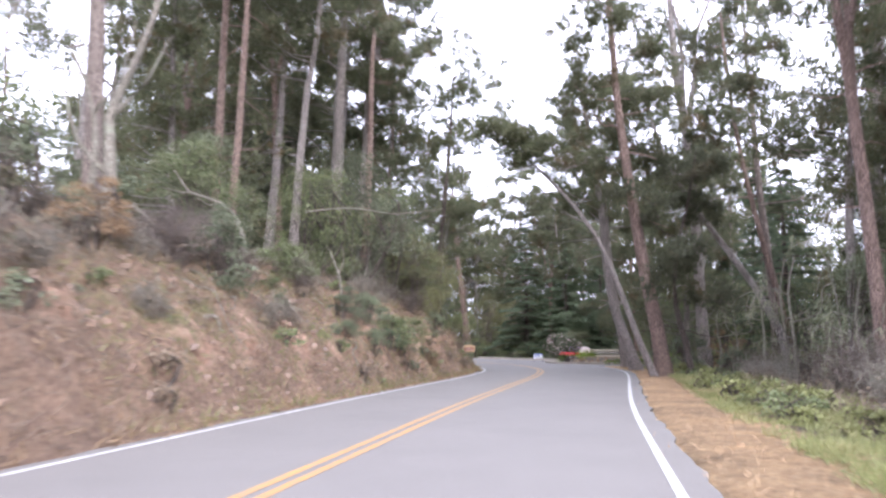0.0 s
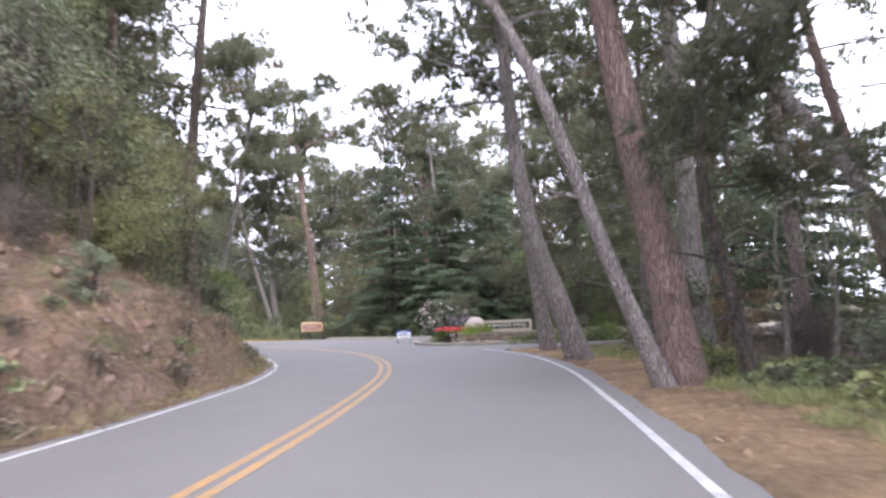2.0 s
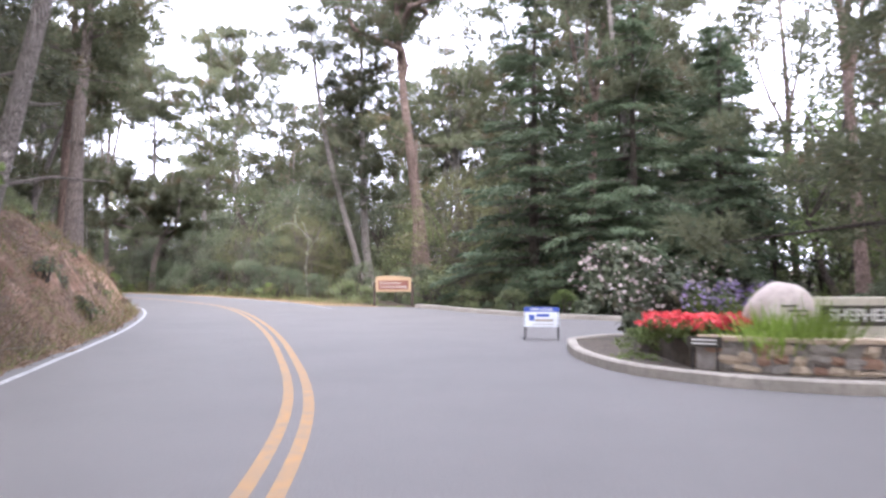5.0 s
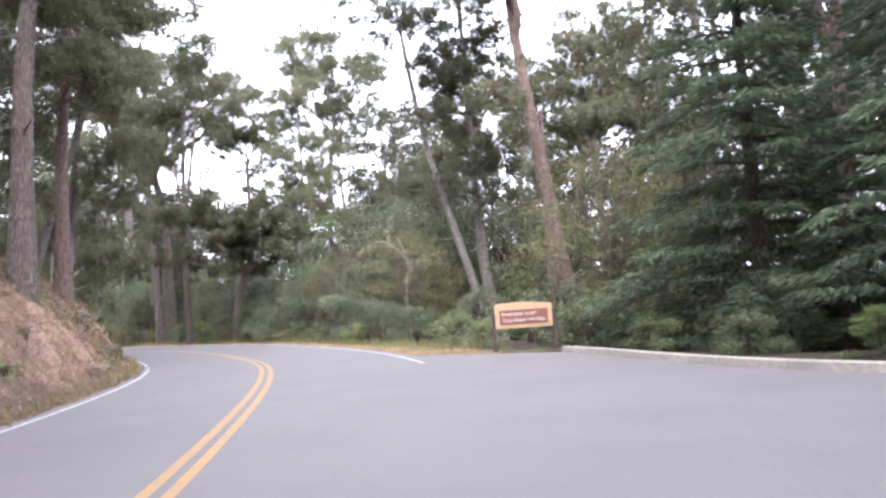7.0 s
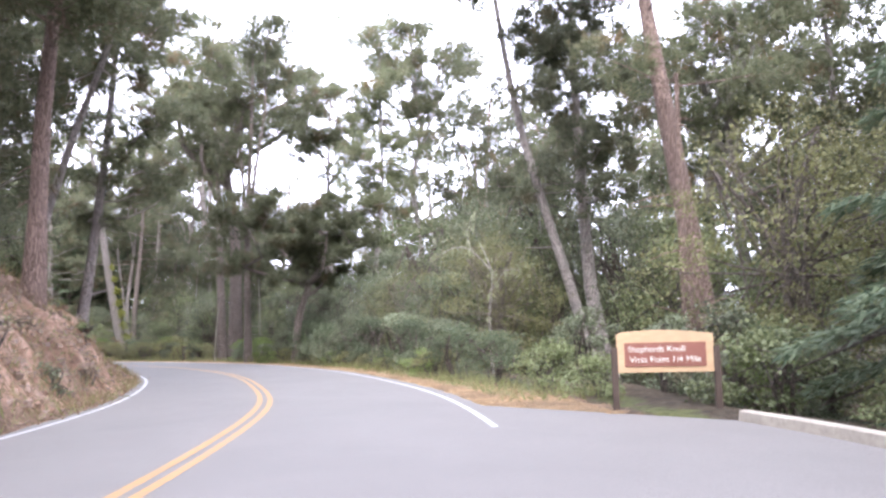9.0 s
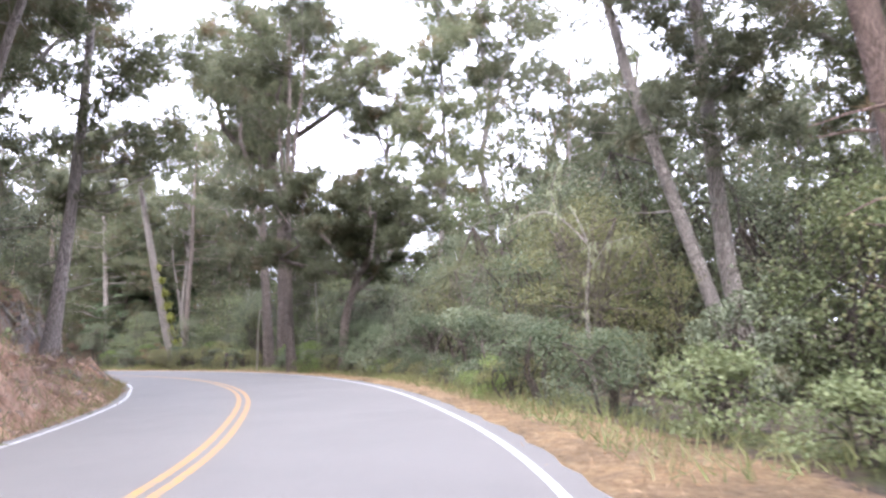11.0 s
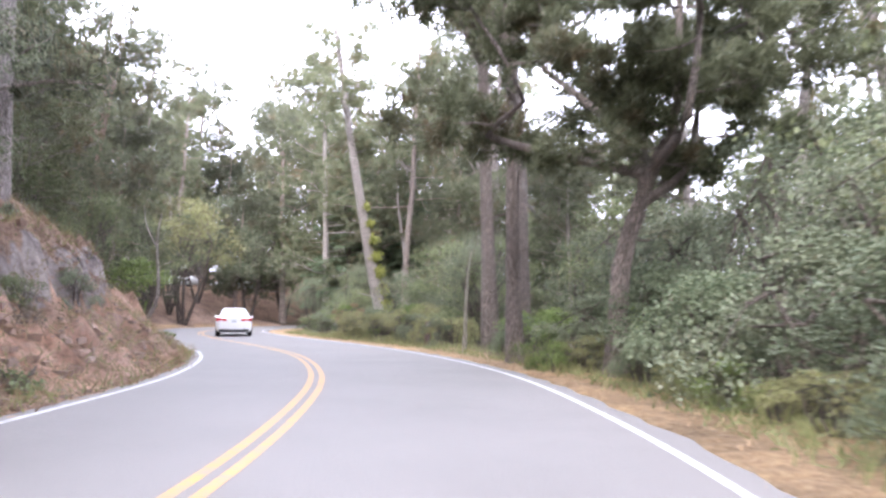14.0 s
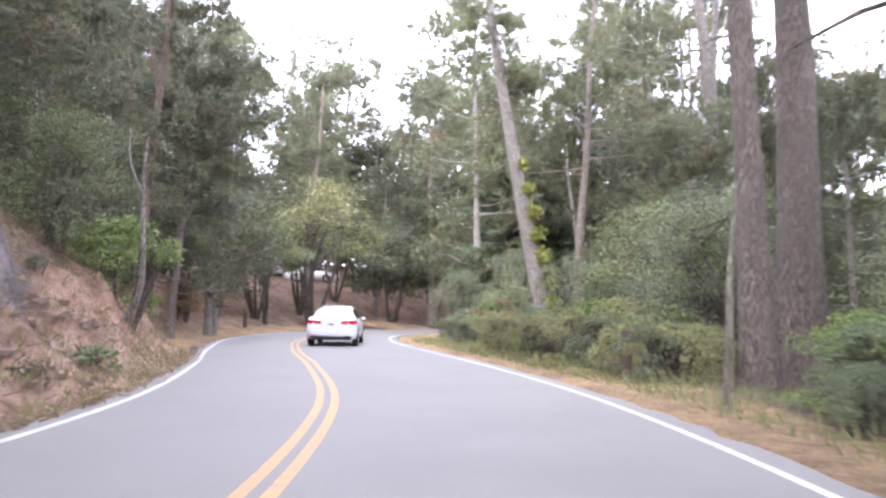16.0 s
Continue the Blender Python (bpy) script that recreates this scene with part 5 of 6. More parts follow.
def tuft(name, x, y, wide, high, material, label, seed, count=420):
    r = np.random.default_rng(seed)
    e = thing(name, (x, y, 0.42), label, "grass")
    c = np.c_[r.normal(scale=wide / 5, size=(count, 2)), np.zeros(count)]
    aim = np.c_[c[:, :2] * 1.6 / wide, np.full(count, 1.0)] + 0.3 * r.normal(size=(count, 3))
    v, f = blades(c, aim, r, 1, high, 0.012, 0.1)
    tagged(part_from("blade_tuft", v, f, material, e), kind="stuff")
    return e


tuft("grass_clump", 10.22, 53.05, 0.9, 0.52, LIME, "bright green arching grass clump before the sign", 320)
tuft("grass_clump", 9.8, 53.05, 0.9, 0.46, LIME, "bright green arching grass clump before the sign", 321)
RHODO = bushy("rhododendron", 330, 2.5, 3.2, 6, 0.15, OAK_GREY, BARK_DARK, 22, 110, "rhododendron bush with long leaves and faded pink blooms", "shrub", 0.1)
r = np.random.default_rng(331)
c, _ = cloud_points(r, 260, (0, 0, 1.5), (1.5, 1.5, 1.0), 0.85)
part_from("blossoms", *leaves(c, r, 0.13, 0.2, 1.0), PETAL_PINK, RHODO)
plant(RHODO, 10.6, 67.6)
again(RHODO, 9.6, 57.2, 200, 0.62, -0.1)
for i, (x, y, size, k) in enumerate([(8.6, 54.9, 0.35, 1), (11.6, 54.8, 0.55, 0), (13.6, 54.6, 0.6, 0), (15.0, 54.2, 0.6, 2), (16.2, 54.2, 0.7, 1), (12.8, 56, 0.7, 2), (15.5, 57, 0.8, 0), (11.2, 51.2, 0.25, 1), (12.6, 51.0, 0.4, 0), (13.9, 51.0, 0.45, 0), (15.2, 51.2, 0.5, 1), (5.6, 73.2, 0.6, 0), (7.2, 70.5, 0.6, 0), (8.9, 68.2, 0.5, 1), (6.3, 75, 0.8, 2), (8.3, 72.6, 0.8, 0), (11.5, 65.4, 0.5, 1), (4.9, 76.4, 0.7, 2), (3.9, 77.6, 0.7, 1), (1.0, 77.2, 0.6, 0), (2.2, 78.2, 0.8, 2), (-0.4, 79.2, 0.8, 0)]):
    stand(SHRUBS, k, x, y, 47 * i, size)
MAPLE_LEAF = leaf_material("maple_leaves", (0.10, 0.15, 0.055), (0.25, 0.32, 0.13), None, 0.5)
JUNIPER = bushy("juniper", 340, 0.55, 1.9, 6, 0.05, FRESH, BARK_DARK, 20, 90, "low spreading bright-green juniper before the stone wall", "shrub", 0.1)
plant(JUNIPER, 12.3, 51.55)
for x, y, t, s in ((13.5, 51.35, 80, 1.0), (14.8, 51.3, 150, 1.1), (16.2, 51.6, 220, 1.0), (8.35, 54.3, 40, 0.5)):
    again(JUNIPER, x, y, t, s)
MAPLE = bushy("maple_tree", 345, 7.5, 5.6, 4, 0.12, MAPLE_LEAF, BARK_DARK, 32, 110, "young broadleaf tree with fresh green leaves", "tree", 0.12)
plant(MAPLE, 20.2, 66.2)
again(MAPLE, 23.5, 65.0, 130, 0.9)
again(MAPLE, 18.6, 69.5, 230, 1.1)
plaque = thing("plaque", (8.95, 53.0, 0.1), "small dark plaque low among the plants", "plaque", turn=-30)
bm = bmesh.new()
box_mesh(bm, 0.42, 0.03, 0.13, (0, 0, 0.36), 0.004)
part("plate", bm, DARK_PANEL, plaque)
for x in (-0.15, 0.15):
    bm = bmesh.new()
    box_mesh(bm, 0.02, 0.02, 0.32, (x, 0.02, 0.15), 0.002)
    part("stake", bm, BLACK_METAL, plaque)
for z in (0.385, 0.34):
    bm = bmesh.new()
    box_mesh(bm, 0.3, 0.004, 0.018, (0, -0.016, z), 0.001)
    part("printed_bar", bm, LETTER, plaque)
fence = thing("iron_fence", (14.8, 57.0, 0.1), "short black iron fence behind the entrance sign", "fence", turn=-12)
for z in (0.12, 0.88):
    bm = bmesh.new()
    box_mesh(bm, 0.6, 0.025, 0.025, (0, 0, z * 0.8), 0.003)
    part("rail", bm, BLACK_METAL, fence)
for k in range(8):
    bm = bmesh.new()
    box_mesh(bm, 0.035 if k in (0, 7) else 0.018, 0.02, 0.82 if k in (0, 7) else 0.74, (-0.3 + 0.6 * k / 7, 0, 0.39), 0.003)
    part("post" if k in (0, 7) else "bar", bm, BLACK_METAL, fence)
for i, (x, y, size, k) in enumerate([(0.0, 49.4, 1.1, 0), (-1.0, 51.6, 1.3, 1), (-0.4, 47.4, 0.8, 2), (-2.3, 54.2, 1.0, 0), (-1.4, 49.2, 1.2, 0)]):
    stand(SHRUBS, k, x, y, 77 * i, size)
stand(OAKS, 0, 16.5, 57.5, 30, 0.6)
stand(OAKS, 2, 20.5, 54, 130, 0.9)
stand(FILL, 1, 16.6, 64.6, 10, 0.8)
stand(FILL, 3, 23, 66.5, 80, 0.8)
for i, (x, y) in enumerate([(26, 67), (30, 46), (31, 69), (45, 54), (44, 60), (24, 44), (46, 65), (47, 48)]):
    stand(FAR_OAKS, i, x, y, 50 * i, 0.9)

# wooden vista sign
sign = thing("wooden_sign", (2.45, 74.85, 0.0), "tan wooden park sign with a brown lettered panel on posts", "sign", turn=12)
bm = bmesh.new()
out = [(-0.75, 0.60), (0.75, 0.60), (0.75, 1.20)] + [(0.75 - 1.5 * u, 1.20 + 0.05 * math.sin(math.pi * u * 1.0) + 0.035 * u) for u in (0.1, 0.25, 0.4, 0.55, 0.7, 0.85, 0.95)] + [(-0.75, 1.20)]
f = bm.faces.new([bm.verts.new((x, -0.03, z)) for x, z in out])
ext = bmesh.ops.extrude_face_region(bm, geom=[f])
for v in ext["geom"]:
    if isinstance(v, bmesh.types.BMVert):
        v.co.y += 0.06
bmesh.ops.recalc_face_normals(bm, faces=bm.faces)
part("board", bm, SIGN_TAN, sign)
bm = bmesh.new()
box_mesh(bm, 1.26, 0.02, 0.38, (0.0, -0.038, 0.88), 0.003)
part("lettered_panel", bm, SIGN_BROWN, sign)
lettering("Shepherds Knoll", 0.135, LETTER, sign, pose(-0.13, -0.051, 0.965, 90, 0, 0), width=0.88, bold=-0.008)
lettering("Vista Point 1/4 Mile", 0.135, LETTER, sign, pose(0.0, -0.051, 0.80, 90, 0, 0), width=1.1, bold=-0.008)
for x in (-0.79, 0.79):
    bm = bmesh.new()
    box_mesh(bm, 0.1, 0.1, 1.5, (x, 0.0, 0.25), 0.008)
    part("post", bm, POST_WOOD, sign)

# folding sign at the side road
ah = thing("a_frame_sign", (7.4, 58.85, 0.0), "blue and white folding open house sign on wire legs", "sign", turn=-8)
for s_, nm in ((-1, "front_panel"), (1, "back_panel")):
    tilt = Matrix.Translation((0, s_ * 0.22, 0)) @ Matrix.Rotation(radians(-s_ * -14), 4, "X")
    bm = bmesh.new()
    box_mesh(bm, 0.70, 0.012, 0.40, (0, 0, 0.46), 0.004)
    bm.transform(tilt)
    part(nm, bm, WHITE_SIGN, ah)
    bm = bmesh.new()
    box_mesh(bm, 0.702, 0.016, 0.10, (0, 0, 0.61), 0.003)
    bm.transform(tilt)
    part("blue_band", bm, BLUE_SIGN, ah)
    if s_ < 0:
        lettering("OPEN HOUSE", 0.075, LETTER, ah, tilt @ pose(0, -0.009, 0.61, 90, 0, 0), width=0.44)
        for k, (x, z, w, h) in enumerate([(-0.19, 0.44, 0.11, 0.12), (0.03, 0.49, 0.26, 0.06), (0.06, 0.39, 0.36, 0.055), (0.04, 0.31, 0.4, 0.02)]):
            bm = bmesh.new()
            box_mesh(bm, w, 0.004, h, (x, -0.007, z), 0.002)
            bm.transform(tilt)
            part("printed_bar", bm, BLUE_SIGN if k < 2 else KERB, ah)
    for x in (-0.33, 0.33):
        v, f = tube([(tilt @ Vector((x, 0, 0.68))), (tilt @ Vector((x, 0, 0.3))), (tilt @ Vector((x, 0, -0.01)))], [0.009] * 3, 6)
        part_from("wire_leg", v, f, BLACK_METAL, ah)

# ---------------------------------------------------------------- white sedan
CAR_WHITE, n_, l_, p_ = shader("white_car_paint")
l_.new(ramp(n_, l_, noise_tex(n_, l_, 1.6, 3), [(0.3, (0.78, 0.79, 0.80)), (0.7, (0.83, 0.83, 0.84))]), p_.inputs["Base Color"])
p_.inputs["Roughness"].default_value, p_.inputs["Coat Weight"].default_value = 0.35, 0.6
CAR_GLASS = surface("tinted_car_glass", [(0.3, (0.012, 0.014, 0.016)), (0.7, (0.02, 0.022, 0.025))], 2, 0.05)
TAIL_RED, n_, l_, p_ = shader("red_lamp_lens")
l_.new(ramp(n_, l_, noise_tex(n_, l_, 40, 2), [(0.3, (0.42, 0.012, 0.02)), (0.7, (0.62, 0.03, 0.045))]), p_.inputs["Base Color"])
p_.inputs["Roughness"].default_value = 0.2
CAR_BLACK = surface("black_car_plastic", [(0.3, (0.012, 0.012, 0.013)), (0.7, (0.025, 0.025, 0.026))], 20, 0.6)
TYRE = surface("tyre_rubber", [(0.3, (0.015, 0.015, 0.015)), (0.7, (0.03, 0.03, 0.03))], 30, 0.85)
CHROME = surface("silver_alloy", [(0.3, (0.45, 0.46, 0.47)), (0.7, (0.62, 0.63, 0.64))], 15, 0.3, metal=0.9)


def sedan(name, label):
    e = new(name)
    tagged(e, label, "car")
    ys = [-2.44, -2.40, -2.30, -2.1, -1.8, -1.4, -0.9, 0, 0.9, 1.4, 1.8, 2.15, 2.35, 2.43]
    hw = [0.66, 0.80, 0.87, 0.905, 0.92, 0.925, 0.92, 0.92, 0.92, 0.915, 0.89, 0.83, 0.70, 0.5]
    lo = [0.40, 0.30, 0.25, 0.22, 0.20, 0.19, 0.19, 0.19, 0.19, 0.2, 0.21, 0.24, 0.3, 0.42]
    hi = [0.88, 0.99, 1.035, 1.045, 1.03, 1.0, 0.98, 0.96, 0.95, 0.93, 0.89, 0.82, 0.74, 0.64]
    rows = []
    for y, w, a, b in zip(ys, hw, lo, hi):
        h = b - a
        half = [(0.0, a), (0.78 * w, a), (0.95 * w, a + 0.1 * h), (w, a + 0.34 * h), (0.995 * w, a + 0.62 * h), (0.965 * w, a + 0.84 * h), (0.91 * w, b - 0.02), (0.8 * w, b + 0.005), (0.0, b + 0.025)]
        rows.append([(x, y, z) for x, z in half] + [(-x, y, z) for x, z in half[-2:0:-1]])
    m = len(rows[0])
    v = np.array(rows).reshape(-1, 3)
    f = [[i * m + j, i * m + (j + 1) % m, (i + 1) * m + (j + 1) % m, (i + 1) * m + j] for i in range(len(ys) - 1) for j in range(m)]
    bm = bmesh.new()
    vs = [bm.verts.new(p) for p in v]
    for q in f:
        bm.faces.new([vs[i] for i in q])
    bm.faces.new(vs[:m])
    bm.faces.new(vs[-m:][::-1])
    bmesh.ops.recalc_face_normals(bm, faces=bm.faces)
    part("body", bm, CAR_WHITE, e, smooth=True)
    cy = np.array([-1.85, -1.55, -1.05, -0.7, -0.3, 0.1, 0.5, 0.95, 1.4])
    top = np.array([1.035, 1.15, 1.355, 1.435, 1.465, 1.468, 1.445, 1.27, 0.97])
    tw = np.array([0.72, 0.68, 0.60, 0.575, 0.57, 0.57, 0.58, 0.64, 0.74])

    def roof(y, u, up=0.0):
        """On the cabin: u from -1 to 1 runs across the top."""
        z, w = np.interp(y, cy, top), np.interp(y, cy, tw)
        return (u * w, y, z + 0.02 * (1 - u * u) + up)

    def flank(y, v_, side, out=0.0):
        z, w = np.interp(y, cy, top), np.interp(y, cy, tw)
        base = np.interp(y, [-1.85, -1.2, 1.0, 1.4], [0.80, 0.845, 0.845, 0.80])
        return (side * (base + (w - base) * v_**1.15 + out), y, 0.96 + (z - 0.96) * v_)

    cab = []
    for y in cy:
        ring = [flank(y, k, 1) for k in (0, 0.35, 0.7, 0.93)] + [roof(y, u) for u in (0.9, 0.5, 0, -0.5, -0.9)] + [flank(y, k, -1) for k in (0.93, 0.7, 0.35, 0)]
        cab.append(ring)
    m = len(cab[0])
    part_from("cabin", np.array(cab).reshape(-1, 3), [[i * m + j, i * m + j + 1, (i + 1) * m + j + 1, (i + 1) * m + j] for i in range(len(cy) - 1) for j in range(m - 1)], CAR_WHITE, e, smooth=True)

    def patch(nm, grid, material, label=""):
        g = np.array(grid)
        a, b = g.shape[:2]
        part_from(nm, g.reshape(-1, 3), [[i * b + j, i * b + j + 1, (i + 1) * b + j + 1, (i + 1) * b + j] for i in range(a - 1) for j in range(b - 1)], material, e, label, smooth=True)

    patch("rear_window", [[roof(y, u, 0.008) for u in np.linspace(-0.88, 0.88, 9)] for y in np.linspace(-1.66, -0.82, 7)], CAR_GLASS, "sloping tinted rear window")
    patch("windscreen", [[roof(y, u, 0.008) for u in np.linspace(-0.9, 0.9, 9)] for y in np.linspace(0.6, 1.28, 7)], CAR_GLASS)
    for side in (1, -1):
        for a, b in ((-1.22, -0.38), (-0.3, 0.72)):
            patch("side_window", [[flank(y, k, side, 0.006) for k in np.linspace(0.12, 0.82 if y > -1.1 else 0.6, 4)] for y in np.linspace(a, b, 6)], CAR_GLASS)
        # tail lamp wraps round the corner
        line = [(0.36, -2.448, 0.10), (0.55, -2.445, 0.125), (0.72, -2.425, 0.14), (0.82, -2.39, 0.14), (0.885, -2.29, 0.125), (0.915, -2.14, 0.07)]
        patch("tail_lamp", [[(side * x, y, 0.855 + s_ * h / 2 + 0.012 * (1 if x > 0.6 else 0)) for s_ in (-1, 0, 1)] for x, y, h in line], TAIL_RED, "red wrap-round tail lamp")
        for wy in (-1.38, 1.42):
            wheel = new("wheel")
            wheel.parent = e
            wheel.matrix_basis = pose(side * 0.82, wy, 0.33)
            prof = [(-0.11, 0.2), (-0.11, 0.3), (-0.08, 0.33), (0.08, 0.33), (0.11, 0.3), (0.11, 0.2)]
            th = np.linspace(0, 2 * np.pi, 28, endpoint=False)
            tv = np.array([[(x, r_ * math.cos(t), r_ * math.sin(t)) for x, r_ in prof] for t in th]).reshape(-1, 3)
            k = len(prof)
            part_from("tyre", tv, [[i * k + j, i * k + j + 1, ((i + 1) % 28) * k + j + 1, ((i + 1) % 28) * k + j] for i in range(28) for j in range(k - 1)], TYRE, wheel, smooth=True)
            bm = bmesh.new()
            bmesh.ops.create_cone(bm, cap_ends=True, segments=24, radius1=0.2, radius2=0.2, depth=0.05, matrix=Matrix.Translation((side * 0.06, 0, 0)) @ Matrix.Rotation(radians(90), 4, "Y"))
            for q in range(5):
                box_mesh(bm, 0.03, 0.045, 0.2, (0, 0, 0), 0, Matrix.Translation((side * 0.1, 0, 0)) @ Matrix.Rotation(radians(72 * q), 4, "X") @ Matrix.Translation((0, 0, 0.1)))
            part("rim", bm, CHROME, wheel)
            arch = [[(side * 0.928, wy + r_ * math.cos(t), 0.33 + r_ * math.sin(t)) for r_ in (0.3, 0.375)] for t in np.linspace(-0.15, math.pi + 0.15, 16)]
            patch("wheel_arch", arch, CAR_BLACK)
        bm = bmesh.new()
        bmesh.ops.create_icosphere(bm, subdivisions=2, radius=0.5, matrix=Matrix.Translation((side * 0.965, 0.72, 1.0)) @ Matrix.Diagonal((0.17, 0.12, 0.12, 1)))
        part("door_mirror", bm, CAR_WHITE, e, smooth=True)
    bm = bmesh.new()
    box_mesh(bm, 1.5, 0.14, 0.2, (0, -2.385, 0.33), 0.05)
    part("rear_diffuser", bm, CAR_BLACK, e)
    bm = bmesh.new()
    box_mesh(bm, 0.95, 0.02, 0.025, (0, -2.46, 0.37), 0.004)
    part("diffuser_trim", bm, CHROME, e)
    bm = bmesh.new()
    box_mesh(bm, 0.72, 0.03, 0.03, (0, -2.452, 0.915), 0.006)
    part("boot_trim", bm, CHROME, e)
    plate = part("number_plate", box_mesh(bmesh.new(), 0.31, 0.016, 0.155, (0, -2.456, 0.79), 0.004), WHITE_SIGN, e)
    for x in (-0.1, -0.06, -0.02, 0.02, 0.06, 0.1):
        part("plate_bar", box_mesh(bmesh.new(), 0.022, 0.006, 0.06, (x, -2.466, 0.785), 0.001), CAR_BLACK, plate)
    return e


CAR = sedan("white_sedan", "white four-door sedan with red wrap-round tail lamps on the road")
CAR.matrix_basis = pose(-47.2, 105.05, 0.004, 0, 0, 61)
for i, (x, y, turn) in enumerate([(-83.4, 118.2, 150), (-80, 108.6, 62), (-89.6, 128, 150), (-91.5, 115.6, 140), (-101, 135.5, 152)]):
    c = copy_thing(CAR, pose(x, y, floor_at(x, y) - 0.03, 0, 0, turn))
    tagged(c, "white sedan parked among trees on the rise", "car", "parked cars")


# ---------------------------------------------------------------- dead wood, ivy, posts, rocks
def snag(name, x, y, lines, label, material=DEADWOOD, base=None, moss=0, seed=0):
    """Bare dead wood: tubes along lines given from its foot as (points, thickness)."""
    z = floor_at(x, y) - 0.05 if base is None else base
    e = thing(name, (x, y, z), label, "dead wood")
    r = np.random.default_rng(seed)
    for k, (pts, thick) in enumerate(lines):
        p = spline(pts, 0.35)
        p = p + r.normal(scale=0.02, size=p.shape) * np.linspace(0, 1, len(p))[:, None]
        part_from("trunk" if k == 0 else "branch", *tube(p, thick / 2 * np.linspace(1, 0.3, len(p)), 7, 0.08, k), material, e, smooth=True)
        if moss:
            c = p[r.integers(0, len(p), moss)] + r.normal(scale=0.05, size=(moss, 3))
            v, f = blades(c, np.tile([0, 0, -1.0], (moss, 1)), r, 1, 0.32, 0.012, 0.35)
            tagged(part_from("hanging_lichen", v, f, LICHEN, e), kind="stuff")
    return e


LICHEN = leaf_material("pale_lichen", (0.26, 0.29, 0.16), (0.46, 0.48, 0.30), None, 0.3)
snag("dead_snag", -6.0, 22.2, [([(0, 0, 0), (0.05, 0, 0.6), (-0.2, 0.1, 1.3), (-0.75, 0.1, 1.8), (-1.6, 0.1, 2.1), (-2.2, 0.2, 2.8)], 0.16), ([(-0.75, 0.1, 1.8), (-1.1, 0.3, 1.75), (-1.5, 0.3, 2.0)], 0.07), ([(-1.6, 0.1, 2.1), (-1.9, -0.2, 2.05), (-2.4, -0.2, 2.2)], 0.05)], "curved bare dead snag on the bank", seed=1)
snag("dead_snag", -3.2, 24.1, [([(0, 0, 0), (-0.05, 0, 0.9), (-0.15, 0, 1.5), (-0.5, 0.1, 2.3)], 0.11), ([(-0.15, 0, 1.5), (0.0, 0.1, 1.9), (-0.1, 0.1, 2.4)], 0.05)], "thin pale dead stem on the bank", seed=2)
snag("dead_tree", -8.0, 17.5, [([(0, 0, 0), (0.1, 0, 1.5), (-0.1, 0.2, 3), (0.5, 0.2, 4.6), (1.0, 0.3, 6.5)], 0.36), ([(-0.1, 0.2, 3), (0.8, 0, 3.8), (1.4, 0, 5)], 0.14), ([(0.1, 0, 1.5), (-0.8, 0.1, 2.4), (-1.2, 0.1, 3.8)], 0.16), ([(0, 0, 0.6), (0.7, 0, 0.8), (1.2, 0.1, 0.3)], 0.12)], "grey dead tree with bare twisting limbs", seed=3)
snag("dead_tree", -9.8, 20, [([(0, 0, 0), (0.3, 0, 1.6), (0.1, 0.2, 3.4), (-0.6, 0.2, 5.2)], 0.25), ([(0.1, 0.2, 3.4), (0.9, 0, 4.4), (1.2, 0, 6)], 0.12)], "grey dead tree with bare twisting limbs", seed=4)
for k, (x, y, z) in enumerate([(12.5, 27, 3.3), (14, 31, 3.6), (13.2, 24, 2.4), (15.5, 28, 4.6), (12.6, 34.5, 2.6), (14.5, 21, 2.0)]):
    snag("dead_tree", x, y, [([(0, 0, 0), (0.1, 0.1, 0.5 * z), (-0.1, 0, z), (0.3, 0.2, z + 1.4)], 0.14), ([(-0.1, 0, z), (-0.9, -0.2, z + 0.25), (-1.5, -0.3, z - 0.2), (-1.7, -0.3, z - 0.9)], 0.06), ([(0, 0, 0.7 * z), (0.9, -0.2, 0.8 * z), (1.5, -0.2, 1.1 * z)], 0.06), ([(0, 0, 0.45 * z), (-0.7, 0.1, 0.5 * z), (-1.2, 0, 0.42 * z)], 0.04)], "dead pine sapling hung with pale lichen", moss=24, seed=20 + k)
snag("dead_tree", -4.2, 87.6, [([(0, 0, 0), (-0.1, 0, 2), (0.1, -0.1, 3.6), (-0.3, -0.2, 4.6)], 0.12), ([(0.1, -0.1, 3.6), (-0.6, -0.3, 4.4), (-1.2, -0.5, 4.5), (-1.8, -0.7, 4.2)], 0.07), ([(-0.1, 0, 2.8), (0.6, -0.3, 3.6), (1.2, -0.4, 3.7)], 0.05), ([(-0.6, -0.3, 4.4), (-0.7, -0.4, 5.0), (-0.5, -0.4, 5.6)], 0.04)], "dead oak limb hung with pale lichen", BARK_GREY, moss=90, seed=40)
snag("fallen_branch", -5.2, 28.0, [([(0, 0, 2.6), (1.6, 0.8, 2.9), (3.4, 1.2, 2.75), (5.2, 2.0, 3.1)], 0.07)], "long bare branch reaching out from the bank trees", seed=41)
snag("dead_tree", -26.6, 101.9, [([(0, 0, 0), (0.05, 0, 1.2), (0.12, 0.0, 2.6), (0.2, 0.1, 3.4)], 0.15)], "pale dead stem beside the road", seed=42)
snag("sapling", -36.4, 95.6, [([(0, 0, 0), (0.25, 0.2, 0.5), (0.35, 0.25, 1.4), (0.2, 0.2, 2.6), (0.5, 0.2, 3.8)], 0.16), ([(0.2, 0.2, 2.6), (-0.3, 0, 3.4), (-0.6, 0, 4.2)], 0.07)], "slender pale curved tree stem on the bank", BARK_GREY, seed=43)
stand(OAKS, 0, -38.2, 94.6, 200, 0.62)
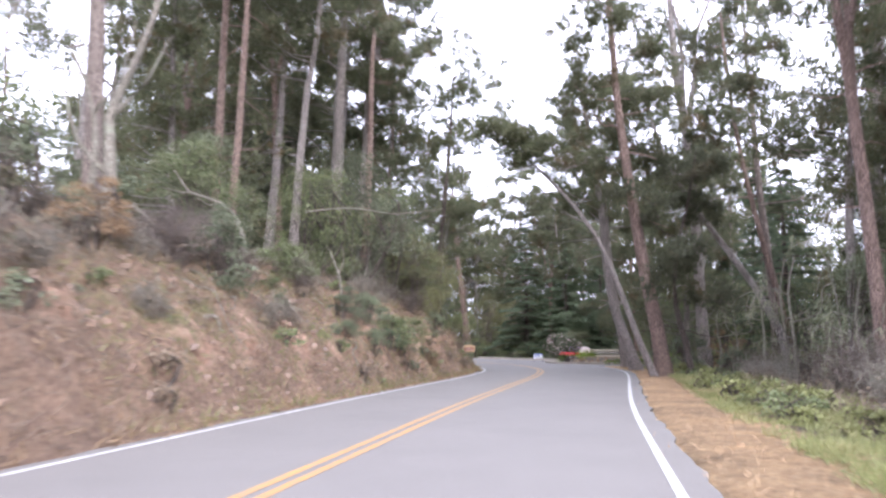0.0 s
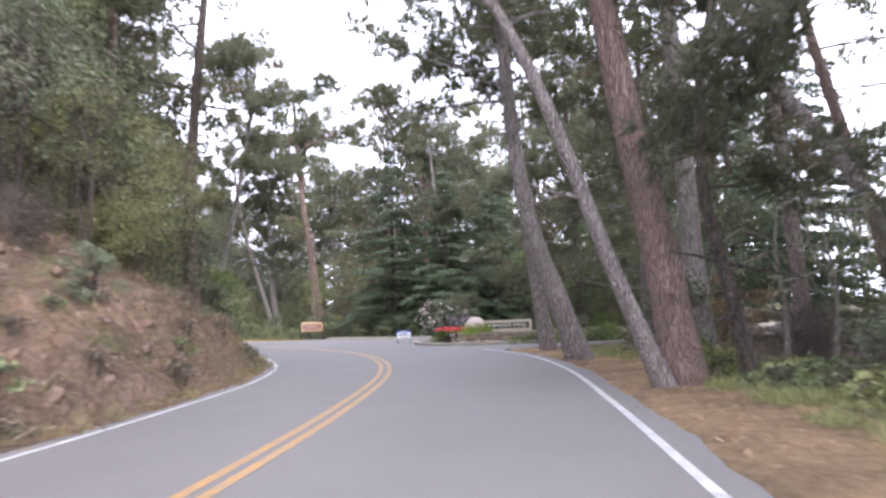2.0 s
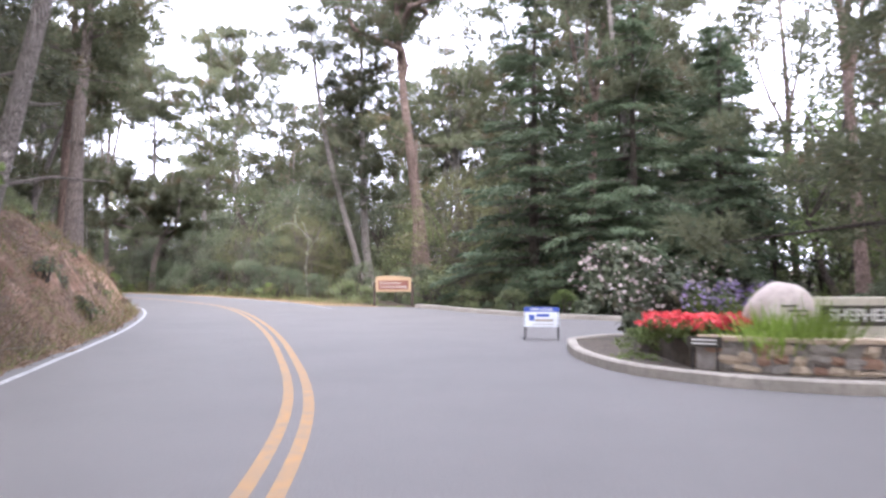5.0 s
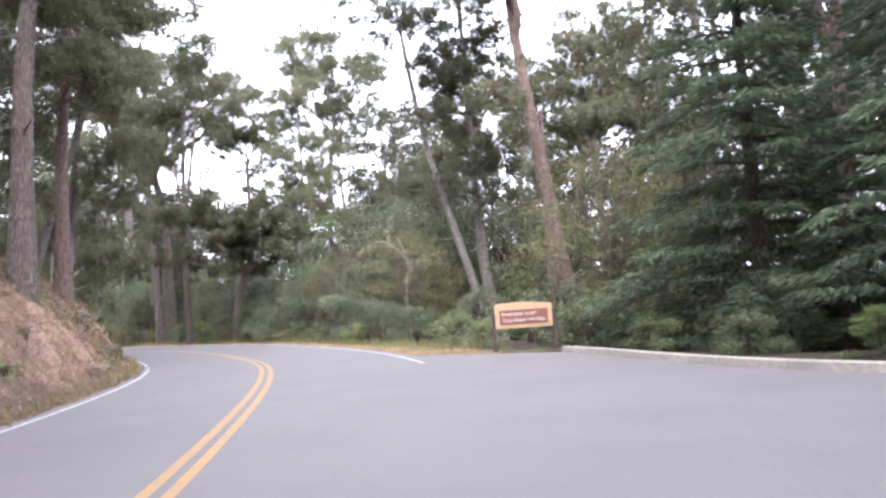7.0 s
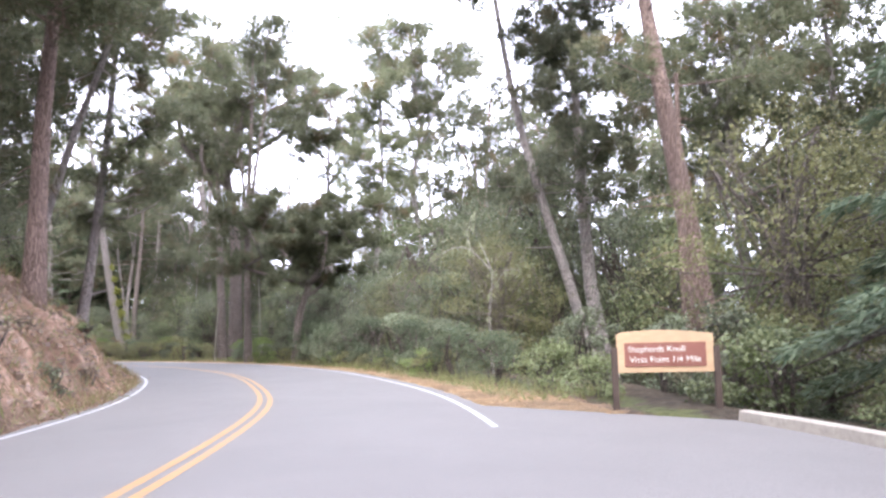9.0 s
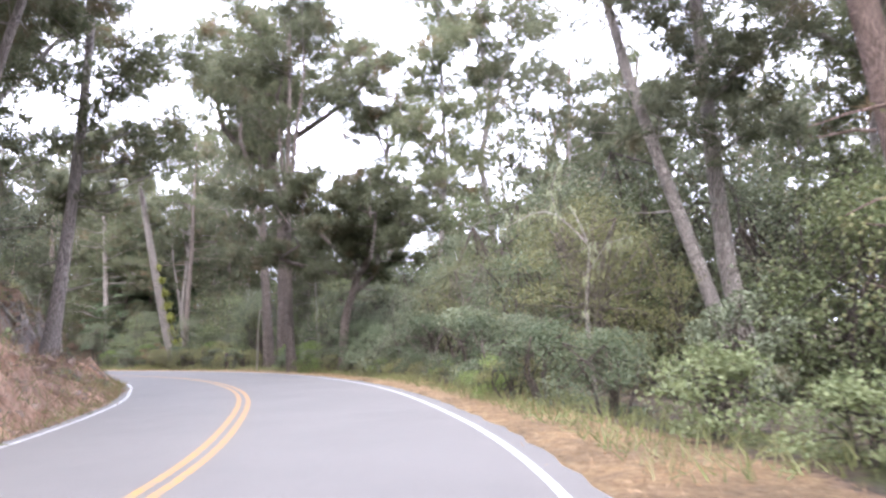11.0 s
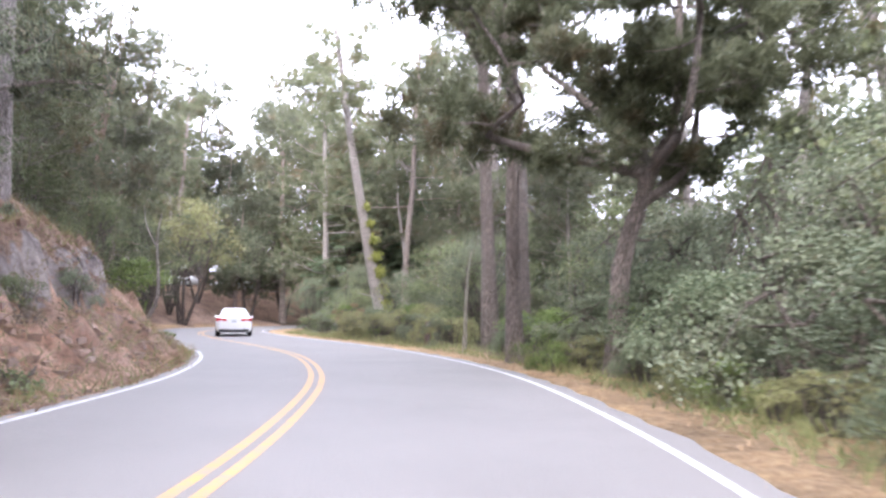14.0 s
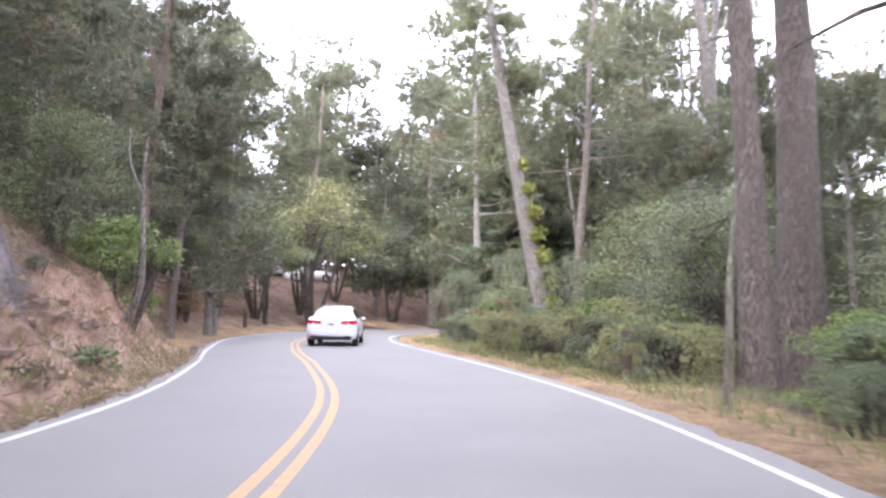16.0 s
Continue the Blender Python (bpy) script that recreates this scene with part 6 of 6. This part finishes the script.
stand(SHRUBS, 1, -37.6, 95.8, 30, 1.3)
for k in range(14):
    yy = 86.4 + 0.42 * k
    run = [by_road(yy + 0.12 * math.sin(k + 2.3 * q), -1, off) for q, off in enumerate((3.7, 3.25, 3.0, 2.8, 2.6, 2.2))]
    z0 = floor_at(*run[0])
    snag("exposed_root", *run[0], [([(x - run[0][0], y - run[0][1], floor_at(x, y) - z0 + (0.08 + 0.04 * math.sin(3 * k + q) if 0 < q < 5 else -0.06)) for q, (x, y) in enumerate(run)], 0.12 - 0.035 * math.sin(5 * k))], "pale exposed pine root hanging on the eroded bank", DEADWOOD if k % 3 else BARK_GREY, seed=50 + k)

def ivy(x, y, line, label, seed, count, material, size, wide, off=(0, 0, 0)):
    """Leaves that climb a trunk along a line from its foot."""
    e = thing("ivy", (x, y, floor_at(x, y)), label, "climber")
    r = np.random.default_rng(seed)
    p = spline(line, 0.2)
    pick = (r.uniform(0, 1, count) ** 1.4 * (len(p) - 1)).astype(int)
    c = p[pick] + np.array(off) * (1 - 0.45 * pick / len(p))[:, None] + r.normal(size=(count, 3)) * (wide * (1 - 0.62 * pick / len(p)))[:, None]
    part_from("ivy_leaves", *leaves(c, r, size), material, e)


ivy(-45.2, 114.2, [(0, 0, 0), (-0.6, -0.6, 4), (-0.9, -1.6, 9)], "yellow-green ivy climbing a leaning pine trunk", 61, 2600, IVY, 0.13, 0.22, (0.5, 0.2, 0))
# yellow-green brambles that creep out of the thicket to the road
r = np.random.default_rng(83)
for k, (x, y) in enumerate([by_road(float(yy), 1, float(r.uniform(1.5, 2.3))) for yy in np.linspace(80.5, 96, 19)]):
    again(NEAR_SHRUBS[(3, 2, 3, 0, 3)[k % 5]], x, y, 77 * k, float(r.uniform(0.34, 0.62)))
for x, y, size in ((-20.6, 98.4, 0.6), (-19.9, 97.9, 0.45)):
    again(NEAR_SHRUBS[2], x, y, 140 * size, size)
ivy(15.9, 56.6, [(0, 0, 0), (0.1, 0, 4), (0, 0.1, 7)], "dark green ivy wrapped thickly round a cedar trunk", 62, 5200, LAUREL, 0.08, 0.3)

for k, (x, y, h, g) in enumerate([(-31.1, 104.5, 1.05, 0.24), (-64.5, 106.6, 0.9, 0.24)]):
    post = thing("wooden_post", (x, y, floor_at(x, y)), "short dark weathered wooden post beside the road", "post")
    v, f = tube([(0, 0, -0.3), (0, 0, h * 0.5), (0.02, 0, h - 0.04), (0.02, 0, h), (0.02, 0, h + 0.01)], [g / 2, g / 2, g / 2, g / 2.3, 0.01], 10, 0.06, k)
    part_from("post_body", v, f, POST_WOOD, post, smooth=True)

# stones weathering out of the bank, and the litter that lies on it
r = np.random.default_rng(71)
bank_stones = [stone_mesh(400 + i, m) for i, m in enumerate([surface("bank_stone", [(0.3, (0.12, 0.078, 0.058)), (0.7, (0.29, 0.195, 0.145))], 6, 0.95, None, 14, 0.6, 0.03)] * 5)]
for k in range(150):
    q = r.integers(60, len(LINE) - 60)
    off = LINE[q, 3] + r.uniform(0.35, 3.2)
    x, y = LINE[q, :2] - RIGHT[q] * off
    if ALONG[q] > S_BANK_END:
        continue
    s_ = r.uniform(0.05, 0.2)
    ob = new("bank_stone", bank_stones[r.integers(5)])
    ob.matrix_basis = pose(x, y, floor_at(x, y) + 0.1 * s_, *r.uniform(0, 360, 3)) @ Matrix.Diagonal((s_ * 1.4, s_, s_ * 0.75, 1))
    tagged(ob, "rough brown stone lying on the bank", "stone", "bank stones")


for k in range(62):
    x, y = by_road(float(r.uniform(82, 99.5) if k < 34 else r.uniform(21, 35)), -1, float(r.uniform(0.8, 2.6)))
    s_ = float(r.uniform(0.16, 0.42)) * (1.0 if k < 34 else 0.5)
    ob = new("boulder", bank_stones[r.integers(5)])
    ob.matrix_basis = pose(x, y, floor_at(x, y) - 0.15 * s_, *r.uniform(0, 360, 3)) @ Matrix.Diagonal((s_ * 1.4, s_, s_ * 0.9, 1))
    tagged(ob, "weathered pinkish-brown rock set in the bank", "rock", "bank rocks")

BRUSH = leaf_material("grey_brown_brush", (0.14, 0.105, 0.075), (0.34, 0.27, 0.19), None, 0.3)
STRAW = leaf_material("loose_tan_straw", (0.34, 0.21, 0.11), (0.62, 0.45, 0.27), None, 0.2, vivid=1.0)
VERGE = leaf_material("verge_grass_blades", (0.15, 0.17, 0.06), (0.34, 0.36, 0.15), (0.42, 0.34, 0.18), 0.4)


def scatter(name, count, side, near, far, material, length, width, label, a, b, seed, upright=0.4, z=0.01, clumps=None):
    """Loose straw, twigs or grass along the road, as one heap of single blades."""
    g = np.random.default_rng(seed)
    lo, hi = (int(np.abs(ALONG - np.interp(v, LINE[:, 1], ALONG)).argmin()) for v in (a, b))
    q = g.integers(lo, hi, count)
    half = LINE[q, 2] if side > 0 else LINE[q, 3]
    clump = g.normal(size=count) * 0.25
    p = LINE[q, :2] + side * RIGHT[q] * (half + near + (far - near) * g.uniform(0, 1, count) ** 1.3 + clump * 0.3)[:, None] + AHEAD[q] * g.uniform(-0.3, 0.3, (count, 1))
    if clumps:
        p = p[wave(p[:, 0] + 7, p[:, 1], clumps) + 0.5 * wave(p[:, 1], p[:, 0] + 3, clumps * 0.37) > g.uniform(-0.35, 0.5, len(p))]
    p = p[~in_mouth(p[:, 0], p[:, 1]) & (side_clear(p[:, 0], p[:, 1]) < 0.6)] if side > 0 else p
    count = len(p)
    c = np.c_[p, height(p[:, 0], p[:, 1]) + z]
    v, f = blades(c, np.tile([0, 0, upright], (count, 1)), g, 1, length, width, 0.8)
    keep = v[:, 2].reshape(-1, 3).min(1) > -0.03
    return tagged(part_from(name, v, f[keep], material), label, "ground cover", kind="stuff")


scatter("pine_straw", 45000, -1, 0.15, 6.0, DRY, 0.28, 0.011, "scattered dry pine straw and twigs on the bank", 6, 101, 81)
scatter("dry_grass", 20000, -1, 0.25, 4.5, GRASS, 0.30, 0.011, "dry yellow grass on the bank", 10, 101, 82, 0.9)
scatter("pine_straw", 26000, 1, 0.05, 2.4, STRAW, 0.1, 0.005, "scattered dry pine straw on the verge", 2, 104, 83, 0.15)
scatter("verge_grass", 60000, 1, 1.75, 3.4, VERGE, 0.17, 0.009, "patchy yellow-green grass and weeds on the verge", 2, 44, 84, 1.1, clumps=0.7)
scatter("verge_grass", 22000, 1, 2.6, 7.5, VERGE, 0.24, 0.009, "thin straggling grass under the roadside trees", 2, 44, 87, 1.0, clumps=1.1)
scatter("dry_brush", 60000, -1, 0.5, 7.5, BRUSH, 0.42, 0.007, "grey-brown dry brush standing in patches on the bank", 2, 60, 88, 0.55, clumps=1.5)
scatter("dry_brush", 9000, 1, 3.4, 9.0, BRUSH, 0.5, 0.008, "grey-brown dry brush under the roadside trees", 4, 44, 89, 0.9, clumps=1.3)
scatter("verge_grass", 9000, 1, 1.0, 3.0, VERGE, 0.30, 0.012, "straggling dry and green grass on the verge", 74, 106, 85, 1.2)
scatter("dead_twig", 1500, -1, 0.4, 7.0, DEADWOOD, 0.4, 0.009, "fallen dead twigs on the bank", 6, 70, 86, 0.25, 0.03)

# weeds and dry brush rooted in the bank
WEEDS = [bushy("weed", 500 + i, 0.38, 1.0, 6, 0.06, m, BARK_DARK, 11, 26, lab, "weed", 0.05)
         for i, (m, lab) in enumerate([(OAK_GREY, "small grey-green weed on the bank"), (BRUSH, "small dry grey-brown weed on the bank"), (OAK, "small green weed on the bank"), (VERGE, "small yellow-green weed beside the straw verge")])]
g = np.random.default_rng(510)
for k in range(250):
    q = int(g.integers(int(np.abs(ALONG - np.interp(4, LINE[:, 1], ALONG)).argmin()), int(np.abs(ALONG - S_BANK_END).argmin())))
    x, y = LINE[q, :2] - RIGHT[q] * (LINE[q, 3] + g.choice([g.uniform(0.7, 2.2), g.uniform(1.8, 5.0)]))
    if y > 76 and k % 4:
        continue
    stand(WEEDS, (0, 1, 2, 1, 0)[k % 5], x, y, float(g.uniform(0, 360)), float(g.uniform(0.4, 1.1)))

# low growth on the open bank, and brush beside the last bend
for i, (x, y, size, k) in enumerate([(-1.7, 26.4, 0.8, 0), (-2.5, 25.6, 0.55, 2), (-4.6, 24.9, 0.45, 0), (-5.4, 17.6, 0.9, 2), (-6.4, 20.5, 0.8, 2), (-6.6, 14.2, 0.7, 3), (-4.9, 21.4, 0.4, 0), (-1.2, 31, 0.6, 0), (-0.3, 34.5, 0.5, 2), (-0.5, 29.5, 0.35, 3), (-7.8, 23, 0.9, 0), (-9, 15.5, 1.2, 2), (-10.5, 22, 1.3, 2), (-25.6, 103.6, 0.8, 1), (-23.9, 103.2, 0.9, 1), (-31.8, 106.6, 1.1, 0), (-34.8, 107.0, 1.0, 1), (-38, 107.8, 0.9, 0), (-41.5, 108.6, 0.8, 3), (-44.0, 110.4, 1.0, 1), (-47.5, 111.2, 0.8, 2), (-50.5, 112.5, 0.8, 0), (-20.6, 101.9, 0.9, 1), (-30, 103.9, 0.6, 2), (-24.6, 88.2, 0.4, 0), (-9.5, 68, 0.5, 0), (-14, 75, 0.8, 0), (-16.8, 79.5, 0.9, 0), (-27.5, 90.2, 0.5, 2)]):
    stand(SHRUBS, k, x, y, 53 * i, size)
for i, (x, y, size) in enumerate([(-32.5, 108.5, 0.75), (-26.5, 109.5, 0.8), (-37, 111.5, 0.8), (-22, 106.5, 0.7)]):
    stand(OAKS, i, x, y, 90 * i, size)


def dry_bush(seed, tall, wide, twigs, label, material):
    """A tangle of thin bare stems that fork twice."""
    g = np.random.default_rng(seed)
    e = new("dry_bush")
    tagged(e, label, "bush")
    wood = []
    for k in range(twigs):
        th, out = g.uniform(0, 2 * np.pi), wide / 2 * g.uniform(0.2, 1.0)
        tip = np.array([math.cos(th) * out, math.sin(th) * out, tall * g.uniform(0.45, 1.0)])
        mid = tip * [0.4, 0.4, 0.55] + g.normal(scale=0.08 * wide, size=3)
        wood.append(tube([(0, 0, -0.1), mid, tip], [0.016, 0.011, 0.004], 3))
        for q in range(4):
            a = mid + (tip - mid) * g.uniform(0, 0.9)
            wood.append(tube([a, a + g.normal(scale=0.11 * wide, size=3) + [0, 0, 0.05], a + g.normal(scale=0.2 * wide, size=3) + [0, 0, 0.06]], [0.008, 0.006, 0.003], 3))
    tagged(part_from("branchwork", *joined(wood), material, e), kind="stuff")
    c, _ = cloud_points(g, 260, (0, 0, tall * 0.5), (wide * 0.45, wide * 0.45, tall * 0.45), 0.2)
    part_from("foliage", *leaves(c, g, 0.05), BRUSH, e)
    return e


DRY_BUSH = [dry_bush(600, 0.8, 1.6, 44, "tangle of bare grey-brown twigs on the bank", DEADWOOD), dry_bush(601, 1.3, 2.0, 50, "tall tangle of dry brown twigs in the brush", BARK_OLD), dry_bush(602, 0.5, 1.5, 36, "low mat of dead twigs on the ground", DEADWOOD)]
g = np.random.default_rng(611)
for k in range(40):
    yy = float(g.uniform(3, 36))
    stand(DRY_BUSH, k, *by_road(yy, -1, float(g.uniform(2.6, 7.5))), float(g.uniform(0, 360)), float(g.uniform(0.55, 1.25)))
for k in range(34):
    stand(DRY_BUSH, (1, 0, 1, 2)[k % 4], *by_road(float(g.uniform(6, 19)), -1, float(g.uniform(1.8, 6))), float(g.uniform(0, 360)), float(g.uniform(0.5, 1.0)))
for k in range(30):
    stand(DRY_BUSH, k, *by_road(float(g.uniform(8, 40)), 1, float(g.uniform(4.2, 9))), float(g.uniform(0, 360)), float(g.uniform(0.7, 1.4)))
# green mounds low on the open bank, and leafy weeds behind the straw verge
for k, (yy, off, size) in enumerate([(21.2, 1.5, 0.4), (22.2, 2.3, 0.5), (23, 1.5, 0.48), (23.9, 2.2, 0.52), (24.7, 1.5, 0.45), (25.5, 2.0, 0.45), (26.4, 1.4, 0.4), (24.4, 2.9, 0.4)]):
    stand(NEAR_SHRUBS, k % 2, *by_road(yy, -1, off), 50 * k, size)
for k in range(60):
    stand(WEEDS, (3, 3, 2)[k % 3], *by_road(float(g.uniform(8, 42)), 1, float(g.uniform(2.2, 4.0))), float(g.uniform(0, 360)), float(g.uniform(0.6, 1.3)))


def tangle(x, y, z, seed, reach):
    """A dead limb that twists about and ends in pale lichen-grown twigs."""
    g = np.random.default_rng(seed)
    lines = []
    for k in range(4):
        p, d, pts = np.array([0.0, 0.0, z * g.uniform(0.6, 1.0)]), np.array([*g.normal(size=2), 0.2]), []
        d /= np.linalg.norm(d)
        for q in range(8):
            pts.append(tuple(p))
            d = d + g.normal(scale=0.55, size=3) * [1, 1, 0.8]
            d /= np.linalg.norm(d)
            p = p + d * reach / 8
        lines.append((pts, 0.055))
        for q in (3, 5, 6):
            b = np.array(pts[q])
            lines.append(([pts[q], tuple(b + g.normal(scale=0.22, size=3)), tuple(b + g.normal(scale=0.45, size=3))], 0.028))
    snag("dead_tree", x, y, [([(0, 0, 0), (0.15, 0, z * 0.5), (0, 0.1, z)], 0.12)] + lines, "dead sapling with twisted pale lichen-grown limbs", DEADWOOD, moss=14, seed=seed)


for k, (x, y, z) in enumerate([(12.4, 29.5, 3.6), (11.2, 20.5, 2.0), (13.8, 26.5, 4.2), (12.9, 33.5, 3.0)]):
    tangle(x, y, z, 640 + k, 2.6)


# dead branches lying on the open bank
g = np.random.default_rng(671)
for k in range(34):
    x, y = by_road(float(g.uniform(10, 27)), -1, float(g.uniform(1.4, 5.5)))
    th, far = float(g.uniform(0, 2 * np.pi)), float(g.uniform(0.5, 1.6))
    z0, run = floor_at(x, y), []
    for q in range(5):
        px, py = x + math.cos(th + 0.25 * math.sin(2 * q + k)) * far * q / 4, y + math.sin(th + 0.25 * math.sin(2 * q + k)) * far * q / 4
        run.append((px - x, py - y, floor_at(px, py) - z0 + 0.06 + 0.05 * math.sin(1.7 * q + k)))
    snag("fallen_branch", x, y, [(run, float(g.uniform(0.03, 0.09)))], "bare dead branch lying on the bank", (DEADWOOD, BARK_OLD, DEADWOOD)[k % 3], seed=680 + k)


def clods(name, label, count, a, b, near, far, sizes, material, seed):
    """Loose lumps of earth and stone pressed into the bank, each a rough twelve-sided block."""
    g = np.random.default_rng(seed)
    lo, hi = (int(np.abs(ALONG - np.interp(v, LINE[:, 1], ALONG)).argmin()) for v in (a, b))
    q = g.integers(lo, hi, count)
    off = near + (far - near) * g.uniform(0, 1, count)
    p = LINE[q, :2] - RIGHT[q] * (LINE[q, 3] + off)[:, None] + AHEAD[q] * g.uniform(-0.3, 0.3, (count, 1))
    p = p[wave(p[:, 0], p[:, 1] + 5, 1.1) + 0.6 * wave(p[:, 1], p[:, 0], 0.5) > g.uniform(-0.9, 0.6, count)]
    count = len(p)
    size = sizes[0] + (sizes[1] - sizes[0]) * g.uniform(0, 1, count) ** 2.5
    base = np.array([(x, y, z) for z in (-1, 1) for x, y in ((-1, -1), (1, -1), (1, 1), (-1, 1))], float)
    base = base / np.linalg.norm(base, axis=1)[:, None]
    v = base[None] * g.uniform(0.65, 1.3, (count, 8, 1)) * [1.3, 1.0, 0.75]
    th = g.uniform(0, 2 * np.pi, count)
    c, s_ = np.cos(th), np.sin(th)
    v = np.stack([v[..., 0] * c[:, None] - v[..., 1] * s_[:, None], v[..., 0] * s_[:, None] + v[..., 1] * c[:, None], v[..., 2]], -1) * size[:, None, None]
    v += np.c_[p, height(p[:, 0], p[:, 1]) + 0.15 * size][:, None]
    box = np.array([(0, 3, 2, 1), (4, 5, 6, 7), (0, 1, 5, 4), (1, 2, 6, 5), (2, 3, 7, 6), (3, 0, 4, 7)])
    f = (8 * np.arange(count)[:, None, None] + box[None]).reshape(-1, 4)
    return tagged(part_from(name, v.reshape(-1, 3), f, material), label, "ground cover", kind="stuff")


CLOD = surface("clodded_earth", [(0.3, (0.11, 0.075, 0.056)), (0.5, (0.29, 0.195, 0.145)), (0.7, (0.47, 0.345, 0.275))], 1.3, 0.95, (0.7, (0.22, 0.165, 0.14)), 16, 0.6, 0.03)
clods("earth_clods", "loose clods of pinkish-brown earth on the open bank", 3200, 3, 37, 0.5, 4.5, (0.02, 0.12), CLOD, 701)
clods("earth_clods", "loose clods and stones on the eroded bank", 4500, 72, 99, 0.4, 3.6, (0.025, 0.14), CLOD, 702)
